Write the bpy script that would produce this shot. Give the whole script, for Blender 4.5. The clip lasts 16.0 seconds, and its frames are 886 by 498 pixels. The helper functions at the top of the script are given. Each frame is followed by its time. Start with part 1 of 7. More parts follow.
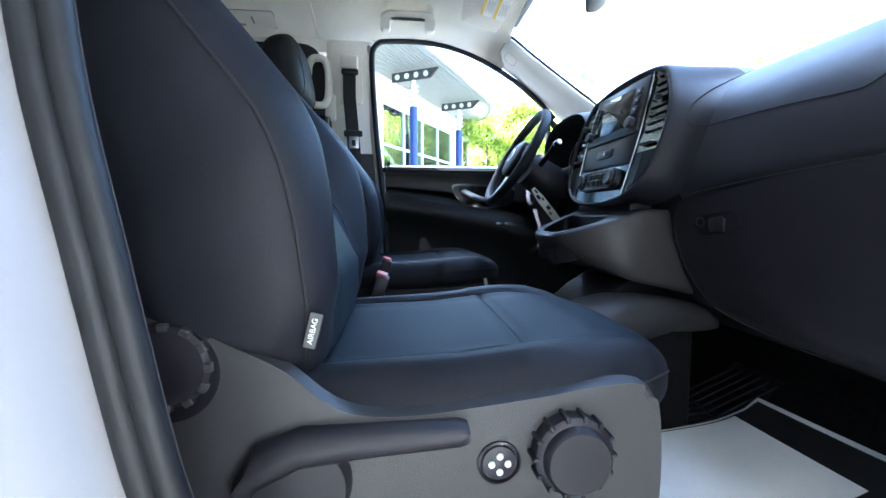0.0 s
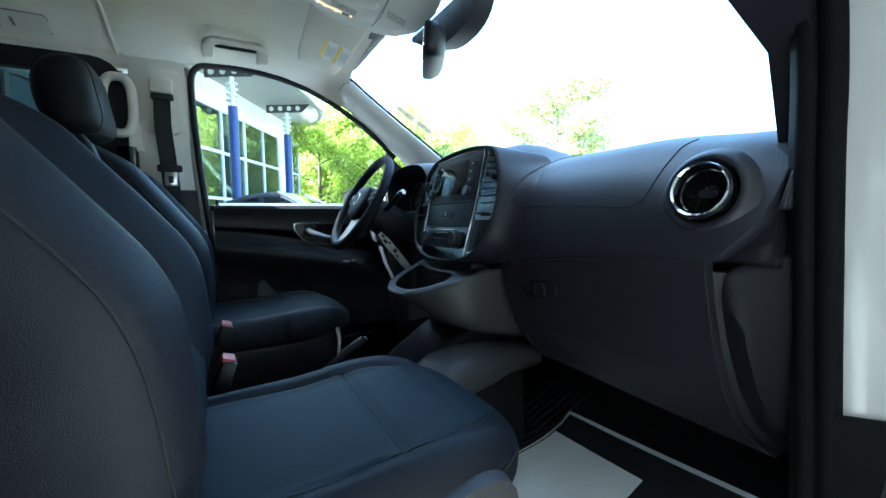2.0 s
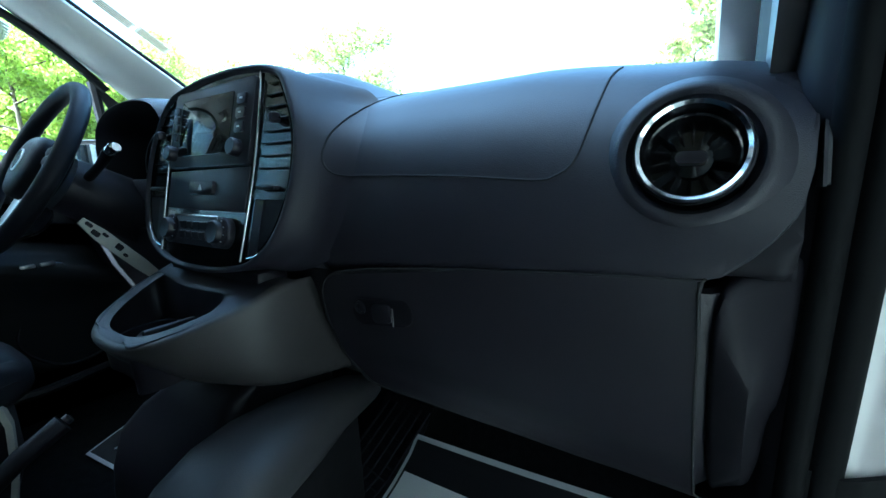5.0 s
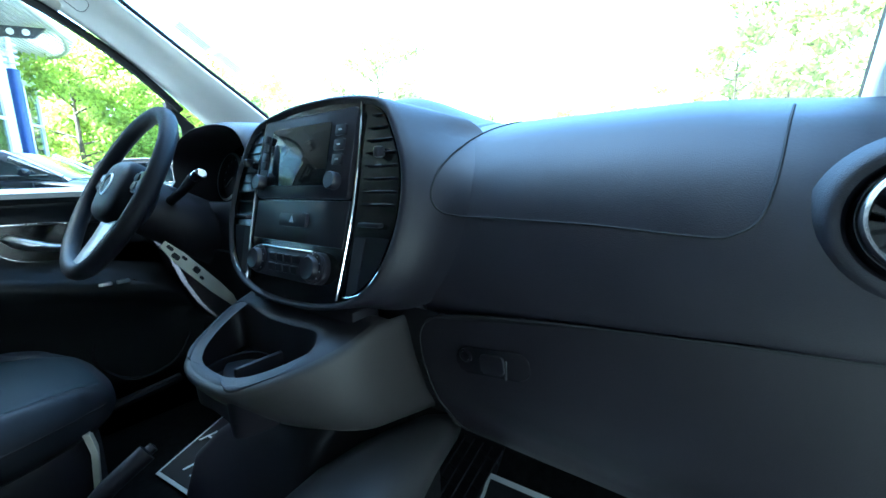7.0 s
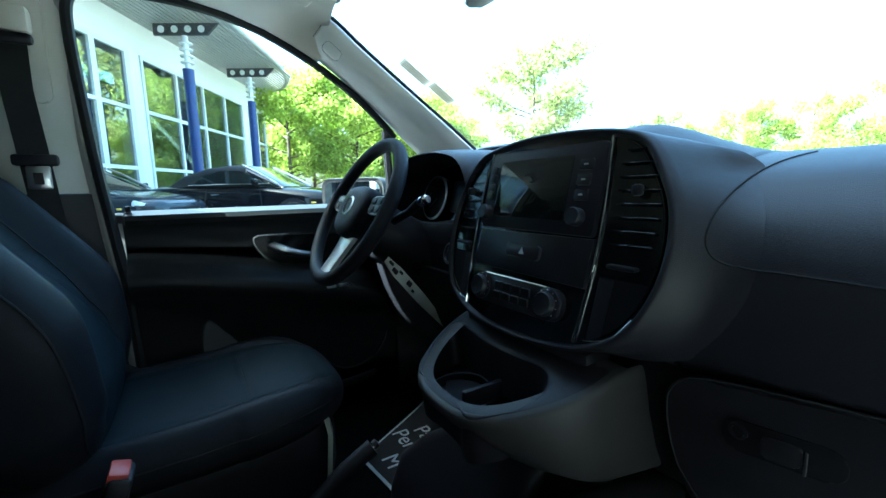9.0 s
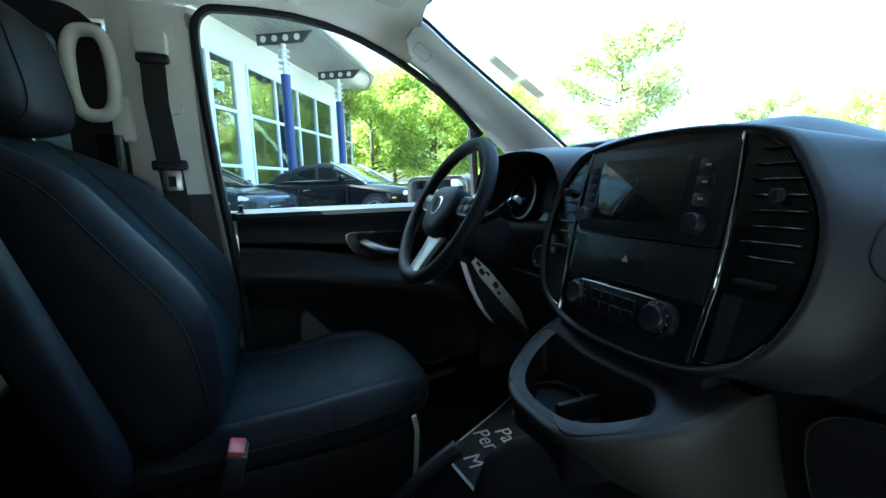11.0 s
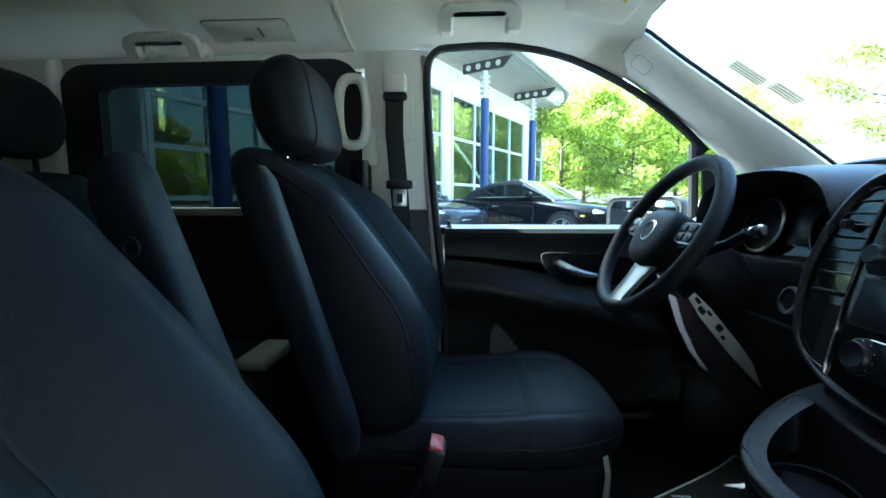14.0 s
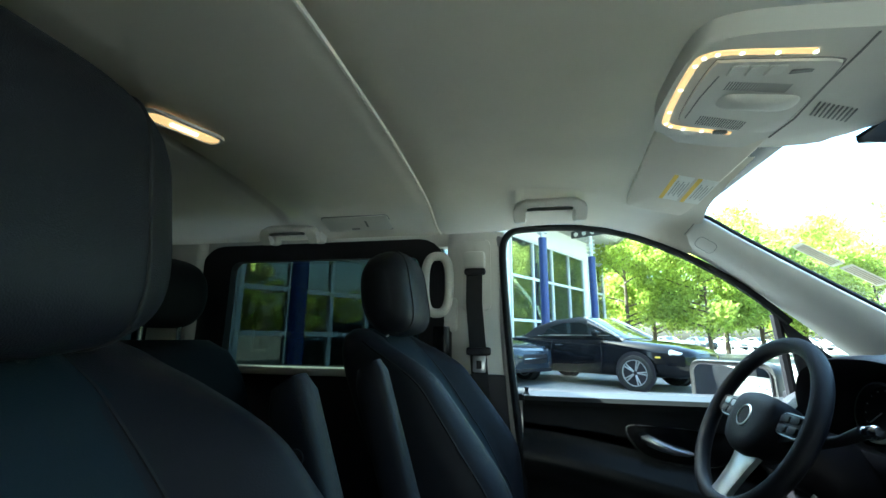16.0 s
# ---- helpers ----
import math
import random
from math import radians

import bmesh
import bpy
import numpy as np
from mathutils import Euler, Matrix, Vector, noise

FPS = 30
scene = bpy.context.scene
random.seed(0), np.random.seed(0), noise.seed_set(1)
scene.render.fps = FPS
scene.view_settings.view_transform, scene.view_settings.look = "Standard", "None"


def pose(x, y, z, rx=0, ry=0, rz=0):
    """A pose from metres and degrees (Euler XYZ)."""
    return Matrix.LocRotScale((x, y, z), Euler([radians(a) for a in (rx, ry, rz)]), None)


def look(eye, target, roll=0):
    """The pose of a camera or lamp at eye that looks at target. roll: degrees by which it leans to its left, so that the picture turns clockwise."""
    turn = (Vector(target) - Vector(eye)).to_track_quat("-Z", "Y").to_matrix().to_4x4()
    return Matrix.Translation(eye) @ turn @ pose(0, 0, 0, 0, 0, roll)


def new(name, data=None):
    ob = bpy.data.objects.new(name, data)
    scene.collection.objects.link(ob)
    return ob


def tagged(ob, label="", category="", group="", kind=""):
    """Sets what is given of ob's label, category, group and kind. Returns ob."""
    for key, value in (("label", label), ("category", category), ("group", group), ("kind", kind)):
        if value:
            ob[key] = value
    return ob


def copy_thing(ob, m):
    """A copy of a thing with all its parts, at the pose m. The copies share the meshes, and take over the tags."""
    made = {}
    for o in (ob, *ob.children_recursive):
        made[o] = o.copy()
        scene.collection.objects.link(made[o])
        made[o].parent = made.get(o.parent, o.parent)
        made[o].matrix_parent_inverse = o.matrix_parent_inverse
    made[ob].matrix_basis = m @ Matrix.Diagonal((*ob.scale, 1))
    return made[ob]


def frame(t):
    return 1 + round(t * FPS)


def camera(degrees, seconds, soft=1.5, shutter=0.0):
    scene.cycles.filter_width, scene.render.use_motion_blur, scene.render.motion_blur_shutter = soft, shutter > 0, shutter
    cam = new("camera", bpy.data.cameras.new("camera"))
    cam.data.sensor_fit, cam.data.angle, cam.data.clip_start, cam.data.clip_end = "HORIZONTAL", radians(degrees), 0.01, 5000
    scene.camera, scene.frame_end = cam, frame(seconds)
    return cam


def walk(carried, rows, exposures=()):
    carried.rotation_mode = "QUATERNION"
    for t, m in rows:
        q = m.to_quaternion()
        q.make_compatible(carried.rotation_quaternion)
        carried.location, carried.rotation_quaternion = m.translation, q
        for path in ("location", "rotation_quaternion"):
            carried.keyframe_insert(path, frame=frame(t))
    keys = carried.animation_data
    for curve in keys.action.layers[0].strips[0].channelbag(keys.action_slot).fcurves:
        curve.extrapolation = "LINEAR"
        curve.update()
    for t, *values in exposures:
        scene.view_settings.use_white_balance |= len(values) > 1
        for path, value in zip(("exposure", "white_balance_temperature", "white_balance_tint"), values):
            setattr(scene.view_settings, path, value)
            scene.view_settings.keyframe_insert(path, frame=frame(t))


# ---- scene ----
from mathutils.bvhtree import BVHTree
cam = camera(94.1, 16.0)
PATH = [
    (0, (0.5310, -0.9092, 1.0236), (0.7173, 0.8930, 0.8713), 0.08),
    (0.5, (0.5060, -0.9160, 1.0732), (0.7201, 0.8812, 0.8991), -0.71),
    (1, (0.4825, -0.9196, 1.1140), (0.8865, 0.8407, 0.9047), 0.40),
    (1.5, (0.4517, -0.9238, 1.1307), (1.1598, 0.7445, 0.9853), 0.97),
    (2, (0.4927, -0.9108, 1.1470), (1.3526, 0.6858, 1.0147), -0.81),
    (2.5, (0.5514, -0.8571, 1.1462), (1.4817, 0.6949, 0.9682), -0.82),
    (3, (0.6157, -0.8015, 1.1485), (1.6067, 0.7143, 0.9872), -0.69),
    (3.5, (0.6555, -0.7550, 1.1506), (1.7621, 0.6727, 0.9436), -0.14),
    (4, (0.6839, -0.6871, 1.1707), (1.9715, 0.5768, 0.9459), 0.91),
    (4.2, (0.6915, -0.6679, 1.1727), (2.0350, 0.5299, 0.9155), -0.39),
    (6.3, (0.6853, -0.5764, 1.1882), (2.2305, 0.3039, 0.8096), -0.49),
    (6.5, (0.6867, -0.5624, 1.1984), (2.1908, 0.3889, 0.8263), -1.23),
    (7, (0.6689, -0.5238, 1.2124), (2.0761, 0.5828, 0.8944), -1.81),
    (7.5, (0.6629, -0.4986, 1.2270), (1.9826, 0.7168, 0.9320), -1.40),
    (8, (0.6489, -0.4806, 1.2407), (1.8363, 0.8702, 0.9742), -1.15),
    (8.5, (0.6272, -0.4547, 1.2503), (1.7110, 0.9845, 1.0058), -1.07),
    (9, (0.5965, -0.4345, 1.2479), (1.5422, 1.0959, 0.9848), -1.21),
    (9.2, (0.5893, -0.4330, 1.2486), (1.4822, 1.1293, 0.9883), -1.27),
    (11.3, (0.5768, -0.4111, 1.2602), (1.1624, 1.2884, 0.9868), -1.78),
    (11.5, (0.5748, -0.4114, 1.2576), (1.1072, 1.3066, 0.9911), -1.84),
    (12, (0.5766, -0.4085, 1.2574), (0.9706, 1.3487, 1.0070), -0.25),
    (12.5, (0.5690, -0.4055, 1.2570), (0.7761, 1.3860, 1.0258), 0.17),
    (13, (0.5627, -0.4072, 1.2570), (0.6317, 1.3971, 1.0439), 0.22),
    (13.5, (0.5544, -0.4073, 1.2623), (0.5389, 1.3994, 1.0589), -0.32),
    (14, (0.5437, -0.4049, 1.2676), (0.4259, 1.3989, 1.0717), -0.07),
    (14.5, (0.5312, -0.4064, 1.2733), (0.2745, 1.3846, 1.0934), -0.60),
    (15, (0.5193, -0.4256, 1.2976), (0.1248, 1.3487, 1.3399), 0.04),
    (15.5, (0.5119, -0.4499, 1.3324), (0.0844, 1.3021, 1.5634), 0.25),
    (16, (0.5025, -0.4992, 1.3539), (0.1372, 1.2406, 1.7353), 0.60),
]
S = 1.1        # metres for one unit of the plan
EXPOSURE = [(0.0, 4.97, 5200, 2), (1.0, 4.68, 5190, -2), (2.0, 4.19, 5000, -13), (2.6, 3.85, 4830, -17), (4.2, 3.73, 4730, -18), (6.3, 5.14, 4530, -16), (7.2, 4.82, 4560, -17), (8.0, 4.32, 4640, -17), (9.0, 3.75, 4950, -20), (13.5, 4.12, 5050, -16), (15.0, 4.34, 5180, -17), (16.0, 3.92, 5400, -18)]
walk(cam, [(t, look([S * v for v in eye], [S * v for v in target], roll)) for t, eye, target, roll in PATH], EXPOSURE)

# ---- light ----
SUN_EL, SUN_AZ = 50.0, 163.0   # elevation; azimuth from +x towards +y
world = bpy.data.worlds.new("sky")
scene.world = world
world.use_nodes = True
wn = world.node_tree
bg = wn.nodes["Background"]
sky = wn.nodes.new("ShaderNodeTexSky")
sky.sky_type = 'NISHITA'
sky.sun_disc = False
sky.sun_elevation = radians(SUN_EL)
sky.sun_rotation = radians(90 - SUN_AZ)
sky.air_density, sky.dust_density, sky.ozone_density = 1.0, 5.0, 1.0
wn.links.new(sky.outputs[0], bg.inputs[0])
bg.inputs[1].default_value = 0.12
sun_data = bpy.data.lights.new("sun", 'SUN')
sun_data.energy, sun_data.angle, sun_data.color = 5.0, radians(0.5), (1.0, 0.95, 0.87)
sun = new("sun", sun_data)
sd = Vector((math.cos(radians(SUN_EL)) * math.cos(radians(SUN_AZ)), math.cos(radians(SUN_EL)) * math.sin(radians(SUN_AZ)), math.sin(radians(SUN_EL))))
sun.matrix_world = look(sd * 60, (0, 0, 0))


# ---- materials ----
def mat(name, color, rough=0.5, metal=0.0, bump=0.0, bump_scale=400.0, var=0.0, var_scale=8.0, coat=0.0, spec=0.5, aniso_scale=None, rough_var=0.0, voronoi=False):
    """A surface with fine relief (bump) and broad colour variation (var)."""
    m = bpy.data.materials.new(name)
    m.use_nodes = True
    nt = m.node_tree
    b = nt.nodes["Principled BSDF"]
    b.inputs["Roughness"].default_value = rough
    b.inputs["Metallic"].default_value = metal
    b.inputs["Specular IOR Level"].default_value = spec
    if coat:
        b.inputs["Coat Weight"].default_value = coat
        b.inputs["Coat Roughness"].default_value = 0.05
    tc = nt.nodes.new("ShaderNodeTexCoord")
    if var:
        n1 = nt.nodes.new("ShaderNodeTexNoise")
        n1.inputs["Scale"].default_value = var_scale
        n1.inputs["Detail"].default_value = 6
        nt.links.new(tc.outputs["Object"], n1.inputs["Vector"])
        ramp = nt.nodes.new("ShaderNodeValToRGB")
        lo, hi = [tuple(min(1, c * k) for c in color[:3]) + (1,) for k in (1 - var, 1 + var)]
        ramp.color_ramp.elements[0].color, ramp.color_ramp.elements[1].color = lo, hi
        ramp.color_ramp.elements[0].position, ramp.color_ramp.elements[1].position = 0.3, 0.7
        nt.links.new(n1.outputs["Fac"], ramp.inputs[0])
        nt.links.new(ramp.outputs[0], b.inputs["Base Color"])
        if rough_var:
            mr = nt.nodes.new("ShaderNodeMapRange")
            mr.inputs["To Min"].default_value, mr.inputs["To Max"].default_value = rough - rough_var, rough + rough_var
            nt.links.new(n1.outputs["Fac"], mr.inputs["Value"])
            nt.links.new(mr.outputs[0], b.inputs["Roughness"])
    else:
        b.inputs["Base Color"].default_value = (*color[:3], 1)
    if bump:
        if voronoi:
            n2 = nt.nodes.new("ShaderNodeTexVoronoi")
            n2.inputs["Scale"].default_value = bump_scale
            out = n2.outputs["Distance"]
        else:
            n2 = nt.nodes.new("ShaderNodeTexNoise")
            n2.inputs["Scale"].default_value = bump_scale
            n2.inputs["Detail"].default_value = 3
            out = n2.outputs["Fac"]
        src = tc.outputs["Object"]
        if aniso_scale:
            mp = nt.nodes.new("ShaderNodeMapping")
            mp.inputs["Scale"].default_value = aniso_scale
            nt.links.new(src, mp.inputs["Vector"])
            src = mp.outputs[0]
        nt.links.new(src, n2.inputs["Vector"])
        bp = nt.nodes.new("ShaderNodeBump")
        bp.inputs["Strength"].default_value = bump
        bp.inputs["Distance"].default_value = 0.0006
        nt.links.new(out, bp.inputs["Height"])
        nt.links.new(bp.outputs[0], b.inputs["Normal"])
    return m


def emit(name, color, strength):
    m = bpy.data.materials.new(name)
    m.use_nodes = True
    b = m.node_tree.nodes["Principled BSDF"]
    b.inputs["Base Color"].default_value = (*color, 1)
    b.inputs["Emission Color"].default_value = (*color, 1)
    b.inputs["Emission Strength"].default_value = strength
    return m


def glass(name, color, rough=0.0, gloss=0.03, haze=0.0):
    """A thin pane: clear or tinted, with mirror gloss by Fresnel and a translucent haze."""
    m = bpy.data.materials.new(name)
    m.use_nodes = True
    nt = m.node_tree
    nt.nodes.remove(nt.nodes["Principled BSDF"])
    tr = nt.nodes.new("ShaderNodeBsdfTransparent")
    tr.inputs[0].default_value = (*color, 1)
    gl = nt.nodes.new("ShaderNodeBsdfGlossy")
    gl.inputs["Roughness"].default_value = rough
    lw = nt.nodes.new("ShaderNodeLayerWeight")
    lw.inputs[0].default_value = 0.5
    pw = nt.nodes.new("ShaderNodeMath")
    pw.operation = 'POWER'
    pw.inputs[1].default_value = 5.0
    nt.links.new(lw.outputs["Facing"], pw.inputs[0])
    fr = nt.nodes.new("ShaderNodeMath")
    fr.operation = 'MULTIPLY_ADD'
    fr.inputs[1].default_value, fr.inputs[2].default_value = 0.5, gloss
    nt.links.new(pw.outputs[0], fr.inputs[0])
    mx = nt.nodes.new("ShaderNodeMixShader")
    nt.links.new(fr.outputs[0], mx.inputs[0])
    clear = tr.outputs[0]
    if haze:
        df, md, tn = nt.nodes.new("ShaderNodeBsdfTranslucent"), nt.nodes.new("ShaderNodeMixShader"), nt.nodes.new("ShaderNodeTexNoise")
        df.inputs[0].default_value = (0.9, 0.89, 0.85, 1)
        tn.inputs["Scale"].default_value, tn.inputs["Detail"].default_value = 5.0, 8
        mr = nt.nodes.new("ShaderNodeMapRange")
        mr.inputs["To Min"].default_value, mr.inputs["To Max"].default_value = haze * 0.6, haze * 1.4
        nt.links.new(tn.outputs["Fac"], mr.inputs["Value"])
        nt.links.new(mr.outputs[0], md.inputs[0])
        nt.links.new(tr.outputs[0], md.inputs[1])
        nt.links.new(df.outputs[0], md.inputs[2])
        clear = md.outputs[0]
    nt.links.new(clear, mx.inputs[1])
    nt.links.new(gl.outputs[0], mx.inputs[2])
    nt.links.new(mx.outputs[0], nt.nodes["Material Output"].inputs[0])
    return m


M_DASH = mat("dash_plastic", (0.0140, 0.0130, 0.0192), 0.48, spec=0.4, bump=0.3, bump_scale=900, var=0.12, var_scale=14, rough_var=0.05, voronoi=True)
M_DASH_LOW = mat("lower_plastic", (0.0118, 0.0104, 0.0148), 0.50, spec=0.35, bump=0.25, bump_scale=1000, var=0.12, var_scale=11, rough_var=0.05, voronoi=True)
M_GREY = mat("grey_plastic", (0.033, 0.032, 0.034), 0.5, spec=0.4, bump=0.25, bump_scale=700, var=0.1, var_scale=9, voronoi=True)
M_CONSOLE = mat("console_plastic", (0.036, 0.0335, 0.0335), 0.46, spec=0.42, bump=0.25, bump_scale=800, var=0.1, var_scale=9, voronoi=True)
M_GLOSS = mat("piano_black", (0.006, 0.006, 0.007), 0.12, var=0.2, var_scale=20, rough_var=0.05)
M_LEDGE = mat("satin_black_ledge", (0.02, 0.021, 0.023), 0.3, spec=0.55, var=0.1, var_scale=8, rough_var=0.05)
M_BLACK = mat("black_trim", (0.0112, 0.0100, 0.0142), 0.48, spec=0.36, bump=0.1, bump_scale=500, var=0.15)
M_RUBBER = mat("rubber_seal", (0.012, 0.0125, 0.0145), 0.55, spec=0.3, var=0.25, var_scale=30, bump=0.15, bump_scale=200)
M_CHROME = mat("chrome", (0.8, 0.8, 0.82), 0.12, metal=1.0, var=0.05, var_scale=30)
M_SATIN = mat("satin_silver", (0.62, 0.63, 0.65), 0.3, metal=1.0, var=0.06, var_scale=30)
M_LEATHER = mat("black_leatherette", (0.0105, 0.0110, 0.0152), 0.50, spec=0.16, bump=0.4, bump_scale=900, var=0.14, var_scale=12, rough_var=0.06, voronoi=True)
M_INSERT = mat("blue_black_seat_insert", (0.0095, 0.0152, 0.0208), 0.55, spec=0.14, bump=0.5, bump_scale=700, var=0.14, var_scale=12, rough_var=0.05)
M_STITCH = mat("seam_thread", (0.006, 0.006, 0.007), 0.8, bump=0.4, bump_scale=900, var=0.2)
M_HEAD = mat("headliner_cloth", (0.70, 0.65, 0.57), 0.92, bump=0.35, bump_scale=900, var=0.05, var_scale=5)
M_BEIGE = mat("beige_plastic", (0.66, 0.63, 0.575), 0.55, bump=0.2, bump_scale=600, var=0.04, var_scale=8, voronoi=True)
# beige made lighter to carry the windscreen's light on the pillars
M_PILLARLIT = mat("lit_pillar_plastic", (0.74, 0.72, 0.68), 0.5, bump=0.2, bump_scale=600, var=0.04, var_scale=8, voronoi=True)
M_DOOR = mat("door_panel_plastic", (0.022, 0.023, 0.026), 0.36, spec=0.45, bump=0.25, bump_scale=900, var=0.12, var_scale=9, rough_var=0.05, voronoi=True)
# black trim made deeper to carry shade in recesses and at the dash end
M_DARK = mat("deep_black_trim_and_shade", (0.0055, 0.0048, 0.0075), 0.6, spec=0.2, bump=0.15, bump_scale=500, var=0.15)
M_CARPET = mat("black_carpet", (0.008, 0.008, 0.009), 0.95, spec=0.1, bump=1.0, bump_scale=400, var=0.35, var_scale=60)
M_BELT = mat("belt_webbing", (0.012, 0.012, 0.013), 0.75, bump=0.6, bump_scale=300, aniso_scale=(1, 1, 6), var=0.15, var_scale=40)
# darker copy of rubber_seal that carries shade at the front upright
M_SHADERUBBER = mat("shaded_rubber", (0.0035, 0.0035, 0.004), 0.75, spec=0.1, var=0.2, var_scale=30, bump=0.15, bump_scale=200)
M_RED = mat("red_plastic", (0.45, 0.05, 0.04), 0.4, var=0.08, var_scale=30)
M_PAPER = mat("white_paper", (0.72, 0.74, 0.78), 0.8, bump=0.3, bump_scale=30, var=0.04, var_scale=10)
M_MATBLACK = mat("mat_print_black", (0.012, 0.012, 0.016), 0.6, var=0.1, bump=0.3, bump_scale=30)
M_VANWHITE = mat("white_van_paint", (0.375, 0.36, 0.355), 0.28, coat=0.6, var=0.02, var_scale=4, bump=0.02, bump_scale=60)
M_SCREEN = mat("screen_glass", (0.012, 0.013, 0.014), 0.06, var=0.1, var_scale=6)
M_BTN = mat("button_plastic", (0.012, 0.0108, 0.0158), 0.36, spec=0.34, var=0.1, var_scale=30)
M_ICON = mat("icon_print", (0.5, 0.5, 0.52), 0.5, var=0.05)
M_LABEL = mat("printed_label", (0.86, 0.85, 0.80), 0.6, var=0.04, var_scale=30)
def film_mat(name, color, clear):
    """Thin printed film on glass: lets light through."""
    m = bpy.data.materials.new(name)
    m.use_nodes = True
    nt = m.node_tree
    nt.nodes.remove(nt.nodes["Principled BSDF"])
    a, b, mx = nt.nodes.new("ShaderNodeBsdfTransparent"), nt.nodes.new("ShaderNodeBsdfTranslucent"), nt.nodes.new("ShaderNodeMixShader")
    a.inputs[0].default_value = b.inputs[0].default_value = (*color, 1)
    mx.inputs[0].default_value = 1 - clear
    nt.links.new(a.outputs[0], mx.inputs[1])
    nt.links.new(b.outputs[0], mx.inputs[2])
    nt.links.new(mx.outputs[0], nt.nodes["Material Output"].inputs[0])
    return m


M_STICKER = film_mat("sticker_film", (0.62, 0.56, 0.46), 0.25)
M_PRINT = film_mat("sticker_print", (0.34, 0.29, 0.23), 0.25)
M_YELLOW = mat("label_yellow", (0.85, 0.62, 0.10), 0.6, var=0.05)
M_PALEINK = mat("pale_print", (0.5, 0.49, 0.46), 0.7, var=0.1)
# grey for joints and marks, and for painted shade inside louvre slots
M_LOUVRE = mat("joint_and_slot_shade_grey", (0.20, 0.195, 0.185), 0.6, var=0.1)
M_INK = mat("label_ink", (0.06, 0.06, 0.06), 0.7, var=0.1)
M_GLASS = glass("clear_glass", (0.97, 0.98, 0.975), 0.0, 0.004)
# translucent haze pales the view through this pane
M_SCREENGLASS = glass("hazy_windscreen", (0.97, 0.98, 0.975), 0.0, 0.006, 0.010)
M_TINT = glass("tinted_glass", (0.19, 0.21, 0.195))
M_WARM = emit("warm_lamp", (1.0, 0.56, 0.24), 0.075)
M_LED = emit("warm_led", (1.0, 0.82, 0.55), 0.28)
# pale tone holds the sunlight on a patch of the rear seat
M_SUNLITPAD = mat("sunlit_seat_vinyl", (0.5, 0.5, 0.46), 0.6, bump=0.2, bump_scale=500, var=0.06, var_scale=20)
M_CREAM = mat("cream_plastic", (0.55, 0.54, 0.46), 0.45, var=0.1, var_scale=20)
M_MIRROR = mat("mirror_glass", (0.85, 0.87, 0.88), 0.02, metal=1.0, var=0.01)


# ---- mesh helpers ----
def part(name, bm, material, parent=None, label="", smooth=40, sub=0):
    if parent is None or parent.name not in LOCAL:
        bmesh.ops.scale(bm, vec=(S, S, S), verts=bm.verts)
    bmesh.ops.recalc_face_normals(bm, faces=bm.faces)
    me = bpy.data.meshes.new(name)
    bm.to_mesh(me)
    bm.free()
    me.materials.append(material)
    me.shade_smooth()
    if smooth:
        me.set_sharp_from_angle(angle=radians(smooth))
    ob = new(name, me)
    if parent is not None:
        ob.parent = parent
        ob.matrix_parent_inverse = PINV.get(parent.name, Matrix())
        if parent.name in LOCAL:
            LOCAL.add(ob.name)
    if label:
        ob["label"] = label
    if sub:
        s = ob.modifiers.new("sub", 'SUBSURF')
        s.levels = s.render_levels = sub
    return ob


PINV, LOCAL = {}, set()


def thing(name, at=(0, 0, 0), label="", category="", group="", kind="", local=False):
    """An Empty at the base of a thing. Parts are given in world places unless local."""
    e = new(name)
    e.empty_display_size = 0.05
    m = at if isinstance(at, Matrix) else Matrix.Translation(at)
    m.translation *= S
    e.matrix_world = m
    if local:
        LOCAL.add(e.name)
    else:
        PINV[e.name] = m.inverted()
    return tagged(e, label, category, group, kind)


def rbox(c, size, bevel=0.0, seg=2, rot=None, bm=None):
    own = bm or bmesh.new()
    r = bmesh.ops.create_cube(own, size=1.0)
    m = Matrix.Translation(c) @ (rot.to_4x4() if rot else Matrix()) @ Matrix.Diagonal((*size, 1))
    bmesh.ops.transform(own, matrix=m, verts=r["verts"])
    if bevel:
        es = list({e for v in r["verts"] for e in v.link_edges})
        bmesh.ops.bevel(own, geom=es, offset=bevel, segments=seg, profile=0.5, affect='EDGES')
    return own


def loft(loops, closed=True, caps=True, bm=None):
    own = bm or bmesh.new()
    rows = [[own.verts.new(p) for p in lp] for lp in loops]
    n = len(rows[0])
    for a, b in zip(rows, rows[1:]):
        for i in range(n if closed else n - 1):
            j = (i + 1) % n
            own.faces.new((a[i], a[j], b[j], b[i]))
    if caps and closed:
        own.faces.new(rows[0])
        own.faces.new(rows[-1][::-1])
    return own


def sheet(rows, thick=0.0, bm=None):
    """A grid surface from rows of points, with thickness along the vertex normals."""
    own = loft(rows, closed=False, caps=False, bm=bm)
    if thick:
        bmesh.ops.recalc_face_normals(own, faces=own.faces)
        bmesh.ops.solidify(own, geom=own.faces[:], thickness=thick)
    return own


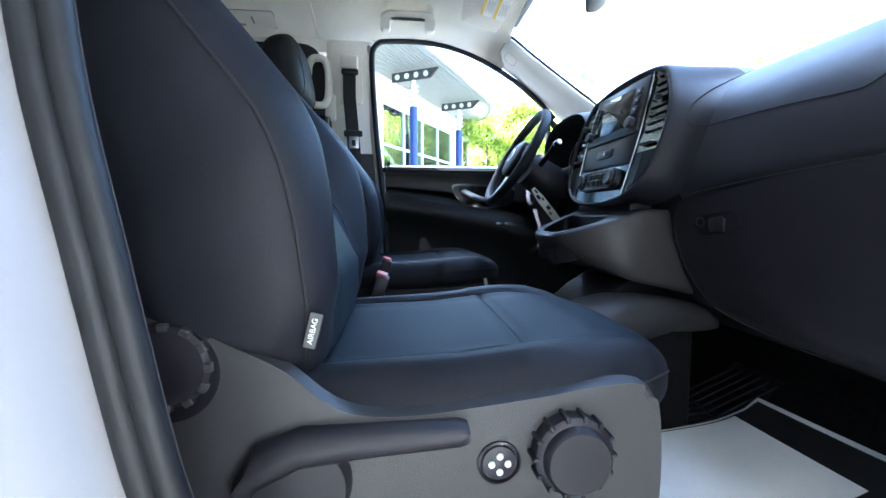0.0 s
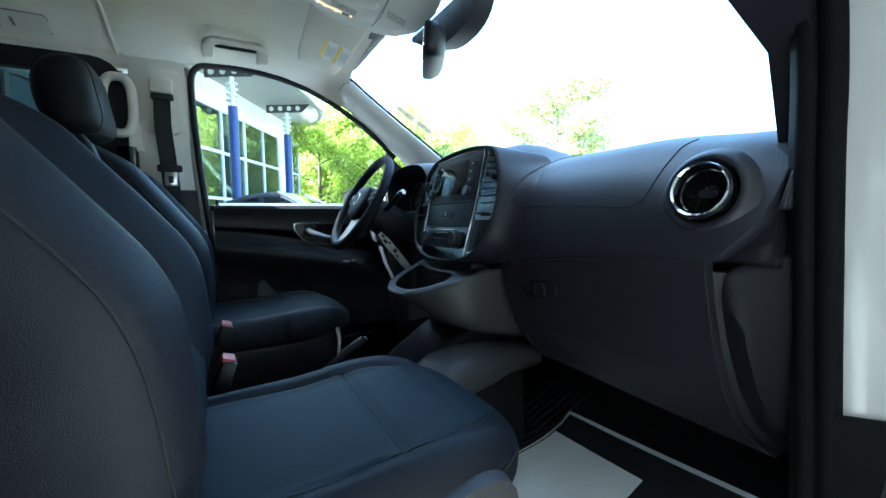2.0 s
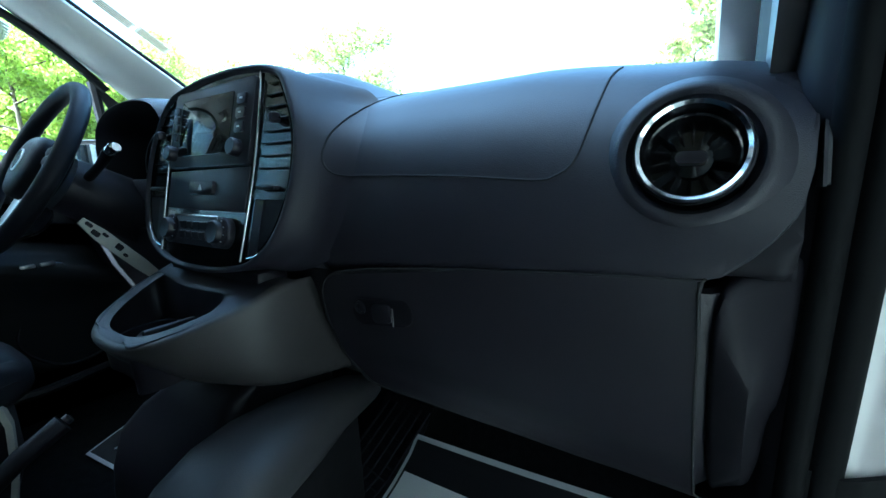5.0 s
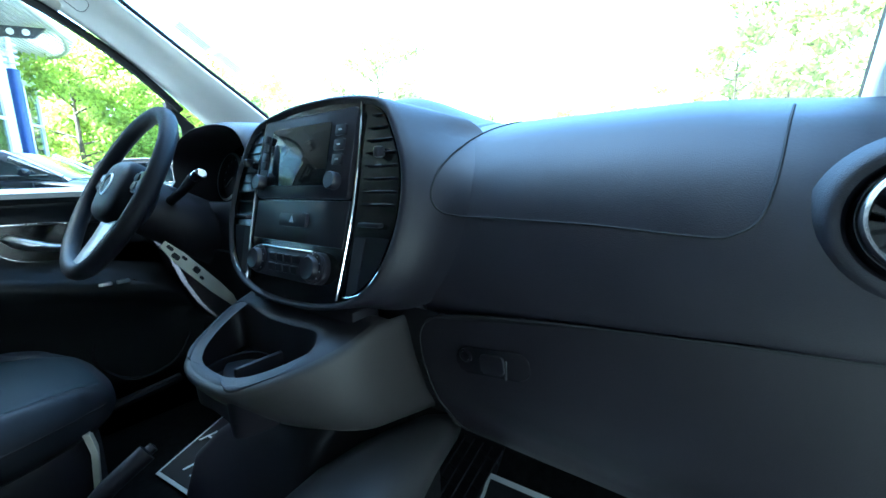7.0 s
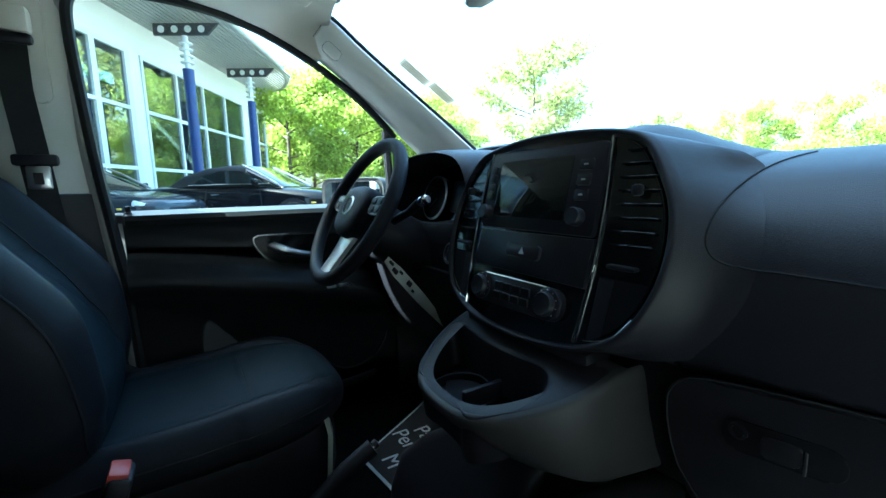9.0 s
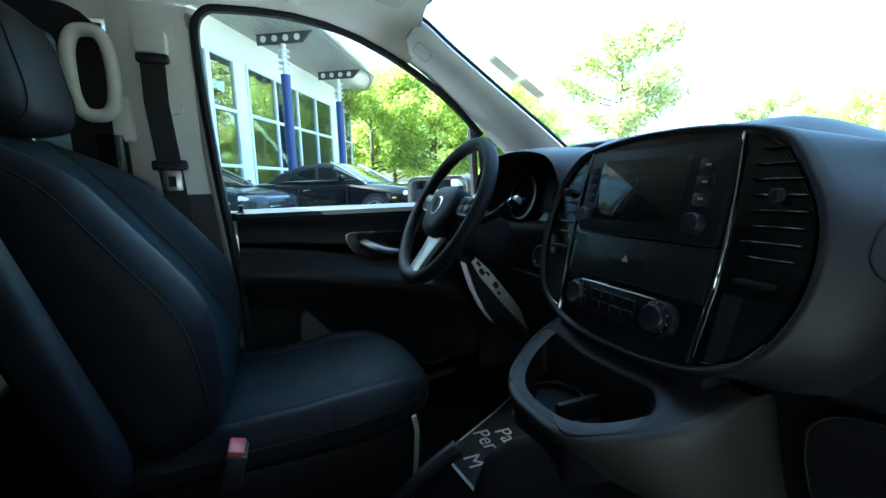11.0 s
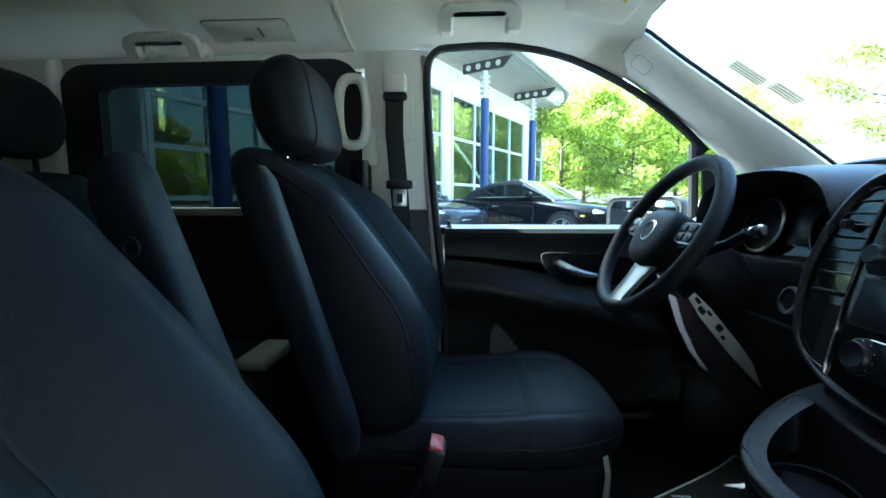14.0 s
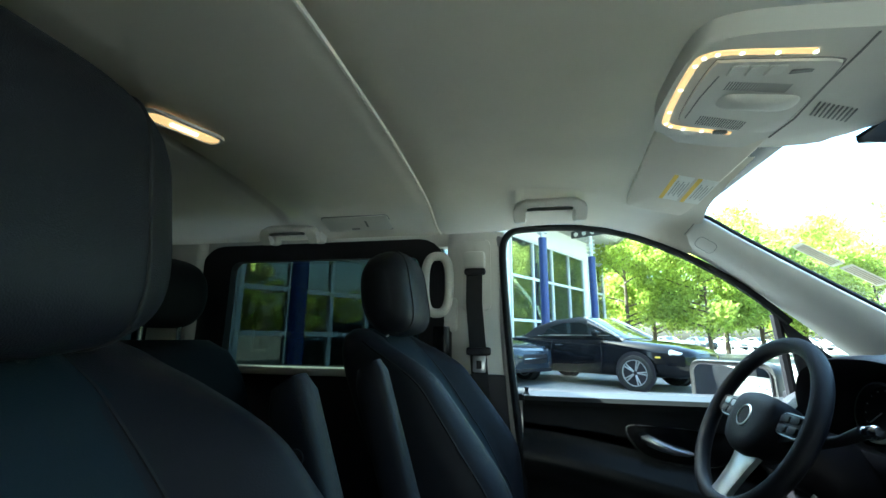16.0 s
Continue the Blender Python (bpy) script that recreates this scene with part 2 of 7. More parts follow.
def prism(pts, origin, u, v, depth, bevel=0.0, seg=2, bm=None, sharp_back=True):
    """A flat outline in the plane (u, v), given depth along u x v, with the front edge rounded."""
    own = bm or bmesh.new()
    o, u, v = Vector(origin), Vector(u), Vector(v)
    w = u.cross(v).normalized()
    back = [own.verts.new(o + u * a + v * b) for a, b in pts]
    front = [own.verts.new(o + u * a + v * b + w * depth) for a, b in pts]
    own.faces.new(back[::-1])
    top = own.faces.new(front)
    n = len(pts)
    for i in range(n):
        own.faces.new((back[i], back[(i + 1) % n], front[(i + 1) % n], front[i]))
    if bevel:
        bmesh.ops.bevel(own, geom=list(top.edges), offset=bevel, segments=seg, profile=0.5, affect='EDGES')
    return own


def tube(path, radius, seg=10, closed=False, bm=None, caps=True, flat=1.0, up=None):
    """A round (or flattened) bar along a path; radius may be a list."""
    path = [Vector(p) for p in path]
    n = len(path)
    rad = radius if isinstance(radius, (list, tuple)) else [radius] * n
    loops, prev = [], None
    for i, p in enumerate(path):
        a = path[(i - 1) % n] if closed or i else p
        b = path[(i + 1) % n] if closed or i < n - 1 else p
        t = (b - a).normalized()
        if prev is None:
            ref = Vector(up) if up else (Vector((0, 0, 1)) if abs(t.z) < 0.9 else Vector((1, 0, 0)))
        else:
            ref = prev
        side = t.cross(ref).normalized()
        prev = side.cross(t).normalized()
        loops.append([p + (side * math.cos(k) + prev * math.sin(k) * flat) * rad[i] for k in [2 * math.pi * q / seg for q in range(seg)]])
    if closed:
        loops.append(loops[0])
        own = loft(loops, caps=False, bm=bm)
        bmesh.ops.remove_doubles(own, verts=own.verts, dist=1e-6)
        return own
    return loft(loops, caps=caps, bm=bm)


def lathe(profile, origin, axis, seg=32, bm=None, caps=True, ref=None):
    """A turned shape: profile of (radius, height) along axis."""
    ax = Vector(axis).normalized()
    ref = Vector(ref) if ref else (Vector((0, 0, 1)) if abs(ax.z) < 0.9 else Vector((1, 0, 0)))
    s = ax.cross(ref).normalized()
    t = ax.cross(s)
    o = Vector(origin)
    loops = [[o + ax * h + (s * math.cos(k) + t * math.sin(k)) * max(r, 1e-4) for k in [2 * math.pi * q / seg for q in range(seg)]] for r, h in profile]
    return loft(loops, caps=caps, bm=bm)


def spline(pts, n=8, closed=False):
    """Catmull-Rom through points (any dimension)."""
    pts = [np.array(p, float) for p in pts]
    m = len(pts)
    out = []
    for i in range(m if closed else m - 1):
        p0 = pts[(i - 1) % m] if closed or i else pts[0]
        p1, p2 = pts[i], pts[(i + 1) % m]
        p3 = pts[(i + 2) % m] if closed or i + 2 < m else pts[-1]
        for k in range(n):
            s = k / n
            out.append(tuple(0.5 * ((2 * p1) + (p2 - p0) * s + (2 * p0 - 5 * p1 + 4 * p2 - p3) * s * s + (3 * p1 - p0 - 3 * p2 + p3) * s ** 3)))
    if not closed:
        out.append(tuple(pts[-1]))
    return out


def rrect(w, h, r, n=5):
    """A rectangle with rounded corners, centred, as 2D points."""
    out = []
    for cx, cy, a0 in ((w / 2 - r, h / 2 - r, 0), (-w / 2 + r, h / 2 - r, 90), (-w / 2 + r, -h / 2 + r, 180), (w / 2 - r, -h / 2 + r, 270)):
        for k in range(n + 1):
            a = radians(a0 + 90 * k / n)
            out.append((cx + r * math.cos(a), cy + r * math.sin(a)))
    return out


def frame_ring(outer, inner, origin, u, v, depth, bm=None):
    """A flat ring between two outlines with as many points, given depth."""
    own = bm or bmesh.new()
    o, u, v = Vector(origin), Vector(u), Vector(v)
    w = u.cross(v).normalized() * depth
    P = lambda p, d: own.verts.new(o + u * p[0] + v * p[1] + w * d)
    a0, a1 = [P(p, 0) for p in outer], [P(p, 1) for p in outer]
    b0, b1 = [P(p, 0) for p in inner], [P(p, 1) for p in inner]
    n = len(outer)
    for i in range(n):
        j = (i + 1) % n
        own.faces.new((a1[i], a1[j], b1[j], b1[i]))
        own.faces.new((a0[j], a0[i], b0[i], b0[j]))
        own.faces.new((a0[i], a0[j], a1[j], a1[i]))
        own.faces.new((b0[j], b0[i], b1[i], b1[j]))
    return own


def superloop(hw, z0, z1, e=3.5, n=48):
    """A closed rounded section about the vertical middle: half width hw, from z0 to z1."""
    out = []
    for k in range(n):
        a = 2 * math.pi * k / n
        c, s = math.cos(a), math.sin(a)
        out.append((hw * math.copysign(abs(c) ** (2 / e), c), (z0 + z1) / 2 + (z1 - z0) / 2 * math.copysign(abs(s) ** (2 / e), s)))
    return out


def smooth01(x):
    x = max(0.0, min(1.0, x))
    return x * x * (3 - 2 * x)


def lettering(name, words, size, m, material, parent):
    """Flat letters in the built-in font, centred at the pose m."""
    cu = bpy.data.curves.new(name, 'FONT')
    cu.body, cu.size, cu.extrude = words, size, 0.0003
    cu.align_x, cu.align_y = 'CENTER', 'CENTER'
    tmp = bpy.data.objects.new(name, cu)
    b = bmesh.new()
    me = bpy.data.meshes.new_from_object(tmp)
    b.from_mesh(me)
    bpy.data.objects.remove(tmp)
    bpy.data.meshes.remove(me)
    bmesh.ops.transform(b, matrix=m, verts=b.verts)
    return part(name, b, material, parent)


def lerp_table(table, x):
    """Values between the rows (x, a, b, ...) of a table."""
    if x <= table[0][0]:
        return table[0][1:]
    for p, q in zip(table, table[1:]):
        if x <= q[0]:
            s = (x - p[0]) / (q[0] - p[0])
            return tuple(a + (b - a) * s for a, b in zip(p[1:], q[1:]))
    return table[-1][1:]

# ---- the van: floor, roof, sides ----
FLOOR = 0.595

bm = rbox((-0.45, 0, FLOOR - 0.03), (3.4, 1.56, 0.06), 0.005)
tagged(part("floor", bm, M_CARPET), "black carpeted cab floor of the van", "floor", kind="structure")

toe = [(1.12, FLOOR), (1.19, 0.600), (1.28, 0.628), (1.40, 0.75), (1.50, 1.0)]
bm = sheet([[(x, y, z - 0.004) for y in np.linspace(-0.72, 0.72, 9)] for x, z in spline(toe, 6)])
tagged(part("toe_board", bm, M_CARPET), "black carpeted sloping toe board below the dashboard", "floor", kind="structure")


def roof_z(x, y):
    """Height of the headliner."""
    mid = 1.745 if x < 0.45 else 1.745 - 0.045 * smooth01((x - 0.45) / 0.46)
    a = abs(y)
    edge = lerp_table([(0.40, 1.664), (0.48, 1.674), (0.57, 1.678), (0.64, 1.675), (0.71, 1.665), (0.785, 1.645), (0.86, 1.613), (0.925, 1.580)], x)[0]
    k = smooth01((a - 0.53) / 0.17)
    return (mid - 0.045 * (a / 0.6) ** 2.4) * (1 - k) + edge * k


xs = [-2.3, -1.8, -1.4, -1.0, -0.7, -0.45, -0.25, -0.235, -0.226, -0.216, -0.206, -0.194, -0.05, 0.1, 0.2, 0.228, 0.236, 0.242, 0.248, 0.256, 0.32, 0.42, 0.474, 0.484, 0.492, 0.502, 0.56, 0.622, 0.632, 0.640, 0.650, 0.72, 0.80, 0.86, 0.90, 0.925]
ys = sorted(list(np.linspace(-0.69, 0.704, 41)) + [0.487, 0.494, 0.506, 0.515, 0.556, 0.564, 0.572])
rows = []
for x in xs:
    dip = 0.006 if 0.236 <= x <= 0.248 else 0.0
    step = 0.018 if -0.23 < x < -0.20 else (0.009 if x <= -0.23 else 0.0)
    hollow = 0.024 * smooth01((x - 0.478) / 0.022) * smooth01((0.646 - x) / 0.022)      # behind the driver's grab handle
    rows.append([(x, y, roof_z(x, y) + hollow * smooth01((y - 0.488) / 0.018) * smooth01((0.570 - y) / 0.014) + dip + (step if abs(y - 0.02) < 0.58 else 0.0)) for y in ys])
bm = sheet(rows, 0.0)
bmesh.ops.solidify(bm, geom=bm.faces[:], thickness=-0.03)
tagged(part("ceiling", bm, M_HEAD, smooth=60), "light grey-beige cloth headliner with one cross seam", "ceiling", kind="structure")
bm = rbox((-0.7, 0, 1.85), (3.3, 1.62, 0.06), 0.02)
tagged(part("roof_panel", bm, M_VANWHITE), "white painted steel roof of the van", "roof", kind="structure")
bm = tube([(0.242, y, roof_z(0.242, y) + 0.001) for y in np.linspace(-0.70, 0.70, 41)], 0.004, seg=6)
tagged(part("trim_headliner_seam", bm, M_HEAD), "beige welt over the headliner seam", "trim", kind="structure")


def side_wall(sgn, name):
    """The side behind the front doors: lower panel, window opening, pillars."""
    y0, t = sgn * 0.755, 0.05
    yc = y0 + sgn * t / 2
    b = bmesh.new()
    rbox((-0.98, yc, (FLOOR + 1.225) / 2), (2.6, t, 1.225 - FLOOR), 0.004, bm=b)
    rail = rbox((-0.98, yc - sgn * 0.006, 1.69), (2.6, t, 0.11), 0.004)
    rbox((-0.68, yc - sgn * 0.006, 1.44), (0.11, t, 0.40), 0.004, bm=rail)
    tagged(part(name.replace("wall", "trim_roof_rail"), rail, M_BEIGE), "beige roof rail and pillar trim above the side windows", "trim", kind="structure")
    rbox((-0.715, yc, 1.425), (0.17, t, 0.40), 0.004, bm=b)
    rbox((-1.9, yc, 1.425), (0.5, t, 0.40), 0.004, bm=b)
    return tagged(part(name, b, M_BLACK), "dark lower side panel of the cabin with window openings", "wall", kind="structure")


side_wall(1, "wall_left")
side_wall(-1, "wall_right")
bm = rbox((-2.3, 0, 1.15), (0.05, 1.6, 1.3), 0.01)
tagged(part("wall_rear", bm, M_BLACK), "dark rear end of the cabin", "wall", kind="structure")
for sgn in (1, -1):
    for x0, x1 in ((-0.62, 0.24), (-1.64, -0.81)):
        w = tagged(thing("window_" + ("left" if sgn > 0 else "right"), ((x0 + x1) / 2, sgn * 0.75, 1.22)), "dark tinted side window in a black frame", "window", kind="structure")
        out = rrect(x1 - x0 + 0.02, 0.438, 0.085)
        inn = [(a + 0.020, b - 0.014) for a, b in rrect(x1 - x0 - 0.185, 0.352, 0.032)]
        part("window_frame", frame_ring(out, inn, ((x0 + x1) / 2, sgn * 0.737, 1.441), (1, 0, 0), (0, 0, 1), -0.03 * sgn), M_BLACK, w)
        g = part("pane", rbox(((x0 + x1) / 2, sgn * 0.775, 1.425), (x1 - x0, 0.004, 0.42)), M_TINT, w)
        part("window_sill", rbox(((x0 + x1) / 2 + 0.02, sgn * 0.736, 1.247), (x1 - x0 - 0.20, 0.052, 0.024), 0.005), M_BEIGE, w, "pale window ledge strip")


for sgn in (1, -1):
    bm = rbox((1.40, sgn * 0.745 + 0.0, 0.86), (0.54, 0.05, 0.74), 0.006)
    tagged(part("trim_kick_panel", bm, M_BLACK), "black kick panel at the side of the footwell", "trim", kind="structure")
bm = rbox((1.58, 0, 0.86), (0.05, 1.50, 0.76), 0.01)
tagged(part("wall_front", bm, M_BLACK), "dark bulkhead in front of the footwells", "wall", kind="structure")


# ---- front door openings: pillars, rails, windscreen ----
def a_pillar(sgn, name):
    """Trim from the roof corner down along the windscreen to the dashboard."""
    inner = [(0.86, 0.60, 1.672), (0.92, 0.585, 1.648), (1.00, 0.585, 1.59), (1.12, 0.582, 1.505), (1.28, 0.58, 1.395), (1.42, 0.58, 1.29), (1.50, 0.58, 1.22)]
    outer = [(0.82, 0.700, 1.640), (0.90, 0.706, 1.602), (0.98, 0.710, 1.553), (1.08, 0.714, 1.475), (1.18, 0.718, 1.392), (1.31, 0.72, 1.28), (1.42, 0.72, 1.185)]
    if sgn < 0:      # narrower where the black corner cover overlaps it
        inner = [(x, 0.612, z) for x, y, z in inner]
        outer = [(x, 0.66, z) for x, y, z in outer]
    inner, outer = spline(inner, 4), spline(outer, 4)
    loops = []
    for j, (a, b) in enumerate(zip(inner, outer)):
        sink = 0.5 * (1 - smooth01(j / 6))
        a, b = Vector(a) + Vector((0, 0.03, 0.03)) * sink, Vector(b) + Vector((0, 0.02, 0.03)) * sink
        mid = (a + b) / 2 + Vector((-0.016, -0.028, -0.012)) * (1 - 1.6 * sink)
        lp = [a + Vector((0.012, 0.02, 0.02)), a, a.lerp(mid, 0.35) + Vector((-0.004, -0.008, -0.004)), mid, b.lerp(mid, 0.35) + Vector((-0.003, -0.006, -0.003)), b, b + Vector((0.012, 0.03, 0.012))]
        loops.append([(p.x, sgn * p.y, p.z) for p in lp])
    e = thing(name, (0.9, sgn * 0.66, 1.6), "beige padded windscreen pillar trim with an airbag cap", "trim", kind="structure")
    part("cover", loft(loops), M_PILLARLIT, e, smooth=50)
    part("glass_edge", tube([(x + 0.006, sgn * (y - 0.003), z + 0.006) for x, y, z in inner], 0.0045, seg=6), M_BLACK, e, "black painted edge of the windscreen glass")
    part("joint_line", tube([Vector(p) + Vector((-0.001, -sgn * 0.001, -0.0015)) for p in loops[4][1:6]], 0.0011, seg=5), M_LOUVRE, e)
    c = Vector((0.935, sgn * 0.612, 1.587))
    n = Vector((-0.25, -sgn * 0.85, -0.35)).normalized()
    u = Vector((0.75, 0, -0.55)).normalized()
    v = n.cross(u).normalized()
    u = v.cross(n)
    o = rrect(0.0465, 0.0285, 0.0105)
    i = rrect(0.0447, 0.0267, 0.0096)
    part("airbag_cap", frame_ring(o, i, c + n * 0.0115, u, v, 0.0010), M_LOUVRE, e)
    return e


a_pillar(1, "pillar_front_left")
a_pillar(-1, "pillar_front_right")

# windscreen
ws = thing("windscreen", (1.2, 0, 1.25), "clear raked windscreen with two small stickers", "windscreen", kind="structure")
rows = []
for s in np.linspace(0, 1, 10):
    x, z = 0.90 + 0.68 * s, 1.675 - 0.475 * s + 0.022 * math.sin(math.pi * s)
    rows.append([(x + 0.05 * (1 - (y / 0.7) ** 2), y, z + 0.02 * (1 - (y / 0.7) ** 2)) for y in np.linspace(-0.66, 0.66, 13)])
g = part("pane", sheet(rows, 0.0), M_SCREENGLASS, ws)
g.visible_shadow = False
part("header_band", rbox((0.93, 0.02, 1.70), (0.05, 1.16, 0.02), 0.006), M_BLACK, ws)
wsn = Vector((-0.57, 0, -0.82)).normalized()
for cx, cy_, cz, w, h, lab in ((1.118, 0.527, 1.538, 0.085, 0.045, "faded number sticker inside the windscreen"), (1.176, 0.495, 1.487, 0.070, 0.045, "small printed sticker inside the windscreen")):
    uu, vv = Vector((0.81, -0.10, -0.585)).normalized(), Vector((0.0, 1.0, 0.05))
    vv = (vv - uu * vv.dot(uu)).normalized()
    st_ = part("sticker", prism(rrect(w, h, 0.002), (cx, cy_, cz), uu, vv, 0.0006), M_STICKER, ws, lab)
    for q in range(4):
        part("text_bar", prism([(-w * 0.42, -0.0015), (w * 0.42, -0.0015), (w * 0.42, 0.0015), (-w * 0.42, 0.0015)], Vector((cx, cy_, cz)) + vv * (-0.014 + 0.009 * q) - uu.cross(vv) * 0.0006, uu, vv, 0.0018), M_PRINT, st_)


def opening_outline(sgn):
    """The edge of the front door opening, from the sill up round the window and down."""
    pts = [(0.455, 1.20), (0.444, 1.32), (0.435, 1.46), (0.430, 1.58), (0.435, 1.635), (0.458, 1.662), (0.49, 1.668), (0.568, 1.671), (0.64, 1.668), (0.71, 1.658), (0.785, 1.638), (0.86, 1.606), (0.935, 1.566), (1.012, 1.515), (1.085, 1.455), (1.14, 1.40)]
    return spline(pts, 5)


# left door frame: dark seal and painted edge round the window
fr = thing("door_frame_left", (0.44, 0.73, 1.2), "black rubber seal and white edge round the driver's door opening", "door frame", kind="structure")
ol = opening_outline(1)
part("seal", tube([(x, 0.706, z) for x, z in [(0.475, 0.56), (0.478, 0.8), (0.47, 1.05)] + ol], 0.0105, seg=8), M_RUBBER, fr)
part("painted_edge", tube([(x - 0.016, 0.716, z + 0.008) for x, z in [(0.475, 0.56), (0.478, 0.8), (0.47, 1.05)] + ol[:22]], 0.010, seg=8), M_VANWHITE, fr)


# ---- B pillars ----
def b_pillar(sgn, name):
    e = thing(name, (0.36, sgn * 0.72, FLOOR), "beige pillar trim with belt guide, dark below", "pillar", kind="structure")
    def sec(x0, x1, yf, z):
        return [(x0, sgn * (yf + 0.06), z), (x0, sgn * (yf + 0.015), z), (x0 + 0.02, sgn * yf, z), ((x0 + x1) / 2, sgn * (yf - 0.008), z), (x1 - 0.02, sgn * yf, z), (x1, sgn * (yf + 0.012), z), (x1, sgn * (yf + 0.06), z)]
    up = [sec(0.262, 0.447, 0.712, 1.254), sec(0.262, 0.440, 0.708, 1.40), sec(0.262, 0.432, 0.702, 1.55), sec(0.262, 0.432, 0.704, 1.62), sec(0.262, 0.434, 0.715, 1.668)]
    part("upper_cover", loft(up), M_BEIGE, e, smooth=50)
    lo = [sec(0.262, 0.47, 0.708, FLOOR), sec(0.262, 0.47, 0.708, 0.9), sec(0.262, 0.45, 0.708, 1.252)]
    part("lower_cover", loft(lo), M_BLACK, e, smooth=50)
    return e


b_pillar(1, "pillar_middle_left")


# ---- passenger door opening ----
jb = thing("door_frame_right", (0.4, -0.74, FLOOR), "white painted door opening with black rubber seals, door open", "door frame", kind="structure")
rear = [(0.463, 0.50), (0.438, 0.78), (0.415, 0.90), (0.398, 1.0), (0.382, 1.1), (0.377, 1.20), (0.376, 1.32), (0.380, 1.50), (0.405, 1.62), (0.455, 1.672), (0.58, 1.682), (0.70, 1.668), (0.82, 1.63), (0.94, 1.565), (1.00, 1.49), (1.05, 1.40), (1.07, 1.30), (1.075, 1.20), (1.095, 1.0), (1.12, 0.75), (1.10, 0.56)]
ring = spline(rear, 6)
fwd = [smooth01((x - 0.5) / 0.3) for x, z in ring]      # 0 at the rear upright, 1 at the front one
run = [(x - 0.0205 * (1 - f), -0.674 - 0.018 * f, z) for (x, z), f in zip(ring, fwd)]
part("seal", tube(run[:75], 0.0078, seg=12), M_RUBBER, jb)
# front stretch in the darker rubber, its shade put into the colour
part("seal", tube(run[74:], 0.0105, seg=12), M_SHADERUBBER, jb)
run = [(x - 0.032 * (1 - f) + 0.004 * f, -0.678 - 0.0345 * f, z + 0.02 * smooth01((z - 1.5) / 0.1)) for (x, z), f in zip(ring, fwd)]
part("seal", tube(run[:75], 0.0078, seg=12), M_RUBBER, jb)
part("seal", tube(run[74:], 0.0125, seg=12), M_SHADERUBBER, jb)
rows = []
for (x, z), f in zip(ring, fwd):
    u_ = 0.03 * smooth01((z - 1.45) / 0.15)
    back = [(-0.038, -0.673), (-0.038, -0.705), (-0.038, -0.742), (-0.060, -0.79), (-0.087, -0.84), (-0.13, -0.875), (-0.20, -0.89), (-0.50, -0.905)]
    front_ = [(0.010, -0.690), (0.005, -0.728), (0.015, -0.742), (0.04, -0.775), (0.07, -0.82), (0.09, -0.87), (0.16, -0.885), (0.5, -0.905)]
    rows.append([(x + a * (1 - f) + c * f, b * (1 - f) + d * f, z + u_) for (a, b), (c, d) in zip(back, front_)])
part("jamb", sheet(rows, 0.004), M_VANWHITE, jb, smooth=60)
# Dark sheet stands in for the shade on the lower front jamb.
lower = [[(x - 0.012, y + 0.004, z) for x, y, z in row] for row, (x, z), f in zip(rows, ring, fwd) if f > 0.9 and z < 0.95]
part("jamb_shade", sheet(lower, 0.004), M_SHADERUBBER, jb, "dark sheet standing in for shade on the lower front jamb", smooth=60)
rows = []
for x, z in ring[:52]:
    rows.append([(x - 0.016, -0.672, z), (x - 0.026, -0.664, z), (x - 0.09, -0.672, z), (x - 0.16, -0.70, z)])
part("pillar_cover", sheet(rows, 0.004), M_BLACK, jb, smooth=60)
rows = []
for x, z in ring[70:]:
    rows.append([(x, -0.688, z), (x + 0.008, -0.677, z), (x + 0.022, -0.671, z), (x + 0.05, -0.666, z + 0.005), (x + 0.14, -0.645, z + 0.02)])
part("pillar_cover", sheet(rows, 0.004), M_DARK, jb, smooth=60)
part("corner_cover", prism([(1.115, 1.235), (1.08, 1.34), (0.98, 1.385), (0.88, 1.45), (0.80, 1.52), (0.80, 1.66), (1.0, 1.66), (1.5, 1.25), (1.4, 1.20)], (0, -0.648, 0), (1, 0, 0), (0, 0, 1), 0.05, 0.006, 2), M_BLACK, jb, smooth=50)
part("sill", rbox((0.77, -0.74, 0.50), (0.78, 0.14, 0.06), 0.012), M_BLACK, jb)
ln_ = Vector((-0.13, 0.0, 0.99)).normalized()
lt = Vector((0.37, 0.92, 0.0)).normalized()
ln_ = (ln_ - lt * ln_.dot(lt)).normalized()
lw = lt.cross(ln_)
lc = Vector((0.3540, -0.7460, 1.046))
lab = part("tyre_label", prism(rrect(0.030, 0.020, 0.001), lc - lw * 0.001, lt, ln_, 0.0022), M_PAPER, jb, "white printed tyre label")
for k in range(4):
    part("text_bar", prism(rrect(0.018, 0.0022, 0.0003), lc - lt * 0.003 + ln_ * (0.0065 - 0.0042 * k) + lw * 0.0008, lt, ln_, 0.0008), M_INK, lab)
part("dark_margin", prism(rrect(0.006, 0.020, 0.0003), lc + lt * 0.0122 + lw * 0.0008, lt, ln_, 0.0007), M_INK, lab)

# the open passenger door, out of view; its angle is set to block light
pd = thing("door_right", (1.13, -0.84, FLOOR), "open white front passenger door with black inner panel", "door", kind="structure")
hx, hy, ang = 1.15, -0.86, radians(228)
dd_, dn = Vector((math.cos(ang), math.sin(ang), 0)), Vector((-math.sin(ang), math.cos(ang), 0))
def dpt(a, b, z):
    return Vector((hx, hy, 0)) + dd_ * a + dn * b + Vector((0, 0, z))
rotd = Matrix((dd_, dn, Vector((0, 0, 1)))).transposed()
part("outer_skin", rbox(dpt(0.36, -0.05, 0.82), (0.72, 0.02, 0.72), 0.008, rot=rotd), M_VANWHITE, pd)
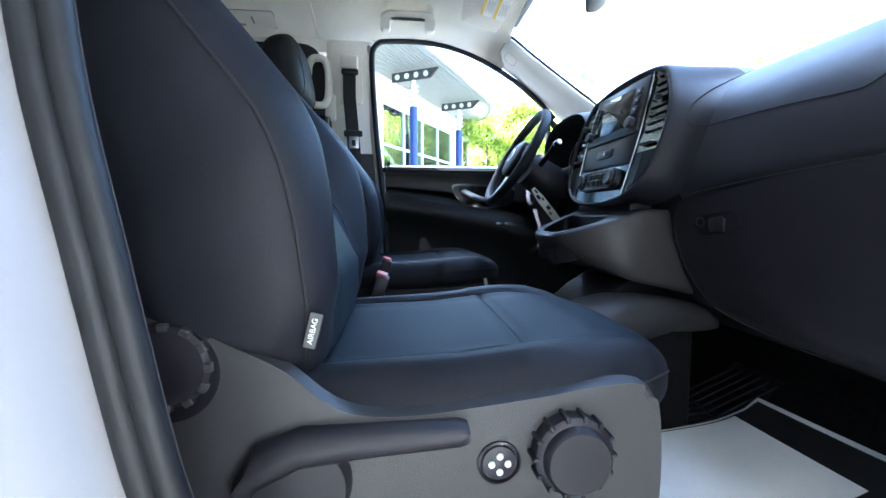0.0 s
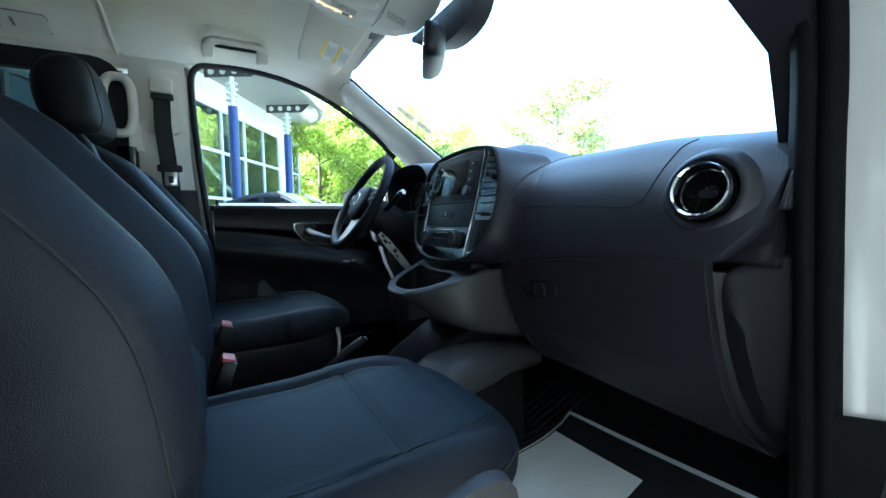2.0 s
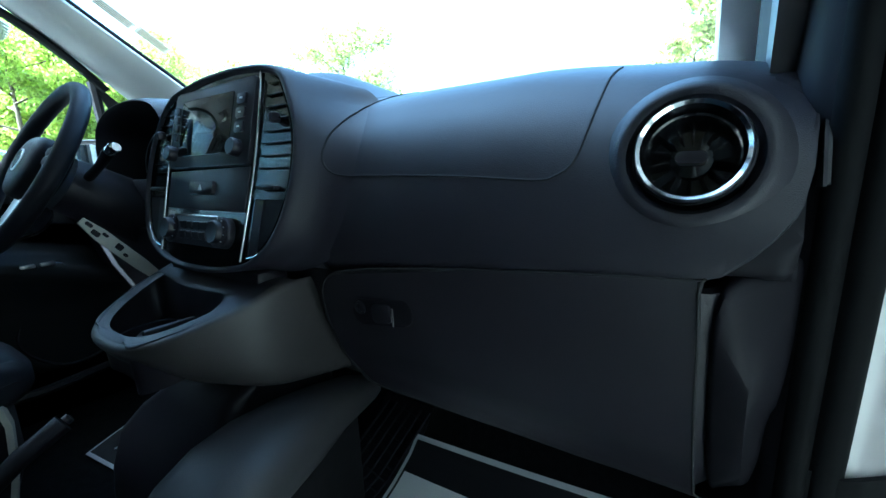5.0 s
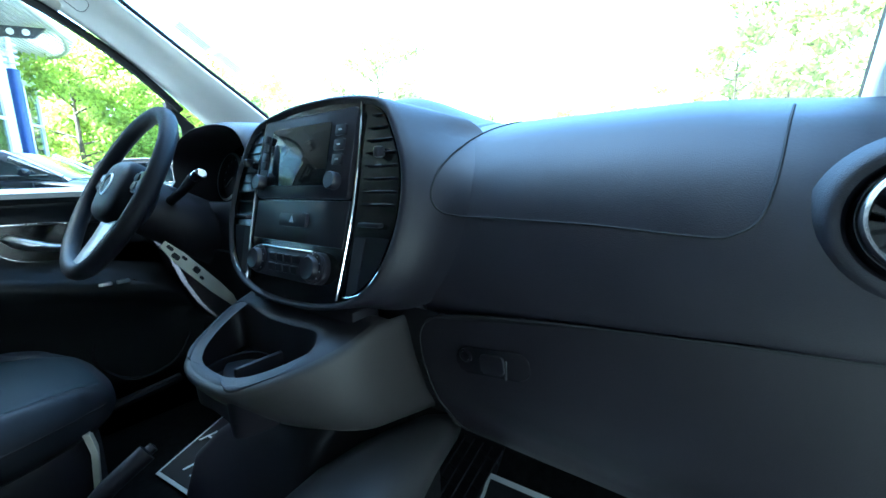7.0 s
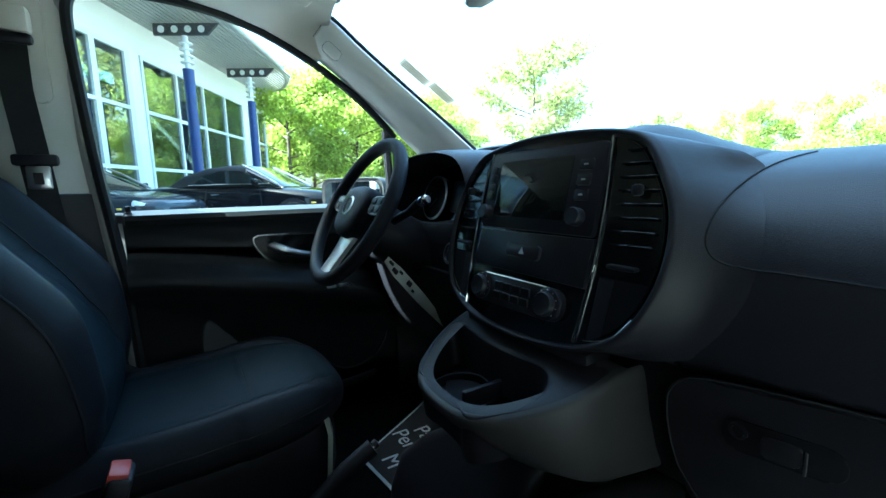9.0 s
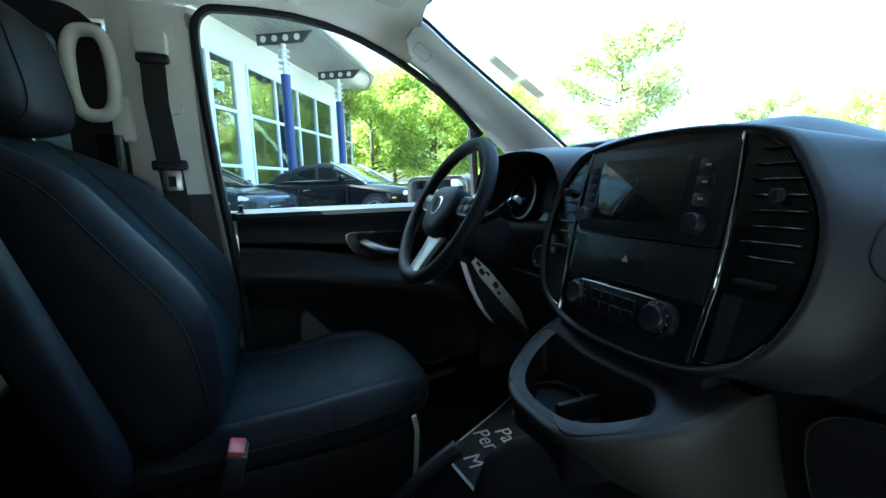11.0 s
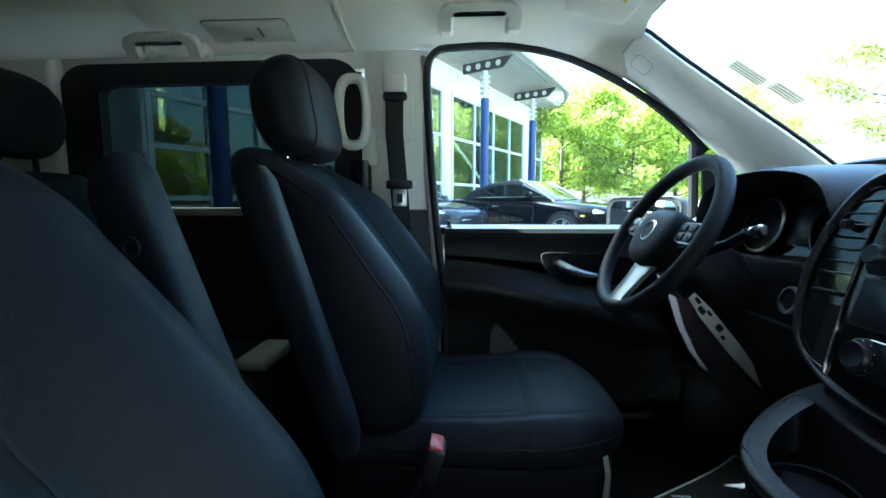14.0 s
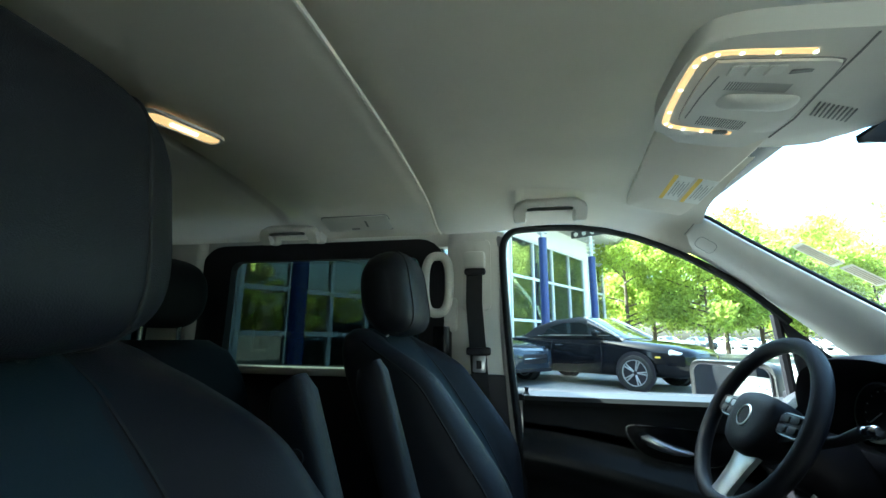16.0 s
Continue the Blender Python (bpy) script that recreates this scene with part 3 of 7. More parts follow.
part("inner_panel", rbox(dpt(0.36, 0.02, 0.84), (0.68, 0.10, 0.66), 0.03, 3, rot=rotd), M_DASH_LOW, pd)
part("armrest", rbox(dpt(0.38, 0.085, 0.98), (0.52, 0.06, 0.06), 0.02, 3, rot=rotd), M_DASH_LOW, pd)
wf = [(0.02, 1.19), (0.10, 1.40), (0.26, 1.57), (0.44, 1.655), (0.66, 1.66), (0.70, 1.60), (0.70, 1.19)]
wi = [(0.06, 1.21), (0.14, 1.385), (0.28, 1.535), (0.45, 1.615), (0.645, 1.62), (0.665, 1.58), (0.665, 1.21)]
part("window_frame", frame_ring(wf, wi, (hx, hy, 0), dd_, (0, 0, 1), 0.04), M_BLACK, pd)
g = part("pane", prism(wi, (hx, hy, 0), dd_, (0, 0, 1), 0.004), M_GLASS, pd)
g.visible_shadow = False

# ---- dashboard ----
dash = thing("dashboard", (1.3, 0, 0.8), "black soft-touch dashboard with grained plastic and rounded top", "dashboard")


def dash_top(y):
    """Crest height and setback of the dashboard along its width."""
    c = smooth01((0.33 - abs(y + 0.005)) / 0.27) if y > 0 else smooth01((0.215 - abs(y + 0.005)) / 0.16)     # centre rise
    d = smooth01((y - 0.10) / 0.08) * smooth01((0.68 - y) / 0.34)   # instrument hood side
    return c, d


prof_base = [(1.56, 1.245), (1.42, 1.277), (1.28, 1.286), (1.19, 1.281), (1.115, 1.262), (1.080, 1.238), (1.050, 1.207), (1.031, 1.170), (1.021, 1.125), (1.020, 1.085), (1.029, 1.062), (1.055, 1.04), (1.10, 1.03), (1.25, 1.03)]
def dash_prof(y):
    """The upper dashboard's section at y."""
    c, d = dash_top(y)
    lp = []
    edge = smooth01((abs(y) - 0.60) / 0.09)
    for x, z in prof_base:
        top = smooth01((z - 1.10) / 0.10)
        zz = z + top * (0.056 * c * smooth01((1.42 - x) / 0.25) + 0.060 * d * (1 - c) * smooth01((1.45 - x) / 0.2) - 0.016 * smooth01((abs(y) - 0.44) / 0.2))
        w = smooth01((y - 0.205) / 0.012) * smooth01((0.565 - y) / 0.015)      # opening for the instruments
        if x < 1.19:
            x += w * ((1.19 if z > 1.15 else max(x, 1.10)) - x)
        lp.append((x + 0.012 * edge * top, y, zz - 0.010 * edge * top))
    return lp


prof_base = spline(prof_base, 3)
def trimmed(y):
    """The section at y, cut off below along the curved edge at the passenger's end."""
    lp = [Vector(q) for q in dash_prof(y)]
    zm = lerp_table([(-0.678, 1.225), (-0.676, 1.195), (-0.6735, 1.165), (-0.668, 1.140), (-0.657, 1.124), (-0.645, 1.110), (-0.628, 1.095), (-0.612, 1.0905), (-0.599, 1.0895), (-0.52, 1.0872), (-0.359, 1.0745), (-0.278, 1.0635), (-0.221, 1.0495), (-0.205, 1.035), (-0.19, 1.0)], y)[0]
    cut = [lp[0]]
    for a, b in zip(lp, lp[1:]):
        if b.x < 1.2 and b.z < zm:
            cut.append(a.lerp(b, min(1.0, max(0.0, (a.z - zm) / max(1e-6, a.z - b.z)))))
            break
        cut.append(b)
    ln = [0.0]
    for a, b in zip(cut, cut[1:]):
        ln.append(ln[-1] + (b - a).length)
    out = []
    for q in np.linspace(0, ln[-1], 64):
        j = max(i for i in range(len(ln)) if ln[i] <= q + 1e-9)
        j = min(j, len(cut) - 2)
        out.append(cut[j].lerp(cut[j + 1], (q - ln[j]) / max(1e-9, ln[j + 1] - ln[j])))
    e = out[-1]
    out += [e + Vector((a, 0, b)) for a, b in ((0.004, -0.003), (0.012, -0.004), (0.05, -0.004), (0.12, -0.004))]
    return [tuple(p) for p in out] + [(1.5, y, 1.03), (1.57, y, 1.12)]


upper_ob = part("upper_panel", loft([trimmed(y) for y in [-0.676 + 0.0025 * k for k in range(32)] + list(np.linspace(-0.595, -0.18, 60)) + list(np.linspace(-0.17, 0.70, 60))]), M_DASH, dash, smooth=60)

VENT_C, VENT_AX = Vector((1.033, -0.6045, 1.177)), Vector((-0.965, -0.03, 0.24)).normalized()
cutter = bmesh.new()      # round opening for the air vent in the upper panel
cutter.from_mesh(upper_ob.data)
gone = []
for f in cutter.faces:
    d = f.calc_center_median() / S - VENT_C
    along = d.dot(VENT_AX)
    if abs(along) < 0.05 and (d - VENT_AX * along).length < 0.046:
        gone.append(f)
bmesh.ops.delete(cutter, geom=gone, context='FACES')
cutter.to_mesh(upper_ob.data)
cutter.free()


def dash_at(y, z):
    """The point of the dashboard's rear face at width y and height z."""
    lp = [q for q in dash_prof(y) if q[0] < 1.20 and q[2] > 1.06]
    for a, b in zip(lp, lp[1:]):
        if (a[2] - z) * (b[2] - z) <= 0 and abs(a[2] - b[2]) > 1e-6:
            k = (z - a[2]) / (b[2] - a[2])
            return Vector(a).lerp(Vector(b), k)
    return Vector(lp[0])


# glove box and lower part
def low_face(z):
    return lerp_table([(0.78, 1.215), (0.82, 1.15), (0.86, 1.102), (0.92, 1.063), (0.98, 1.041), (1.04, 1.028), (1.08, 1.023)], z)[0]
ol2 = spline([(-0.197, 1.0), (-0.205, 1.03), (-0.225, 1.048), (-0.27, 1.060), (-0.36, 1.071), (-0.48, 1.081), (-0.608, 1.089), (-0.6165, 1.08), (-0.6195, 0.98), (-0.623, 0.86), (-0.624, 0.79), (-0.45, 0.80), (-0.30, 0.822), (-0.222, 0.845), (-0.20, 0.92)], 4, closed=True)
def glove_sheet(n=16):
    rows = []
    for s in np.linspace(0, 1, n):
        row = []
        for w in np.linspace(0, 1, 18):
            ztop = lerp_table([(0.0, 1.022), (0.06, 1.048), (0.2, 1.062), (0.4, 1.073), (1.0, 1.090)], w)[0]
            zbot = lerp_table([(0.0, 0.858), (0.1, 0.842), (0.4, 0.82), (1.0, 0.786)], w)[0]
            z = ztop + (zbot - ztop) * s
            y = -0.197 - 0.418 * w - 0.010 * s * w
            row.append((low_face(z) - 0.003, y, z))
        rows.append(row)
    return rows
g1 = glove_sheet()
bm = loft([a + [(x + 0.02, y, z) for x, y, z in a[::-1]] for a in g1])
glove = part("glove_box_door", bm, M_DASH_LOW, dash, smooth=50)
part("gap_line", tube([(min(low_face(z) - 0.003, 1.020 if z > 1.055 else 9), y, z) for y, z in ol2], 0.0013, seg=6, closed=True), M_STITCH, glove)
# latch recess, its shade painted by a flat black plate, and key lock
part("latch", prism(rrect(0.092, 0.034, 0.013), (1.0325, -0.302, 1.010), (0, -1, 0.12), (-0.12, 0, 0.98), 0.004, 0.002), M_DARK, glove)
part("lock", lathe([(0.0085, 0), (0.0085, 0.005), (0.006, 0.006), (0.005, 0.003), (0.0, 0.003)], (1.0310, -0.270, 1.012), (-1, 0, -0.1), 20), M_BTN, glove)
part("latch_grip", prism(rrect(0.030, 0.024, 0.006), (1.0300, -0.304, 1.009), (0, -1, 0.12), (-0.12, 0, 0.98), 0.004, 0.0015), M_BLACK, glove)
part("latch_line", rbox((1.0262, -0.322, 1.0075), (0.002, 0.0022, 0.022), 0.0006, 1), M_GREY, glove)
# body behind glove box, and rest of lower dash
loops = []
for y in [-0.668, -0.65, -0.635] + list(np.linspace(-0.624, 0.735, 30)):
    loops.append([(low_face(z) + 0.016 + 1.6 * max(0.0, -0.625 - y), y, z) for z in (1.075, 1.03, 0.97, 0.91, 0.86, 0.82, 0.79)] + [(1.30, y, 0.80), (1.45, y, 0.95)])
bm = sheet(loops, 0.01)
part("lower_panel", bm, M_DASH_LOW, dash, smooth=60)

# end cap with the demister grille and the corner cover
cap = [(1.044, 1.098), (1.054, 1.13), (1.070, 1.185), (1.094, 1.222), (1.12, 1.238), (1.22, 1.24), (1.22, 1.09), (1.12, 1.080), (1.058, 1.085)]
part("end_cap", prism([(x + 0.004, z) for x, z in spline(cap, 3, closed=True)], (0, -0.600, 0), (1, 0, 0), (0, 0, 1), 0.073, 0.014, 4), M_DARK, dash, smooth=50)
cov = spline([(-0.642, 0.79), (-0.635, 0.844), (-0.630, 0.91), (-0.627, 0.98), (-0.625, 1.045), (-0.628, 1.072), (-0.634, 1.083), (-0.650, 1.092), (-0.675, 1.101), (-0.700, 1.106), (-0.708, 1.05), (-0.708, 0.90), (-0.706, 0.80), (-0.69, 0.785)], 5, closed=True)
rings = []
for k, d in ((1.0, 0.06), (1.0, 0.014), (0.985, 0.006), (0.955, 0.001), (0.90, -0.001), (0.5, -0.002)):
    rings.append([(low_face(min(max(0.95 + (z - 0.95) * k, 0.79), 1.079)) + 0.013 + (-0.627 - y) * 0.95 + d, -0.680 + (y + 0.680) * k, 0.95 + (z - 0.95) * k) for y, z in cov])
part("corner_cover", loft(rings), M_DARK, dash, smooth=50)
gr = part("demister_grille", prism([(0.0, 0.0), (0.045, -0.003), (0.044, 0.030), (0.040, 0.062), (0.030, 0.050), (0.014, 0.024)], (1.050, -0.6785, 1.153), (1, -0.02, 0), (0, 0, 1), 0.002), M_BLACK, dash)
for k in range(5):
    part("slat", tube([(1.054 + 0.0085 * k, -0.6815, 1.154), (1.069 + 0.0062 * k, -0.6818, 1.182 - 0.001 * k), (1.083 + 0.003 * k, -0.6821, 1.200 + 0.002 * k)], 0.0014, seg=6), M_GREY, gr)


# round air vent at the passenger end
def round_vent(c, ax, k_):
    c, ax = Vector(c), Vector(ax).normalized()
    pr = lambda q: [(r * k_, h * k_) for r, h in q]
    v = part("round_vent", lathe(pr([(0.055, -0.03), (0.055, 0.004), (0.0545, 0.010), (0.052, 0.010), (0.050, -0.045), (0.0, -0.046)]), c, ax, 48), M_GLOSS, dash, "round black air vent with a chrome ring")
    part("ring", lathe(pr([(0.0520, 0.008), (0.0525, 0.016), (0.0500, 0.020), (0.0465, 0.017), (0.0455, 0.004)]), c, ax, 48, caps=False), M_CHROME, v)
    part("inner_ring", lathe(pr([(0.0455, -0.012), (0.0440, -0.004), (0.0420, -0.006), (0.0415, -0.02)]), c, ax, 48, caps=False), M_GLOSS, v)
    up = Vector((0, 0, 1))
    s = ax.cross(up).normalized()
    t = s.cross(ax)
    for k in range(14):
        a = 2 * math.pi * (k + 0.5) / 14
        d = s * math.cos(a) + t * math.sin(a)
        q = ax.cross(d)
        part("vane", rbox(c + (d * 0.032 - ax * 0.020) * k_, (0.022 * k_, 0.0020 * k_, 0.018 * k_), 0.0006, 1, rot=Matrix((d, q, ax)).transposed()), M_GLOSS, v)
    part("hub", prism([(a * k_, b * k_) for a, b in rrect(0.030, 0.013, 0.0062)], c - ax * 0.012 * k_, s, t, 0.012 * k_, 0.002), M_BTN, v)
    part("hub_disc", lathe(pr([(0.022, -0.030), (0.020, -0.024), (0.0, -0.022)]), c, ax, 32), M_GLOSS, v)
    part("bezel", lathe([(0.0600, -0.012), (0.0540, -0.004), (0.0495, 0.0005), (0.0460, 0.0015), (0.0425, 0.0002), (0.0392, -0.006), (0.0385, -0.020)], c, ax, 64, caps=False), M_DASH, dash)


round_vent(VENT_C, VENT_AX, 0.685)

# ---- centre stack ----
u_st, v_st = Vector((0, -1, 0)), Vector((0.25, 0, 0.968)).normalized()
w_st = u_st.cross(v_st).normalized()      # towards the rear
o_st = Vector((0.997, -0.012, 1.18))
def st(a, b, d=0.0):
    return o_st + u_st * a + v_st * b + w_st * d
shield = [(-0.105, 0.128), (-0.05, 0.137), (0.0, 0.139), (0.05, 0.138), (0.105, 0.131), (0.137, 0.118), (0.160, 0.085), (0.178, 0.045), (0.183, 0.0), (0.176, -0.045), (0.155, -0.088), (0.115, -0.117), (0.06, -0.130), (0.0, -0.134), (-0.06, -0.132), (-0.115, -0.120), (-0.158, -0.092), (-0.178, -0.048), (-0.184, 0.0), (-0.177, 0.05), (-0.158, 0.092), (-0.137, 0.117)]
shield = [(a * (1.055 if a > 0 else 1.01), b) for a, b in spline(shield, 4, closed=True)]
# padded surround
rings = []
for k, d, w, kr in ((1.24, -0.040, 1.0, 1.42), (1.20, -0.034, 0.98, 1.35), (1.16, -0.026, 0.86, 1.27), (1.125, -0.018, 0.60, 1.19), (1.095, -0.011, 0.32, 1.125), (1.068, -0.005, 0.10, 1.075), (1.045, -0.001, 0, 1.045), (1.028, 0.001, 0, 1.028), (1.014, 0.001, 0, 1.014), (1.002, -0.001, 0, 1.002), (0.99, -0.007, 0, 0.99), (0.97, -0.012, 0, 0.97)):
    ring = []
    for a, b in shield:
        p = st(a * (k + (kr - k) * smooth01(a / 0.12)), b * min(k, 1.05) - 0.45 * max(0.0, b) * max(0.0, k - 1.06), d)
        if w:
            p.x += w * (dash_at(p.y, min(max(p.z, 1.085), 1.262)).x + (0.006 if k > 1.23 else 0.0) - p.x)
        ring.append(p)
    rings.append(ring)
sur_ob = part("stack_surround", loft(rings, caps=False), M_DASH, dash, smooth=80)
# airbag cover seam on the passenger side, lying on the dashboard and the surround
def shell_tree(ob):
    """The surface of a shell, to lay lines on."""
    return BVHTree.FromPolygons([v.co for v in ob.data.vertices], [tuple(p.vertices) for p in ob.data.polygons])
shells = [shell_tree(sur_ob), shell_tree(upper_ob)]
def on_dash(y, z):
    """The nearest point of the dashboard's shells ahead of the cabin at width y and height z."""
    best = None
    for tr in shells:
        hit = tr.ray_cast(Vector((0.6, y, z)) * S, Vector((1, 0, 0)))[0]
        if hit is not None and (best is None or hit.x < best.x):
            best = hit
    return best / S
seam = spline([(-0.262, 1.279), (-0.247, 1.270), (-0.236, 1.254), (-0.231, 1.231), (-0.230, 1.206), (-0.232, 1.188), (-0.242, 1.174), (-0.264, 1.169), (-0.306, 1.1685), (-0.407, 1.166), (-0.488, 1.161), (-0.508, 1.164), (-0.522, 1.176), (-0.529, 1.205), (-0.533, 1.243), (-0.536, 1.262)], 6)
part("airbag_seam", tube([on_dash(p[0], p[1]) for p in seam], 0.0013, seg=6), M_STITCH, dash)
stack = part("centre_panel", prism([(a * 0.985, b * 0.985) for a, b in shield], st(0, 0, -0.02), u_st, v_st, 0.014, 0.004), M_GLOSS, dash, "gloss black centre stack with screen and climate controls")
for s in (-1, 1):
    rail = spline([(s * 0.110 - 0.006, 0.131), (s * 0.117 - 0.006, 0.06), (s * 0.118 - 0.006, -0.02), (s * 0.110 - 0.006, -0.118)], 6)
    part("chrome_rail", tube([st(a, b, -0.004) for a, b in rail], 0.0018, seg=8), M_CHROME, stack)
    arc = [p for p in [(a * 0.975, b * 0.975) for a, b in shield] if s * p[0] > 0.124]
    arc.sort(key=lambda p: -p[1])
    part("chrome_edge", tube([st(a, b, -0.004) for a, b in arc], 0.0014, seg=6), M_GLOSS, stack)
    # side vents: horizontal slats
    for k in range(8):
        b = 0.112 - 0.0155 * k
        hw = (0.012, 0.019, 0.022, 0.023, 0.023, 0.023, 0.023, 0.022)[k]
        part("vent_slat", rbox(st(s * (0.143 + (0.003 * k if k < 4 else 0.010)), b, -0.006), (0.009, hw * 2 + 0.006, 0.0022), 0.0007, 1), M_GLOSS, stack)
    part("vent_knob", rbox(st(s * 0.152, 0.064, 0.001), (0.014, 0.010, 0.013), 0.004), M_BTN, stack)
    mouth = [(0.122, -0.036), (0.183, -0.036), (0.175, -0.07), (0.153, -0.098), (0.120, -0.112)]
    # flat black and grey plates carry the shade of an open pocket
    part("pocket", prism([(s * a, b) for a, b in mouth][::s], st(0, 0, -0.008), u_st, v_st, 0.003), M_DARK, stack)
    part("pocket_side", prism([(s * a, b) for a, b in ((0.123, -0.038), (0.142, -0.038), (0.138, -0.107), (0.121, -0.110))][::s], st(0, 0, -0.0055), u_st, v_st, 0.002), M_DASH_LOW, stack, "dark grey inner side of the pocket")
    part("pocket_edge", tube([st(s * a, b, -0.003) for a, b in spline([(0.119, -0.112), (0.136, -0.108), (0.155, -0.097), (0.172, -0.074)], 4)], 0.0010, seg=6), M_CHROME, stack)
    part("vent_wheel", rbox(st(s * 0.150, -0.022, -0.002), (0.010, 0.036, 0.005), 0.002), M_BTN, stack)
# screen unit
part("screen_frame", prism([(a * 1, b) for a, b in rrect(0.214, 0.116, 0.006)], st(-0.001, 0.066, -0.006), u_st, v_st, 0.008, 0.003), M_BTN, stack)
part("screen", prism(rrect(0.140, 0.084, 0.003), st(-0.012, 0.067, 0.0022), u_st, v_st, 0.0012, 0.0006), M_SCREEN, stack, "dark display glass, switched off")
for s, x in ((-1, -0.096), (1, 0.076)):
    for k in range(4 if s < 0 else 3):
        bh = 0.011 if s < 0 else 0.014
        part("side_button", prism(rrect(0.020 if s > 0 else 0.014, bh, 0.002), st(x + (0.004 if s > 0 else 0), 0.096 - (0.0135 if s < 0 else 0.019) * k, 0.002), u_st, v_st, 0.003, 0.001), M_BTN, stack)
        if s > 0:
            part("icon", rbox(st(x + 0.004, 0.096 - 0.019 * k, 0.0053), (0.0006, 0.006, 0.0022)), M_ICON, stack)
    part("dial", lathe([(0.0115, 0), (0.0115, 0.010), (0.0100, 0.012), (0.0, 0.012)], st(x + (0.004 if s > 0 else 0), 0.030, 0.002), w_st, 24), M_BTN, stack)
part("lower_panel_plate", prism([(-0.108, 0.004), (0.108, 0.006), (0.106, -0.054), (-0.108, -0.052)], st(0, 0, -0.006), u_st, v_st, 0.005, 0.002), M_BTN, stack)
bar = part("switch_bar", prism(rrect(0.066, 0.020, 0.006), st(-0.003, -0.022, -0.001), u_st, v_st, 0.005, 0.002), M_BTN, stack, "switch bar with the hazard warning triangle")
part("triangle", prism([(-0.005, -0.004), (0.005, -0.004), (0, 0.005)], st(-0.003, -0.022, 0.004), u_st, v_st, 0.0006), M_ICON, bar)
cl = part("climate_panel", prism(rrect(0.178, 0.042, 0.019), st(-0.006, -0.083, -0.006), u_st, v_st, 0.010, 0.004), M_BTN, stack, "climate control panel with two dials")
for x in (-0.073, 0.061):
    part("climate_dial", lathe([(0.0205, 0), (0.0205, 0.004), (0.0190, 0.005), (0.0160, 0.006), (0.0152, 0.012), (0.0140, 0.0132), (0.011, 0.0125), (0.0, 0.0120)], st(x, -0.083, 0.002), w_st, 32), M_BTN, cl)
    for k in range(9):
        a = radians(-130 + 260 * k / 8)
        part("dial_mark", rbox(st(x + 0.0182 * math.sin(a), -0.083 + 0.0182 * math.cos(a), 0.0080), (0.0006, 0.0014, 0.0014)), M_ICON, cl)
for k in range(4):
    for r in range(2):
        part("climate_button", rbox(st(-0.034 + 0.0185 * k, -0.076 - 0.014 * r, 0.005), (0.004, 0.0155, 0.0115), 0.001, 1), M_BLACK, cl)
part("chrome_bar", tube([st(a, -0.062, 0.004) for a in np.linspace(-0.068, 0.056, 6)], 0.0015, seg=6), M_CHROME, cl)

# ---- console tray with cup holder ----
con = thing("centre_console", (0.93, 0.0, 0.85), "black console tray with a cup holder below the centre stack", "console")
def con_out(fx, hw, bx=1.10, n=40):
    """Plan outline of the tray: straight sides from the dashboard, rounded in front."""
    out = []
    for k in range(n + 1):
        a = math.pi * k / n
        c, q = math.cos(a), math.sin(a)
        x = 1.0 - (1.0 - fx) * abs(q) ** (2 / 2.5)
        out.append((x, -0.006 - hw * (0.80 + 0.20 * smooth01((x - 0.83) / 0.17)) * math.copysign(abs(c) ** (2 / 2.9), c)))
    return [(bx, -0.006 - hw)] + out + [(bx, -0.006 + hw)]
def ztray(x):
    return 0.980 + (min(x, 1.0) - 0.85) * 0.36
rings = []
for fx, hw, w in ((0.96, 0.128, 1.0), (0.915, 0.142, 0.99), (0.890, 0.149, 0.93), (0.868, 0.153, 0.74), (0.853, 0.1555, 0.46), (0.846, 0.156, 0.20), (0.845, 0.1555, 0.07), (0.846, 0.154, 0.025)):
    rings.append([(x, y, ztray(x) * (1 - w) + (0.862 + 0.30 * max(0, 1.09 - x)) * w) for x, y in con_out(fx, hw, 1.12)])
for fx, hw, dz in ((0.850, 0.150, 0.0), (0.860, 0.126, 0.001), (0.864, 0.118, 0.0)):
    rings.append([(x, y, ztray(x) + dz) for x, y in con_out(fx, hw, 1.02)])
part("shell", sheet(rings), M_CONSOLE, con, smooth=50)
hole = spline([(0.864, 0.020), (0.862, 0.065), (0.876, 0.090), (0.910, 0.113), (0.950, 0.132), (0.969, 0.128), (0.968, 0.095), (0.960, 0.030), (0.960, -0.030), (0.963, -0.075), (0.955, -0.094), (0.935, -0.107), (0.908, -0.107), (0.882, -0.096), (0.858, -0.074), (0.853, -0.056), (0.862, -0.030)], 5, closed=True)
def spokes(poly, n=120):
    """The outline's points at even angles round the middle of the tray."""
    cx, cy, out = 0.91, 0.0, []
    for k in range(n):
        a = 2 * math.pi * k / n
        dx, dy = math.cos(a), math.sin(a)
        best = 0.0
        for (x0, y0), (x1, y1) in zip(poly, list(poly[1:]) + [poly[0]]):
            ex, ey = x1 - x0, y1 - y0
            den = dx * ey - dy * ex
            if abs(den) > 1e-12:
                r = ((x0 - cx) * ey - (y0 - cy) * ex) / den
                q = ((x0 - cx) * dy - (y0 - cy) * dx) / den
                if r > best and -1e-6 <= q <= 1 + 1e-6:
                    best = r
        out.append((cx + dx * best, cy + dy * best))
    return out
outer_o = spokes([(x, y) for x, y in con_out(0.852, 0.144, 1.0)])
hole_o = spokes([tuple(p)[:2] for p in hole])
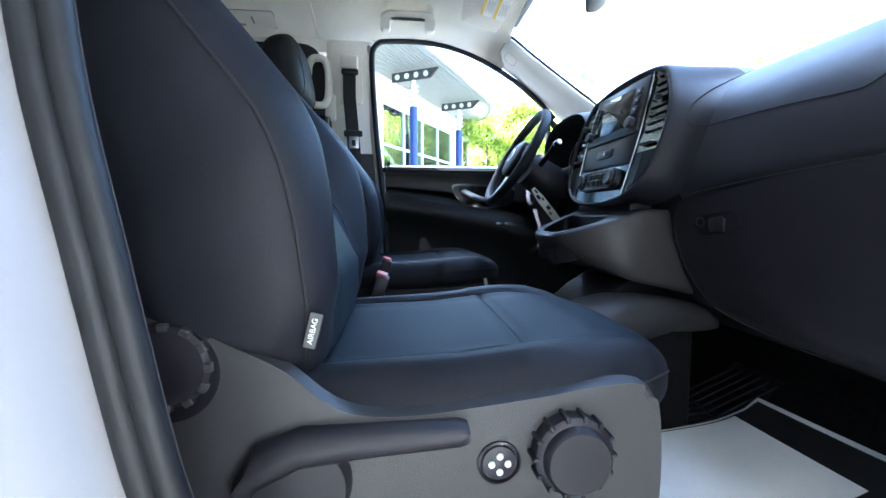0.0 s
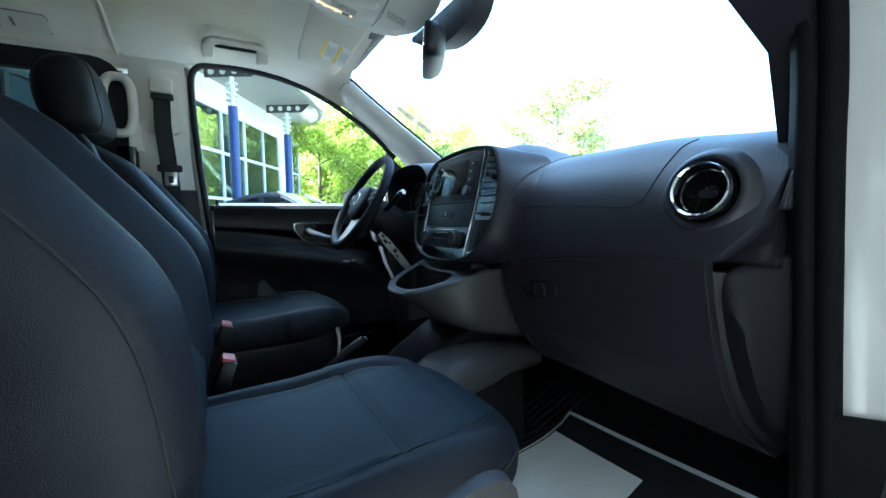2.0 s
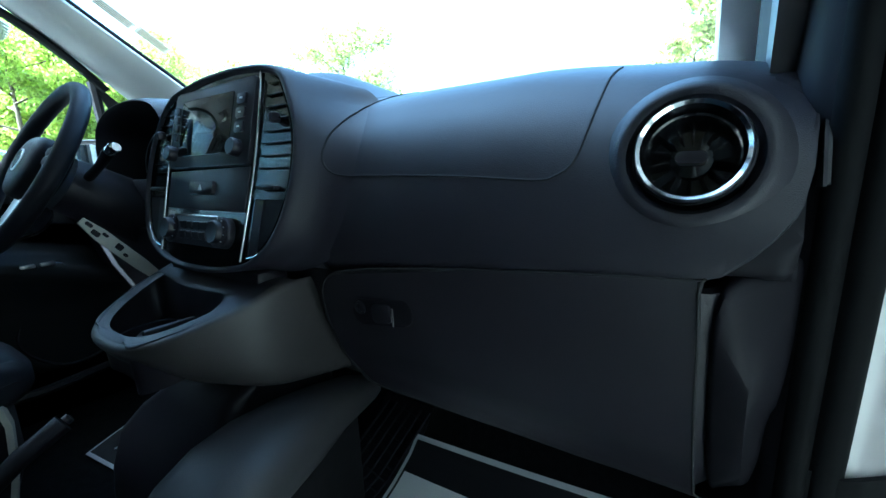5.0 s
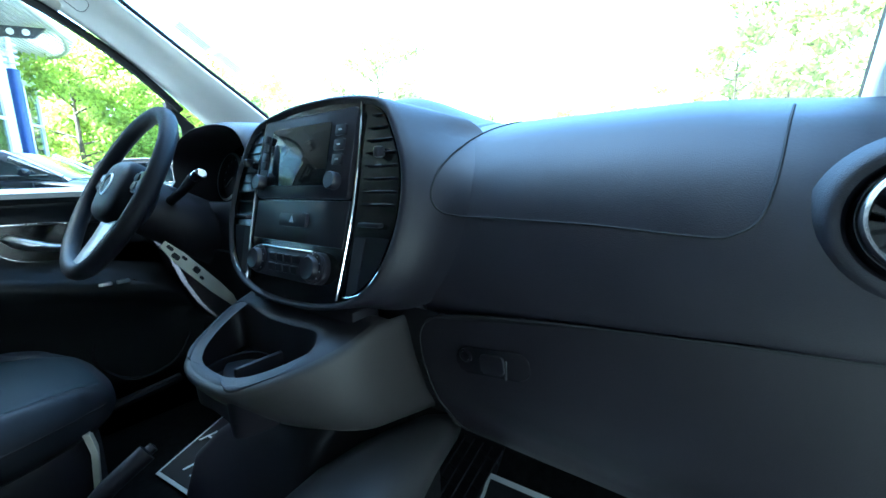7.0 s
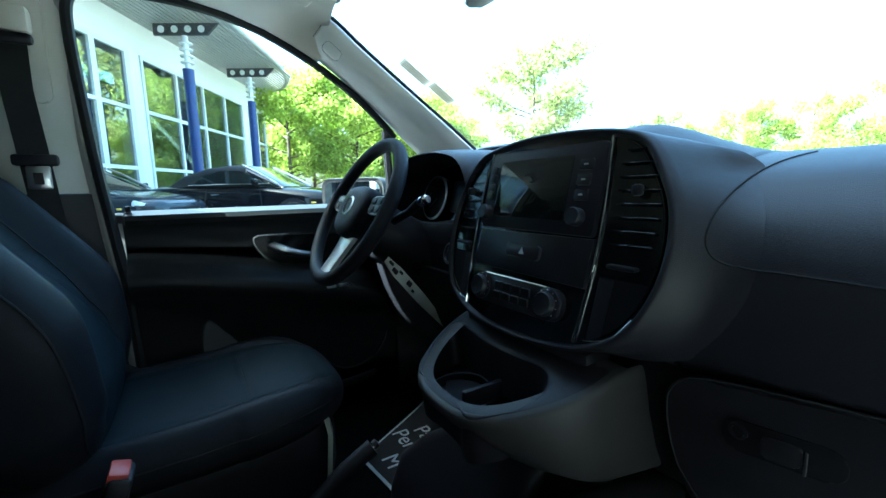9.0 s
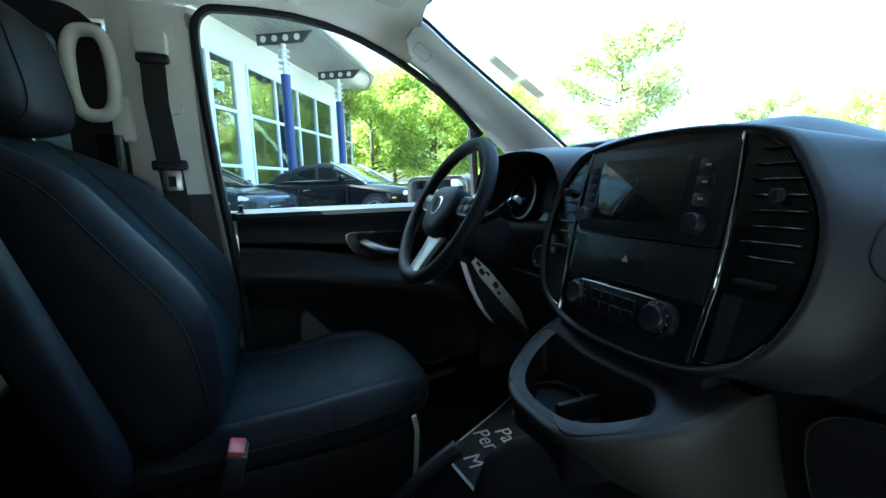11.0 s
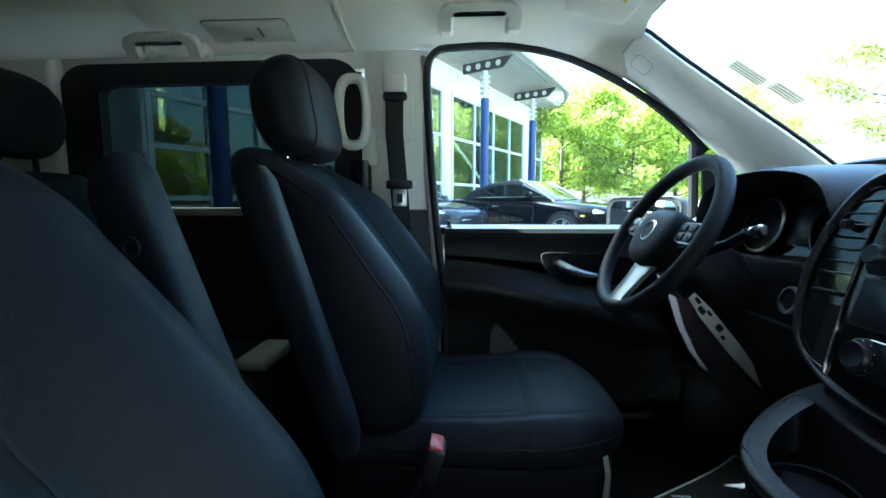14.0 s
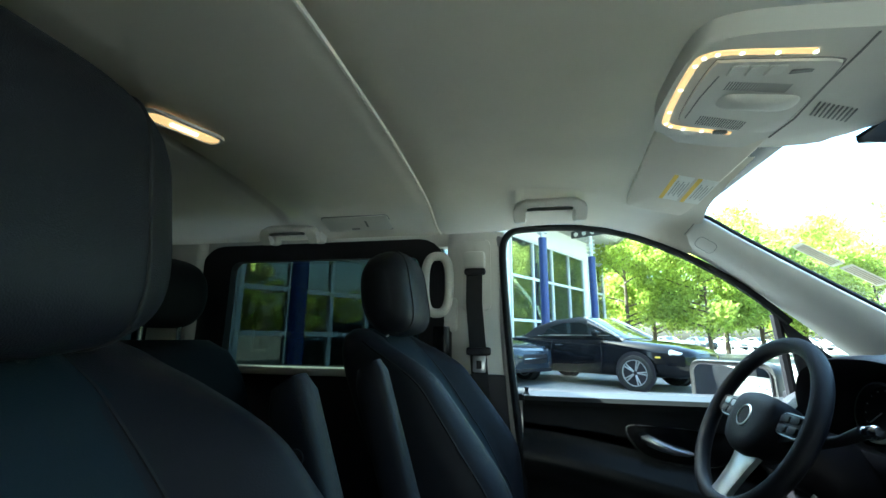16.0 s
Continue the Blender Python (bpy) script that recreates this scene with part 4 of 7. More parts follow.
mixo = lambda k: [(a[0] + (b[0] - a[0]) * k, a[1] + (b[1] - a[1]) * k) for a, b in zip(outer_o, hole_o)]
part("deck", loft([[(x, y, ztray(x) + dz) for x, y in mixo(k)] for k, dz in ((0.0, 0.0006), (0.3, 0.0016), (0.8, 0.0016), (0.95, 0.001), (1.0, -0.001))], caps=False), M_DASH, con, smooth=50)
shrink = lambda k: [(0.91 + (x - 0.91) * k, 0.002 + (y - 0.002) * k) for x, y in hole_o]
part("tray_wall", loft([[(x, y, ztray(x) + dz) for x, y in shrink(k)] for k, dz in ((1.0, -0.001), (0.985, -0.004), (0.965, -0.014), (0.90, -0.066))], caps=False), M_BLACK, con, smooth=50)
sup = []
for z, xr, yl in ((0.58, 0.885, 0.285), (0.66, 0.892, 0.280), (0.73, 0.908, 0.262), (0.78, 0.930, 0.215), (0.815, 0.945, 0.165), (0.845, 0.960, 0.135), (0.88, 1.01, 0.125)):
    sup.append([((xr + 1.16) / 2 + a, (yl - 0.06) / 2 + b, z) for a, b in rrect(1.16 - xr, yl + 0.06, 0.028)])
part("support", loft(sup), M_BLACK, con, "dark pedestal below the tray", smooth=60)
part("tray_floor", prism([(x, y) for x, y in con_out(0.89, 0.122, 1.0)], (0, 0, 0.945), (1, 0, 0), (0, 1, 0), 0.006), M_BLACK, con)
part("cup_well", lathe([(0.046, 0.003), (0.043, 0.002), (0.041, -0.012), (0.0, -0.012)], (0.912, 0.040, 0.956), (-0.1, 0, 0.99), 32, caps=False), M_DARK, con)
part("divider", rbox((0.94, -0.002, 0.962), (0.10, 0.010, 0.030), 0.004), M_BLACK, con)
part("rubber_insert", prism(rrect(0.09, 0.08, 0.02), (0.945, -0.055, 0.951), (1, 0, 0), (0, 1, 0), 0.004, 0.002), M_GLOSS, con)
part("back_plate", rbox((1.012, 0.0, 1.005), (0.05, 0.25, 0.085), 0.01), M_DASH_LOW, con)
part("edge_line", tube([(x, y, ztray(x) + 0.0012) for x, y in con_out(0.8530, 0.1390, 1.0)], 0.0012, seg=6), M_STITCH, con)
# floor hump beside the passenger footwell
hump, core = [], []
for x, zt, hw, yc in ((1.165, 0.815, 0.010, -0.150), (1.145, 0.834, 0.020, -0.150), (1.11, 0.850, 0.030, -0.152), (1.05, 0.862, 0.045, -0.158), (0.99, 0.871, 0.058, -0.164), (0.93, 0.872, 0.068, -0.168), (0.88, 0.862, 0.074, -0.170), (0.84, 0.840, 0.078, -0.170), (0.79, 0.79, 0.078, -0.170), (0.75, 0.72, 0.070, -0.170)):
    zb = lerp_table([(0.75, 0.64), (0.79, 0.70), (0.84, 0.755), (0.88, 0.785), (0.93, 0.80), (1.05, 0.812), (1.16, 0.80)], x)[0]
    hump.append([(x, yc + a, b) for a, b in superloop(hw, zb - 0.3 * abs(zt - zb), zt, 2.6, 40)])
    if x < 1.12:
        core.append([(x, yc + a, b) for a, b in superloop(max(0.006, hw - 0.030), 2 * FLOOR - zt, zt - 0.015, 2.6, 40)])
fh = thing("floor_cover", (1.0, -0.14, FLOOR), "dark grey moulded cover on the floor beside the footwell", "floor cover")
part("shell", loft(hump), M_GREY, fh, smooth=60)
part("carpet_base", loft(core), M_CARPET, fh, "black carpeted tunnel side under the cover", smooth=60)

# ---- instrument cluster and steering ----
hood = thing("instrument_cluster", (1.05, 0.30, 1.2), "black hooded instrument cluster with two round gauges", "instrument cluster")
arch = spline([(0.200, 1.13), (0.203, 1.20), (0.214, 1.262), (0.243, 1.303), (0.300, 1.320), (0.38, 1.324), (0.46, 1.316), (0.530, 1.288), (0.556, 1.23), (0.560, 1.13)], 5)
rows = []
for x, k in ((1.24, 1.05), (1.12, 1.045), (1.07, 1.03), (1.052, 1.012), (1.048, 1.0), (1.052, 0.985), (1.075, 0.965), (1.12, 0.94), (1.18, 0.91)):
    rows.append([(x + 0.16 * max(0, (1.24 - z)), 0.38 + (y - 0.38) * k, 1.13 + (z - 1.13) * k) for y, z in arch])
part("hood", sheet(rows, 0.0), M_DASH, hood, smooth=70)
fe = Vector((0.24, 0, 0.97)).normalized()
part("face", prism(rrect(0.33, 0.17, 0.05), (1.165, 0.38, 1.232), (0, -1, 0), fe, 0.01), M_GLOSS, hood)
lip = []
for y in np.linspace(0.196, 0.564, 24):
    b = 0.012 * math.cos((y - 0.38) / 0.184 * math.pi / 2)
    lip.append([(1.17, y, 1.150), (1.10, y, 1.172 - b), (1.062, y, 1.186 - b), (1.052, y, 1.184 - b), (1.049, y, 1.174 - b), (1.055, y, 1.13), (1.075, y, 1.09)])
part("lower_lip", sheet(lip, 0.0), M_DASH, hood, smooth=60)
for y in (0.292, 0.468):
    gc = Vector((1.148, y, 1.222))
    ga = Vector((-0.97, 0, 0.24))
    gg = part("gauge", lathe([(0.054, 0), (0.056, 0.014), (0.052, 0.016), (0.050, 0.004), (0, 0.004)], gc, ga, 40), M_BTN, hood)
    part("gauge_ring", lathe([(0.0555, 0.012), (0.0565, 0.016), (0.0515, 0.018)], gc, ga, 40, caps=False), M_SATIN, gg)
    for k in range(11):
        a = radians(-120 + 24 * k)
        part("gauge_mark", rbox(gc + ga * 0.0055 + Vector((0, -1, 0)) * 0.042 * math.sin(a) + fe * 0.042 * math.cos(a), (0.001, 0.003, 0.003)), M_ICON, gg)
    part("needle", tube([gc + ga * 0.008, gc + ga * 0.008 + Vector((0, 0.026, 0)) - fe * 0.022], 0.0012, seg=6), M_ICON, gg)
part("display", prism(rrect(0.060, 0.075, 0.006), (1.150, 0.38, 1.228), (0, -1, 0), fe, 0.004, 0.001), M_BTN, hood)

WC = Vector((0.909, 0.430, 1.206))
WA = Vector((-0.86, 0.0, 0.50)).normalized()      # towards the driver
WU = Vector((0.50, 0, 0.86)).normalized()
WS = WU.cross(WA).normalized()
sw = thing("steering_wheel", WC, "black leather three-spoke steering wheel with silver lower spoke", "steering wheel")
R = 0.162
def wp(a, b, d=0.0):
    return WC + WS * a + WU * b + WA * d
rim = [wp(R * math.sin(k), R * math.cos(k), 0.0) for k in np.linspace(0, 2 * math.pi, 56, endpoint=False)]
part("rim", tube(rim, 0.0148, seg=14, closed=True, flat=1.0), M_LEATHER, sw, smooth=70)
hubl = spline([(-0.062, 0.045), (0.0, 0.056), (0.062, 0.045), (0.074, 0.0), (0.055, -0.048), (0.0, -0.066), (-0.055, -0.048), (-0.074, 0.0)], 4, closed=True)
rr = []
for k, d in ((0.8, -0.040), (0.96, -0.036), (1.0, -0.012), (0.98, 0.006), (0.90, 0.013), (0.6, 0.0175), (0.25, 0.0185)):
    rr.append([wp(a * k, b * k, d) for a, b in hubl])
hub = part("hub_pad", loft(rr), M_LEATHER, sw, smooth=70)
part("emblem", lathe([(0.022, 0), (0.022, 0.002), (0.019, 0.003), (0.019, 0.0015)], wp(0, 0.002, 0.0175), WA, 32, caps=False), M_SATIN, hub, "plain silver ring emblem")
for s in (-1, 1):
    sp = []
    for a, b, hw, d in ((0.060, 0.010, 0.030, -0.016), (0.10, 0.012, 0.024, -0.012), (0.140, 0.018, 0.020, -0.006), (0.166, 0.022, 0.020, -0.002)):
        sp.append([wp(s * a, b + hw * q, d + e) for q, e in ((-1, -0.008), (-1, 0.004), (-0.7, 0.008), (0.7, 0.008), (1, 0.004), (1, -0.008))])
    spoke = part("spoke", loft(sp), M_BLACK, sw, smooth=50)
    part("button_pad", prism(rrect(0.060, 0.036, 0.010), wp(s * 0.104, 0.014, -0.004), WS, WU, 0.006, 0.002), M_BTN, spoke)
    for a, b in ((0.090, 0.022), (0.118, 0.024), (0.092, 0.005), (0.119, 0.006)):
        part("wheel_button", prism(rrect(0.022, 0.013, 0.004), wp(s * a, b, 0.0018), WS, WU, 0.003, 0.001), M_SATIN if s < 0 and b > 0.01 else M_GREY, spoke)
    part("button_trim", frame_ring(rrect(0.064, 0.040, 0.012), rrect(0.060, 0.036, 0.010), wp(s * 0.104, 0.014, -0.004), WS, WU, 0.0045), M_SATIN, spoke)
lowsp = []
for b, hw, d in ((-0.052, 0.040, -0.014), (-0.09, 0.030, -0.010), (-0.13, 0.026, -0.004), (-0.160, 0.030, 0.0)):
    lowsp.append([wp(hw * q, b, d + e) for q, e in ((-1, -0.006), (-1, 0.003), (-0.8, 0.006), (0.8, 0.006), (1, 0.003), (1, -0.006))])
part("lower_spoke", loft(lowsp), M_SATIN, sw, "satin silver lower spoke")
colm = thing("steering_column", (1.0, 0.44, 1.1), "black steering column cover with stalks", "steering column")
cc = []
for d, r in ((-0.05, 0.058), (-0.08, 0.062), (-0.14, 0.066), (-0.24, 0.075), (-0.34, 0.085)):
    cc.append([wp(a * r / 0.06, b * r / 0.06 - 0.01, d) for a, b in [(0.06 * math.cos(k), 0.055 * math.sin(k)) for k in np.linspace(0, 2 * math.pi, 28, endpoint=False)]])
part("cover", loft(cc), M_DASH_LOW, colm, smooth=60)
part("stalk", tube([wp(0.05, 0.01, -0.07), wp(0.12, 0.03, -0.06), wp(0.170, 0.05, -0.05)], [0.009, 0.008, 0.010], seg=10), M_DARK, colm)
part("stalk_tip", lathe([(0.010, 0), (0.010, 0.016), (0.007, 0.020), (0, 0.020)], wp(0.175, 0.05, -0.05), (WS * 0.9 + WU * 0.3), 16), M_CHROME, colm)
part("stalk", tube([wp(-0.05, 0.01, -0.07), wp(-0.12, 0.03, -0.06), wp(-0.175, 0.05, -0.05)], [0.009, 0.008, 0.010], seg=10), M_BTN, colm)
ign = part("ignition", lathe([(0.022, -0.02), (0.022, 0.004), (0.018, 0.006), (0.016, 0.002), (0.0, 0.002)], (1.043, 0.258, 1.118), (-0.95, 0.1, 0.25), 28), M_BTN, dash, "round ignition switch with a ring")
part("ring", lathe([(0.0225, 0.002), (0.0215, 0.006), (0.018, 0.0065)], (1.043, 0.258, 1.118), (-0.95, 0.1, 0.25), 28, caps=False), M_SATIN, ign)
ks = thing("column_bracket", (1.04, 0.42, 0.9), "pale cream bracket strip with dark cut-outs under the steering column", "bracket")
u1 = Vector((0.165, 0, -0.20)).normalized()
v1 = Vector((0.20, 0.05, 0.165)).normalized()
v1 = (v1 - u1 * v1.dot(u1)).normalized()
kb = Vector((0.935, 0.353, 1.1135))
part("strip", prism([(0.012, -0.008), (0.05, -0.014), (0.14, -0.014), (0.27, -0.004), (0.27, 0.003), (0.14, 0.012), (0.05, 0.012), (0.012, 0.007)], kb, u1, v1, 0.003, 0.001), M_CREAM, ks)
for a, b, w_, h_ in ((0.026, 0.002, 0.014, 0.007), (0.044, -0.004, 0.016, 0.010), (0.058, 0.004, 0.012, 0.006), (0.090, 0.001, 0.014, 0.012), (0.108, -0.005, 0.010, 0.006)):
    for d in (0.0028, -0.0012):
        part("cut_out", prism(rrect(w_, h_, 0.003), kb + u1 * a + v1 * b + u1.cross(v1) * d, u1, v1, 0.001), M_BLACK, ks)
# knee panel below the column
kp = []
for y in np.linspace(0.165, 0.735, 13):
    kp.append([(1.075, y, 1.17), (1.062, y, 1.12), (1.066, y, 1.05), (1.085, y, 0.98), (1.12, y, 0.90), (1.20, y, 0.84)])
part("knee_panel", sheet(kp, 0.01), M_DASH_LOW, dash, smooth=60)


# ---- front seats ----
BACK = [(0.0, 0.165, 0.025, -0.055), (0.03, 0.19, 0.042, -0.075), (0.10, 0.210, 0.066, -0.09), (0.3, 0.222, 0.068, -0.09), (0.5, 0.221, 0.062, -0.084), (0.7, 0.210, 0.054, -0.072), (0.85, 0.200, 0.046, -0.06), (0.93, 0.188, 0.036, -0.05), (0.98, 0.166, 0.020, -0.036), (1.0, 0.13, 0.002, -0.018)]
def line_on(loops, cy, target):
    """Where each section of a padded body meets the width target, on its upper half."""
    out = []
    for lp, tg in zip(loops, target):
        if tg is None:
            continue
        for a, b in zip(lp[:60], lp[1:61]):
            ya, yb = a[1] - cy, b[1] - cy
            if (ya - tg) * (yb - tg) <= 0 and abs(ya - yb) > 1e-7:
                out.append(Vector(a).lerp(Vector(b), (tg - ya) / (yb - ya)))
                break
    return out


def seat(name, cy, inner, label):
    """A front seat: cushion, backrest, headrest, base. inner: +1 or -1, the side of the aisle (in y)."""
    e = thing(name, (0.5, cy, FLOOR), label, "car seat", group="front seats")
    # cushion
    x0, x1 = 0.33, 0.848
    loops = []
    N = 120
    for s in np.linspace(0, 1, 60):
        x = x0 + (x1 - x0) * s
        hw, zb, zt = lerp_table([(0.0, 0.190, 0.79, 0.872), (0.15, 0.202, 0.79, 0.874), (0.5, 0.208, 0.79, 0.882), (0.70, 0.209, 0.795, 0.893), (0.80, 0.202, 0.80, 0.896), (0.88, 0.184, 0.806, 0.892), (0.94, 0.155, 0.812, 0.882), (0.98, 0.130, 0.82, 0.868), (1.0, 0.100, 0.83, 0.850)], s)
        hw = 0.205 - 0.012 * (1 - s) if x < 0.64 else max(0.03, 0.205 * (1 - ((x - 0.64) / 0.2085) ** 2.7) ** (1 / 2.7))
        lp = []
        for k in range(N):
            a = 2 * math.pi * k / N
            c, q = math.cos(a), math.sin(a)
            yy = hw * math.copysign(abs(c) ** (2 / 3.6), c)
            zz = (zb + zt) / 2 + (zt - zb) / 2 * math.copysign(abs(q) ** (2 / 2.9), q)
            if q > 0:
                # raised bolsters beside a flat insert, with sunk seams
                r = abs(yy)
                bol = 0.017 * smooth01((r - 0.112) / 0.06) * smooth01((hw + 0.016 - r) / 0.06) * smooth01(s / 0.1) * smooth01((1.0 - s) / 0.14)
                zz += bol
                g = 0.0
                if s < 0.93:
                    yl = 0.140 - 0.006 * s - (0.04 * smooth01((s - 0.72) / 0.25))
                    g = max(g, math.exp(-((r - yl) / 0.0035) ** 2))
                if r < 0.138:
                    g = max(g, 0.9 * math.exp(-((x - 0.663) / 0.0045) ** 2))
                zz -= 0.006 * g
            lp.append((x, cy + yy, zz))
        loops.append(lp)
    cu = part("cushion", loft(loops), M_LEATHER, e, smooth=80)
    cu.data.materials.append(M_INSERT)
    for p in cu.data.polygons:      # the sewn-in middle panel
        c = p.center / S
        q = (c.x - x0) / (x1 - x0)
        if c.z > 0.86 and q < 0.95 and abs(c.y - cy) < 0.140 - 0.006 * q - 0.04 * smooth01((q - 0.72) / 0.25):
            p.material_index = 1
    ss = np.linspace(0, 1, 60)
    for sg in (-1, 1):
        tgt = [sg * (0.140 - 0.006 * q - 0.04 * smooth01((q - 0.72) / 0.25)) if 0.2 < q < 0.93 else None for q in ss]
        part("cushion_seam", tube(line_on(loops, cy, tgt), 0.0013, seg=5), M_STITCH, cu)
    j = min(range(60), key=lambda i: abs(loops[i][0][0] - 0.663))
    part("cushion_seam", tube([p for p in [Vector(v) for v in loops[j][:60]] if abs(p.y - cy) < 0.134], 0.0013, seg=5), M_STITCH, cu)
    # welt along the lower edge of the cushion's side
    for sg in (-1, 1):
        part("edge_welt", tube([Vector(lp[3 if sg > 0 else 57]) + Vector((0, sg * 0.0006, 0)) for lp in loops[6:56]], 0.0016, seg=5), M_STITCH, cu)
    # backrest: sections across the seat along a leaning axis
    B0, lean = Vector((0.440, cy, 0.870)), radians(30.5 if cy > 0 else 32.5)
    up = Vector((-math.sin(lean), 0, math.cos(lean)))
    fw = Vector((math.cos(lean), 0, math.sin(lean)))
    loops = []
    for s in np.linspace(0, 1, 64):
        h = 0.582 * s
        hw, df, db = lerp_table(BACK, s)
        lp = []
        for k in range(N):
            a = 2 * math.pi * k / N
            c, q = math.cos(a), math.sin(a)
            yy = hw * math.copysign(abs(c) ** (2 / 4.0), c)
            dd = (df + db) / 2 + (df - db) / 2 * math.copysign(abs(q) ** (2 / 2.6), q)
            if q > 0:
                r = abs(yy)
                yl = 0.132 - 0.03 * s
                dd += (0.056 + 0.04 * (1 - s) if cy > 0 else 0.057 + 0.050 * (1 - s)) * smooth01((r - yl + 0.025) / 0.08) * smooth01((hw + 0.055 - r) / 0.07) * smooth01((s + 0.07) / 0.46) * smooth01((1.0 - s) / 0.32)
                dd += 0.012 * math.exp(-((s - 0.28) / 0.16) ** 2) * smooth01((yl - r) / 0.05)
                g = math.exp(-((r - yl) / 0.0035) ** 2) if s > 0.04 else 0
                if r < yl:
                    g = max(g, 0.9 * math.exp(-((s - 0.50) / 0.010) ** 2))
                dd -= 0.006 * g
            lp.append(B0 + Vector((0, yy, 0)) + up * h + fw * dd)
        loops.append(lp)
    bk = part("backrest", loft(loops), M_LEATHER, e, smooth=80)
    bk.data.materials.append(M_INSERT)
    for p in bk.data.polygons:
        c = p.center / S - B0
        if c.dot(fw) > 0.0 and abs(c.y) < 0.132 - 0.03 * c.dot(up) / 0.582:
            p.material_index = 1
    ss = np.linspace(0, 1, 64)
    for sg in (-1, 1):
        tgt = [sg * (0.132 - 0.03 * q) if 0.06 < q < 0.97 else None for q in ss]
        part("insert_seam", tube(line_on(loops, cy, tgt), 0.0014, seg=5), M_STITCH, bk)
    part("insert_seam", tube([p for p in [Vector(v) for v in loops[32][:60]] if abs(p.y - cy) < 0.114], 0.0013, seg=5), M_STITCH, bk)
    # side seam of the bolsters
    for s in (-1, 1):
        pts = []
        for q in np.linspace(0.03, 0.93, 26):
            hw, df, db = lerp_table(BACK, q)
            c = 0.93
            yy = hw * c ** (2 / 4.0)
            a = math.sqrt(1 - c * c)
            dd = (df + db) / 2 + (df - db) / 2 * a ** (2 / 2.6) + (0.056 + 0.04 * (1 - q) if cy > 0 else 0.057 + 0.050 * (1 - q)) * smooth01((hw + 0.055 - yy) / 0.07) * smooth01((q + 0.07) / 0.46) * smooth01((1.0 - q) / 0.32)
            pts.append(B0 + Vector((0, s * (yy + 0.0005), 0)) + up * 0.582 * q + fw * dd)
        part("bolster_seam", tube(pts, 0.0018, seg=6), M_STITCH, bk)
    # headrest
    H0 = B0 + up * 0.628 + fw * 0.078 + (Vector((0.008, 0.012, -0.020)) if cy < 0 else Vector())
    if cy < 0:
        H0 = H0 + fw * 0.022
    ul, fl = up, fw
    up = Vector((-math.sin(radians(10)), 0, math.cos(radians(10))))
    fw = Vector((math.cos(radians(10)), 0, math.sin(radians(10))))
    loops = []
    for s in np.linspace(0, 1, 26):
        t = -math.cos(math.pi * s)
        k = max(0.02, (1 - abs(t) ** 3.2)) ** (1 / 3.2)
        yy = 0.122 * t
        lp = []
        for j in range(36):
            a = 2 * math.pi * j / 36
            c, q = math.cos(a), math.sin(a)
            dx = 0.062 * k * math.copysign(abs(c) ** (2 / 2.6), c)
            dz = 0.098 * (0.55 + 0.45 * k) * k ** 0.35 * math.copysign(abs(q) ** (2 / 2.8), q) if k > 0.05 else 0.03 * q
            lp.append(H0 + Vector((0, yy, 0)) + fw * (dx + 0.012 * (dz / 0.094) ** 2) + up * dz)
        loops.append(lp)
    hr = part("headrest", loft(loops), M_LEATHER, e, smooth=80)
    for s in (-1, 1):
        ring = []
        kk = (1 - 0.62 ** 3.2) ** (1 / 3.2)
        for j in range(36):
            a = 2 * math.pi * j / 36
            c, q = math.cos(a), math.sin(a)
            dx = 0.0625 * kk * math.copysign(abs(c) ** (2 / 2.6), c)
            dz = 0.0985 * (0.55 + 0.45 * kk) * kk ** 0.35 * math.copysign(abs(q) ** (2 / 2.8), q)
            ring.append(H0 + Vector((0, s * 0.0756, 0)) + fw * (dx + 0.012 * (dz / 0.094) ** 2) + up * dz)
        part("side_seam", tube(ring, 0.0014, seg=6, closed=True), M_STITCH, hr)
        part("headrest_post", tube([B0 + Vector((0, s * 0.07, 0)) + ul * 0.52, H0 + Vector((0, s * 0.07, 0)) - up * 0.07], 0.006, seg=10), M_CHROME, e, "chrome headrest post")
        part("post_guide", lathe([(0.014, 0), (0.014, 0.008), (0.010, 0.011), (0.0, 0.011)], B0 + Vector((0, s * 0.07, 0)) + ul * 0.535, ul, 16), M_CHROME if s < 0 else M_BLACK, e)
    up, fw = ul, fl
    # folded-up armrest on the aisle side
    A0 = B0 + Vector((0, inner * (0.303 if cy < 0 else 0.318), 0)) 
    loops = []
    for s in np.linspace(0, 1, 20):
        k = lerp_table([(0, 0.5), (0.06, 0.9), (0.15, 1), (0.95, 1), (0.98, 0.92), (1, 0.72)], s)[0]
        h = 0.07 + 0.405 * s
        loops.append([A0 + up * h + Vector((0, 0.021 * k * a, 0)) + fw * (0.077 - 0.23 * (0.43 - h) - 0.026 + 0.026 * k * b) for a, b in [(math.copysign(abs(math.cos(t)) ** 0.5, math.cos(t)), math.copysign(abs(math.sin(t)) ** 0.6, math.sin(t))) for t in np.linspace(0, 2 * math.pi, 24, endpoint=False)]])
    ar = part("armrest", loft(loops), M_LEATHER, e, "folded-up padded armrest", smooth=70)
    part("armrest_screw", lathe([(0.009, 0), (0.009, 0.003), (0.006, 0.003), (0.005, 0.001), (0, 0.001)], A0 + up * 0.400 + fw * 0.046 + Vector((0, inner * (-0.0205), 0)), (0, -inner, 0), 16), M_BLACK, ar)
    # base box and side shields
    loops = []
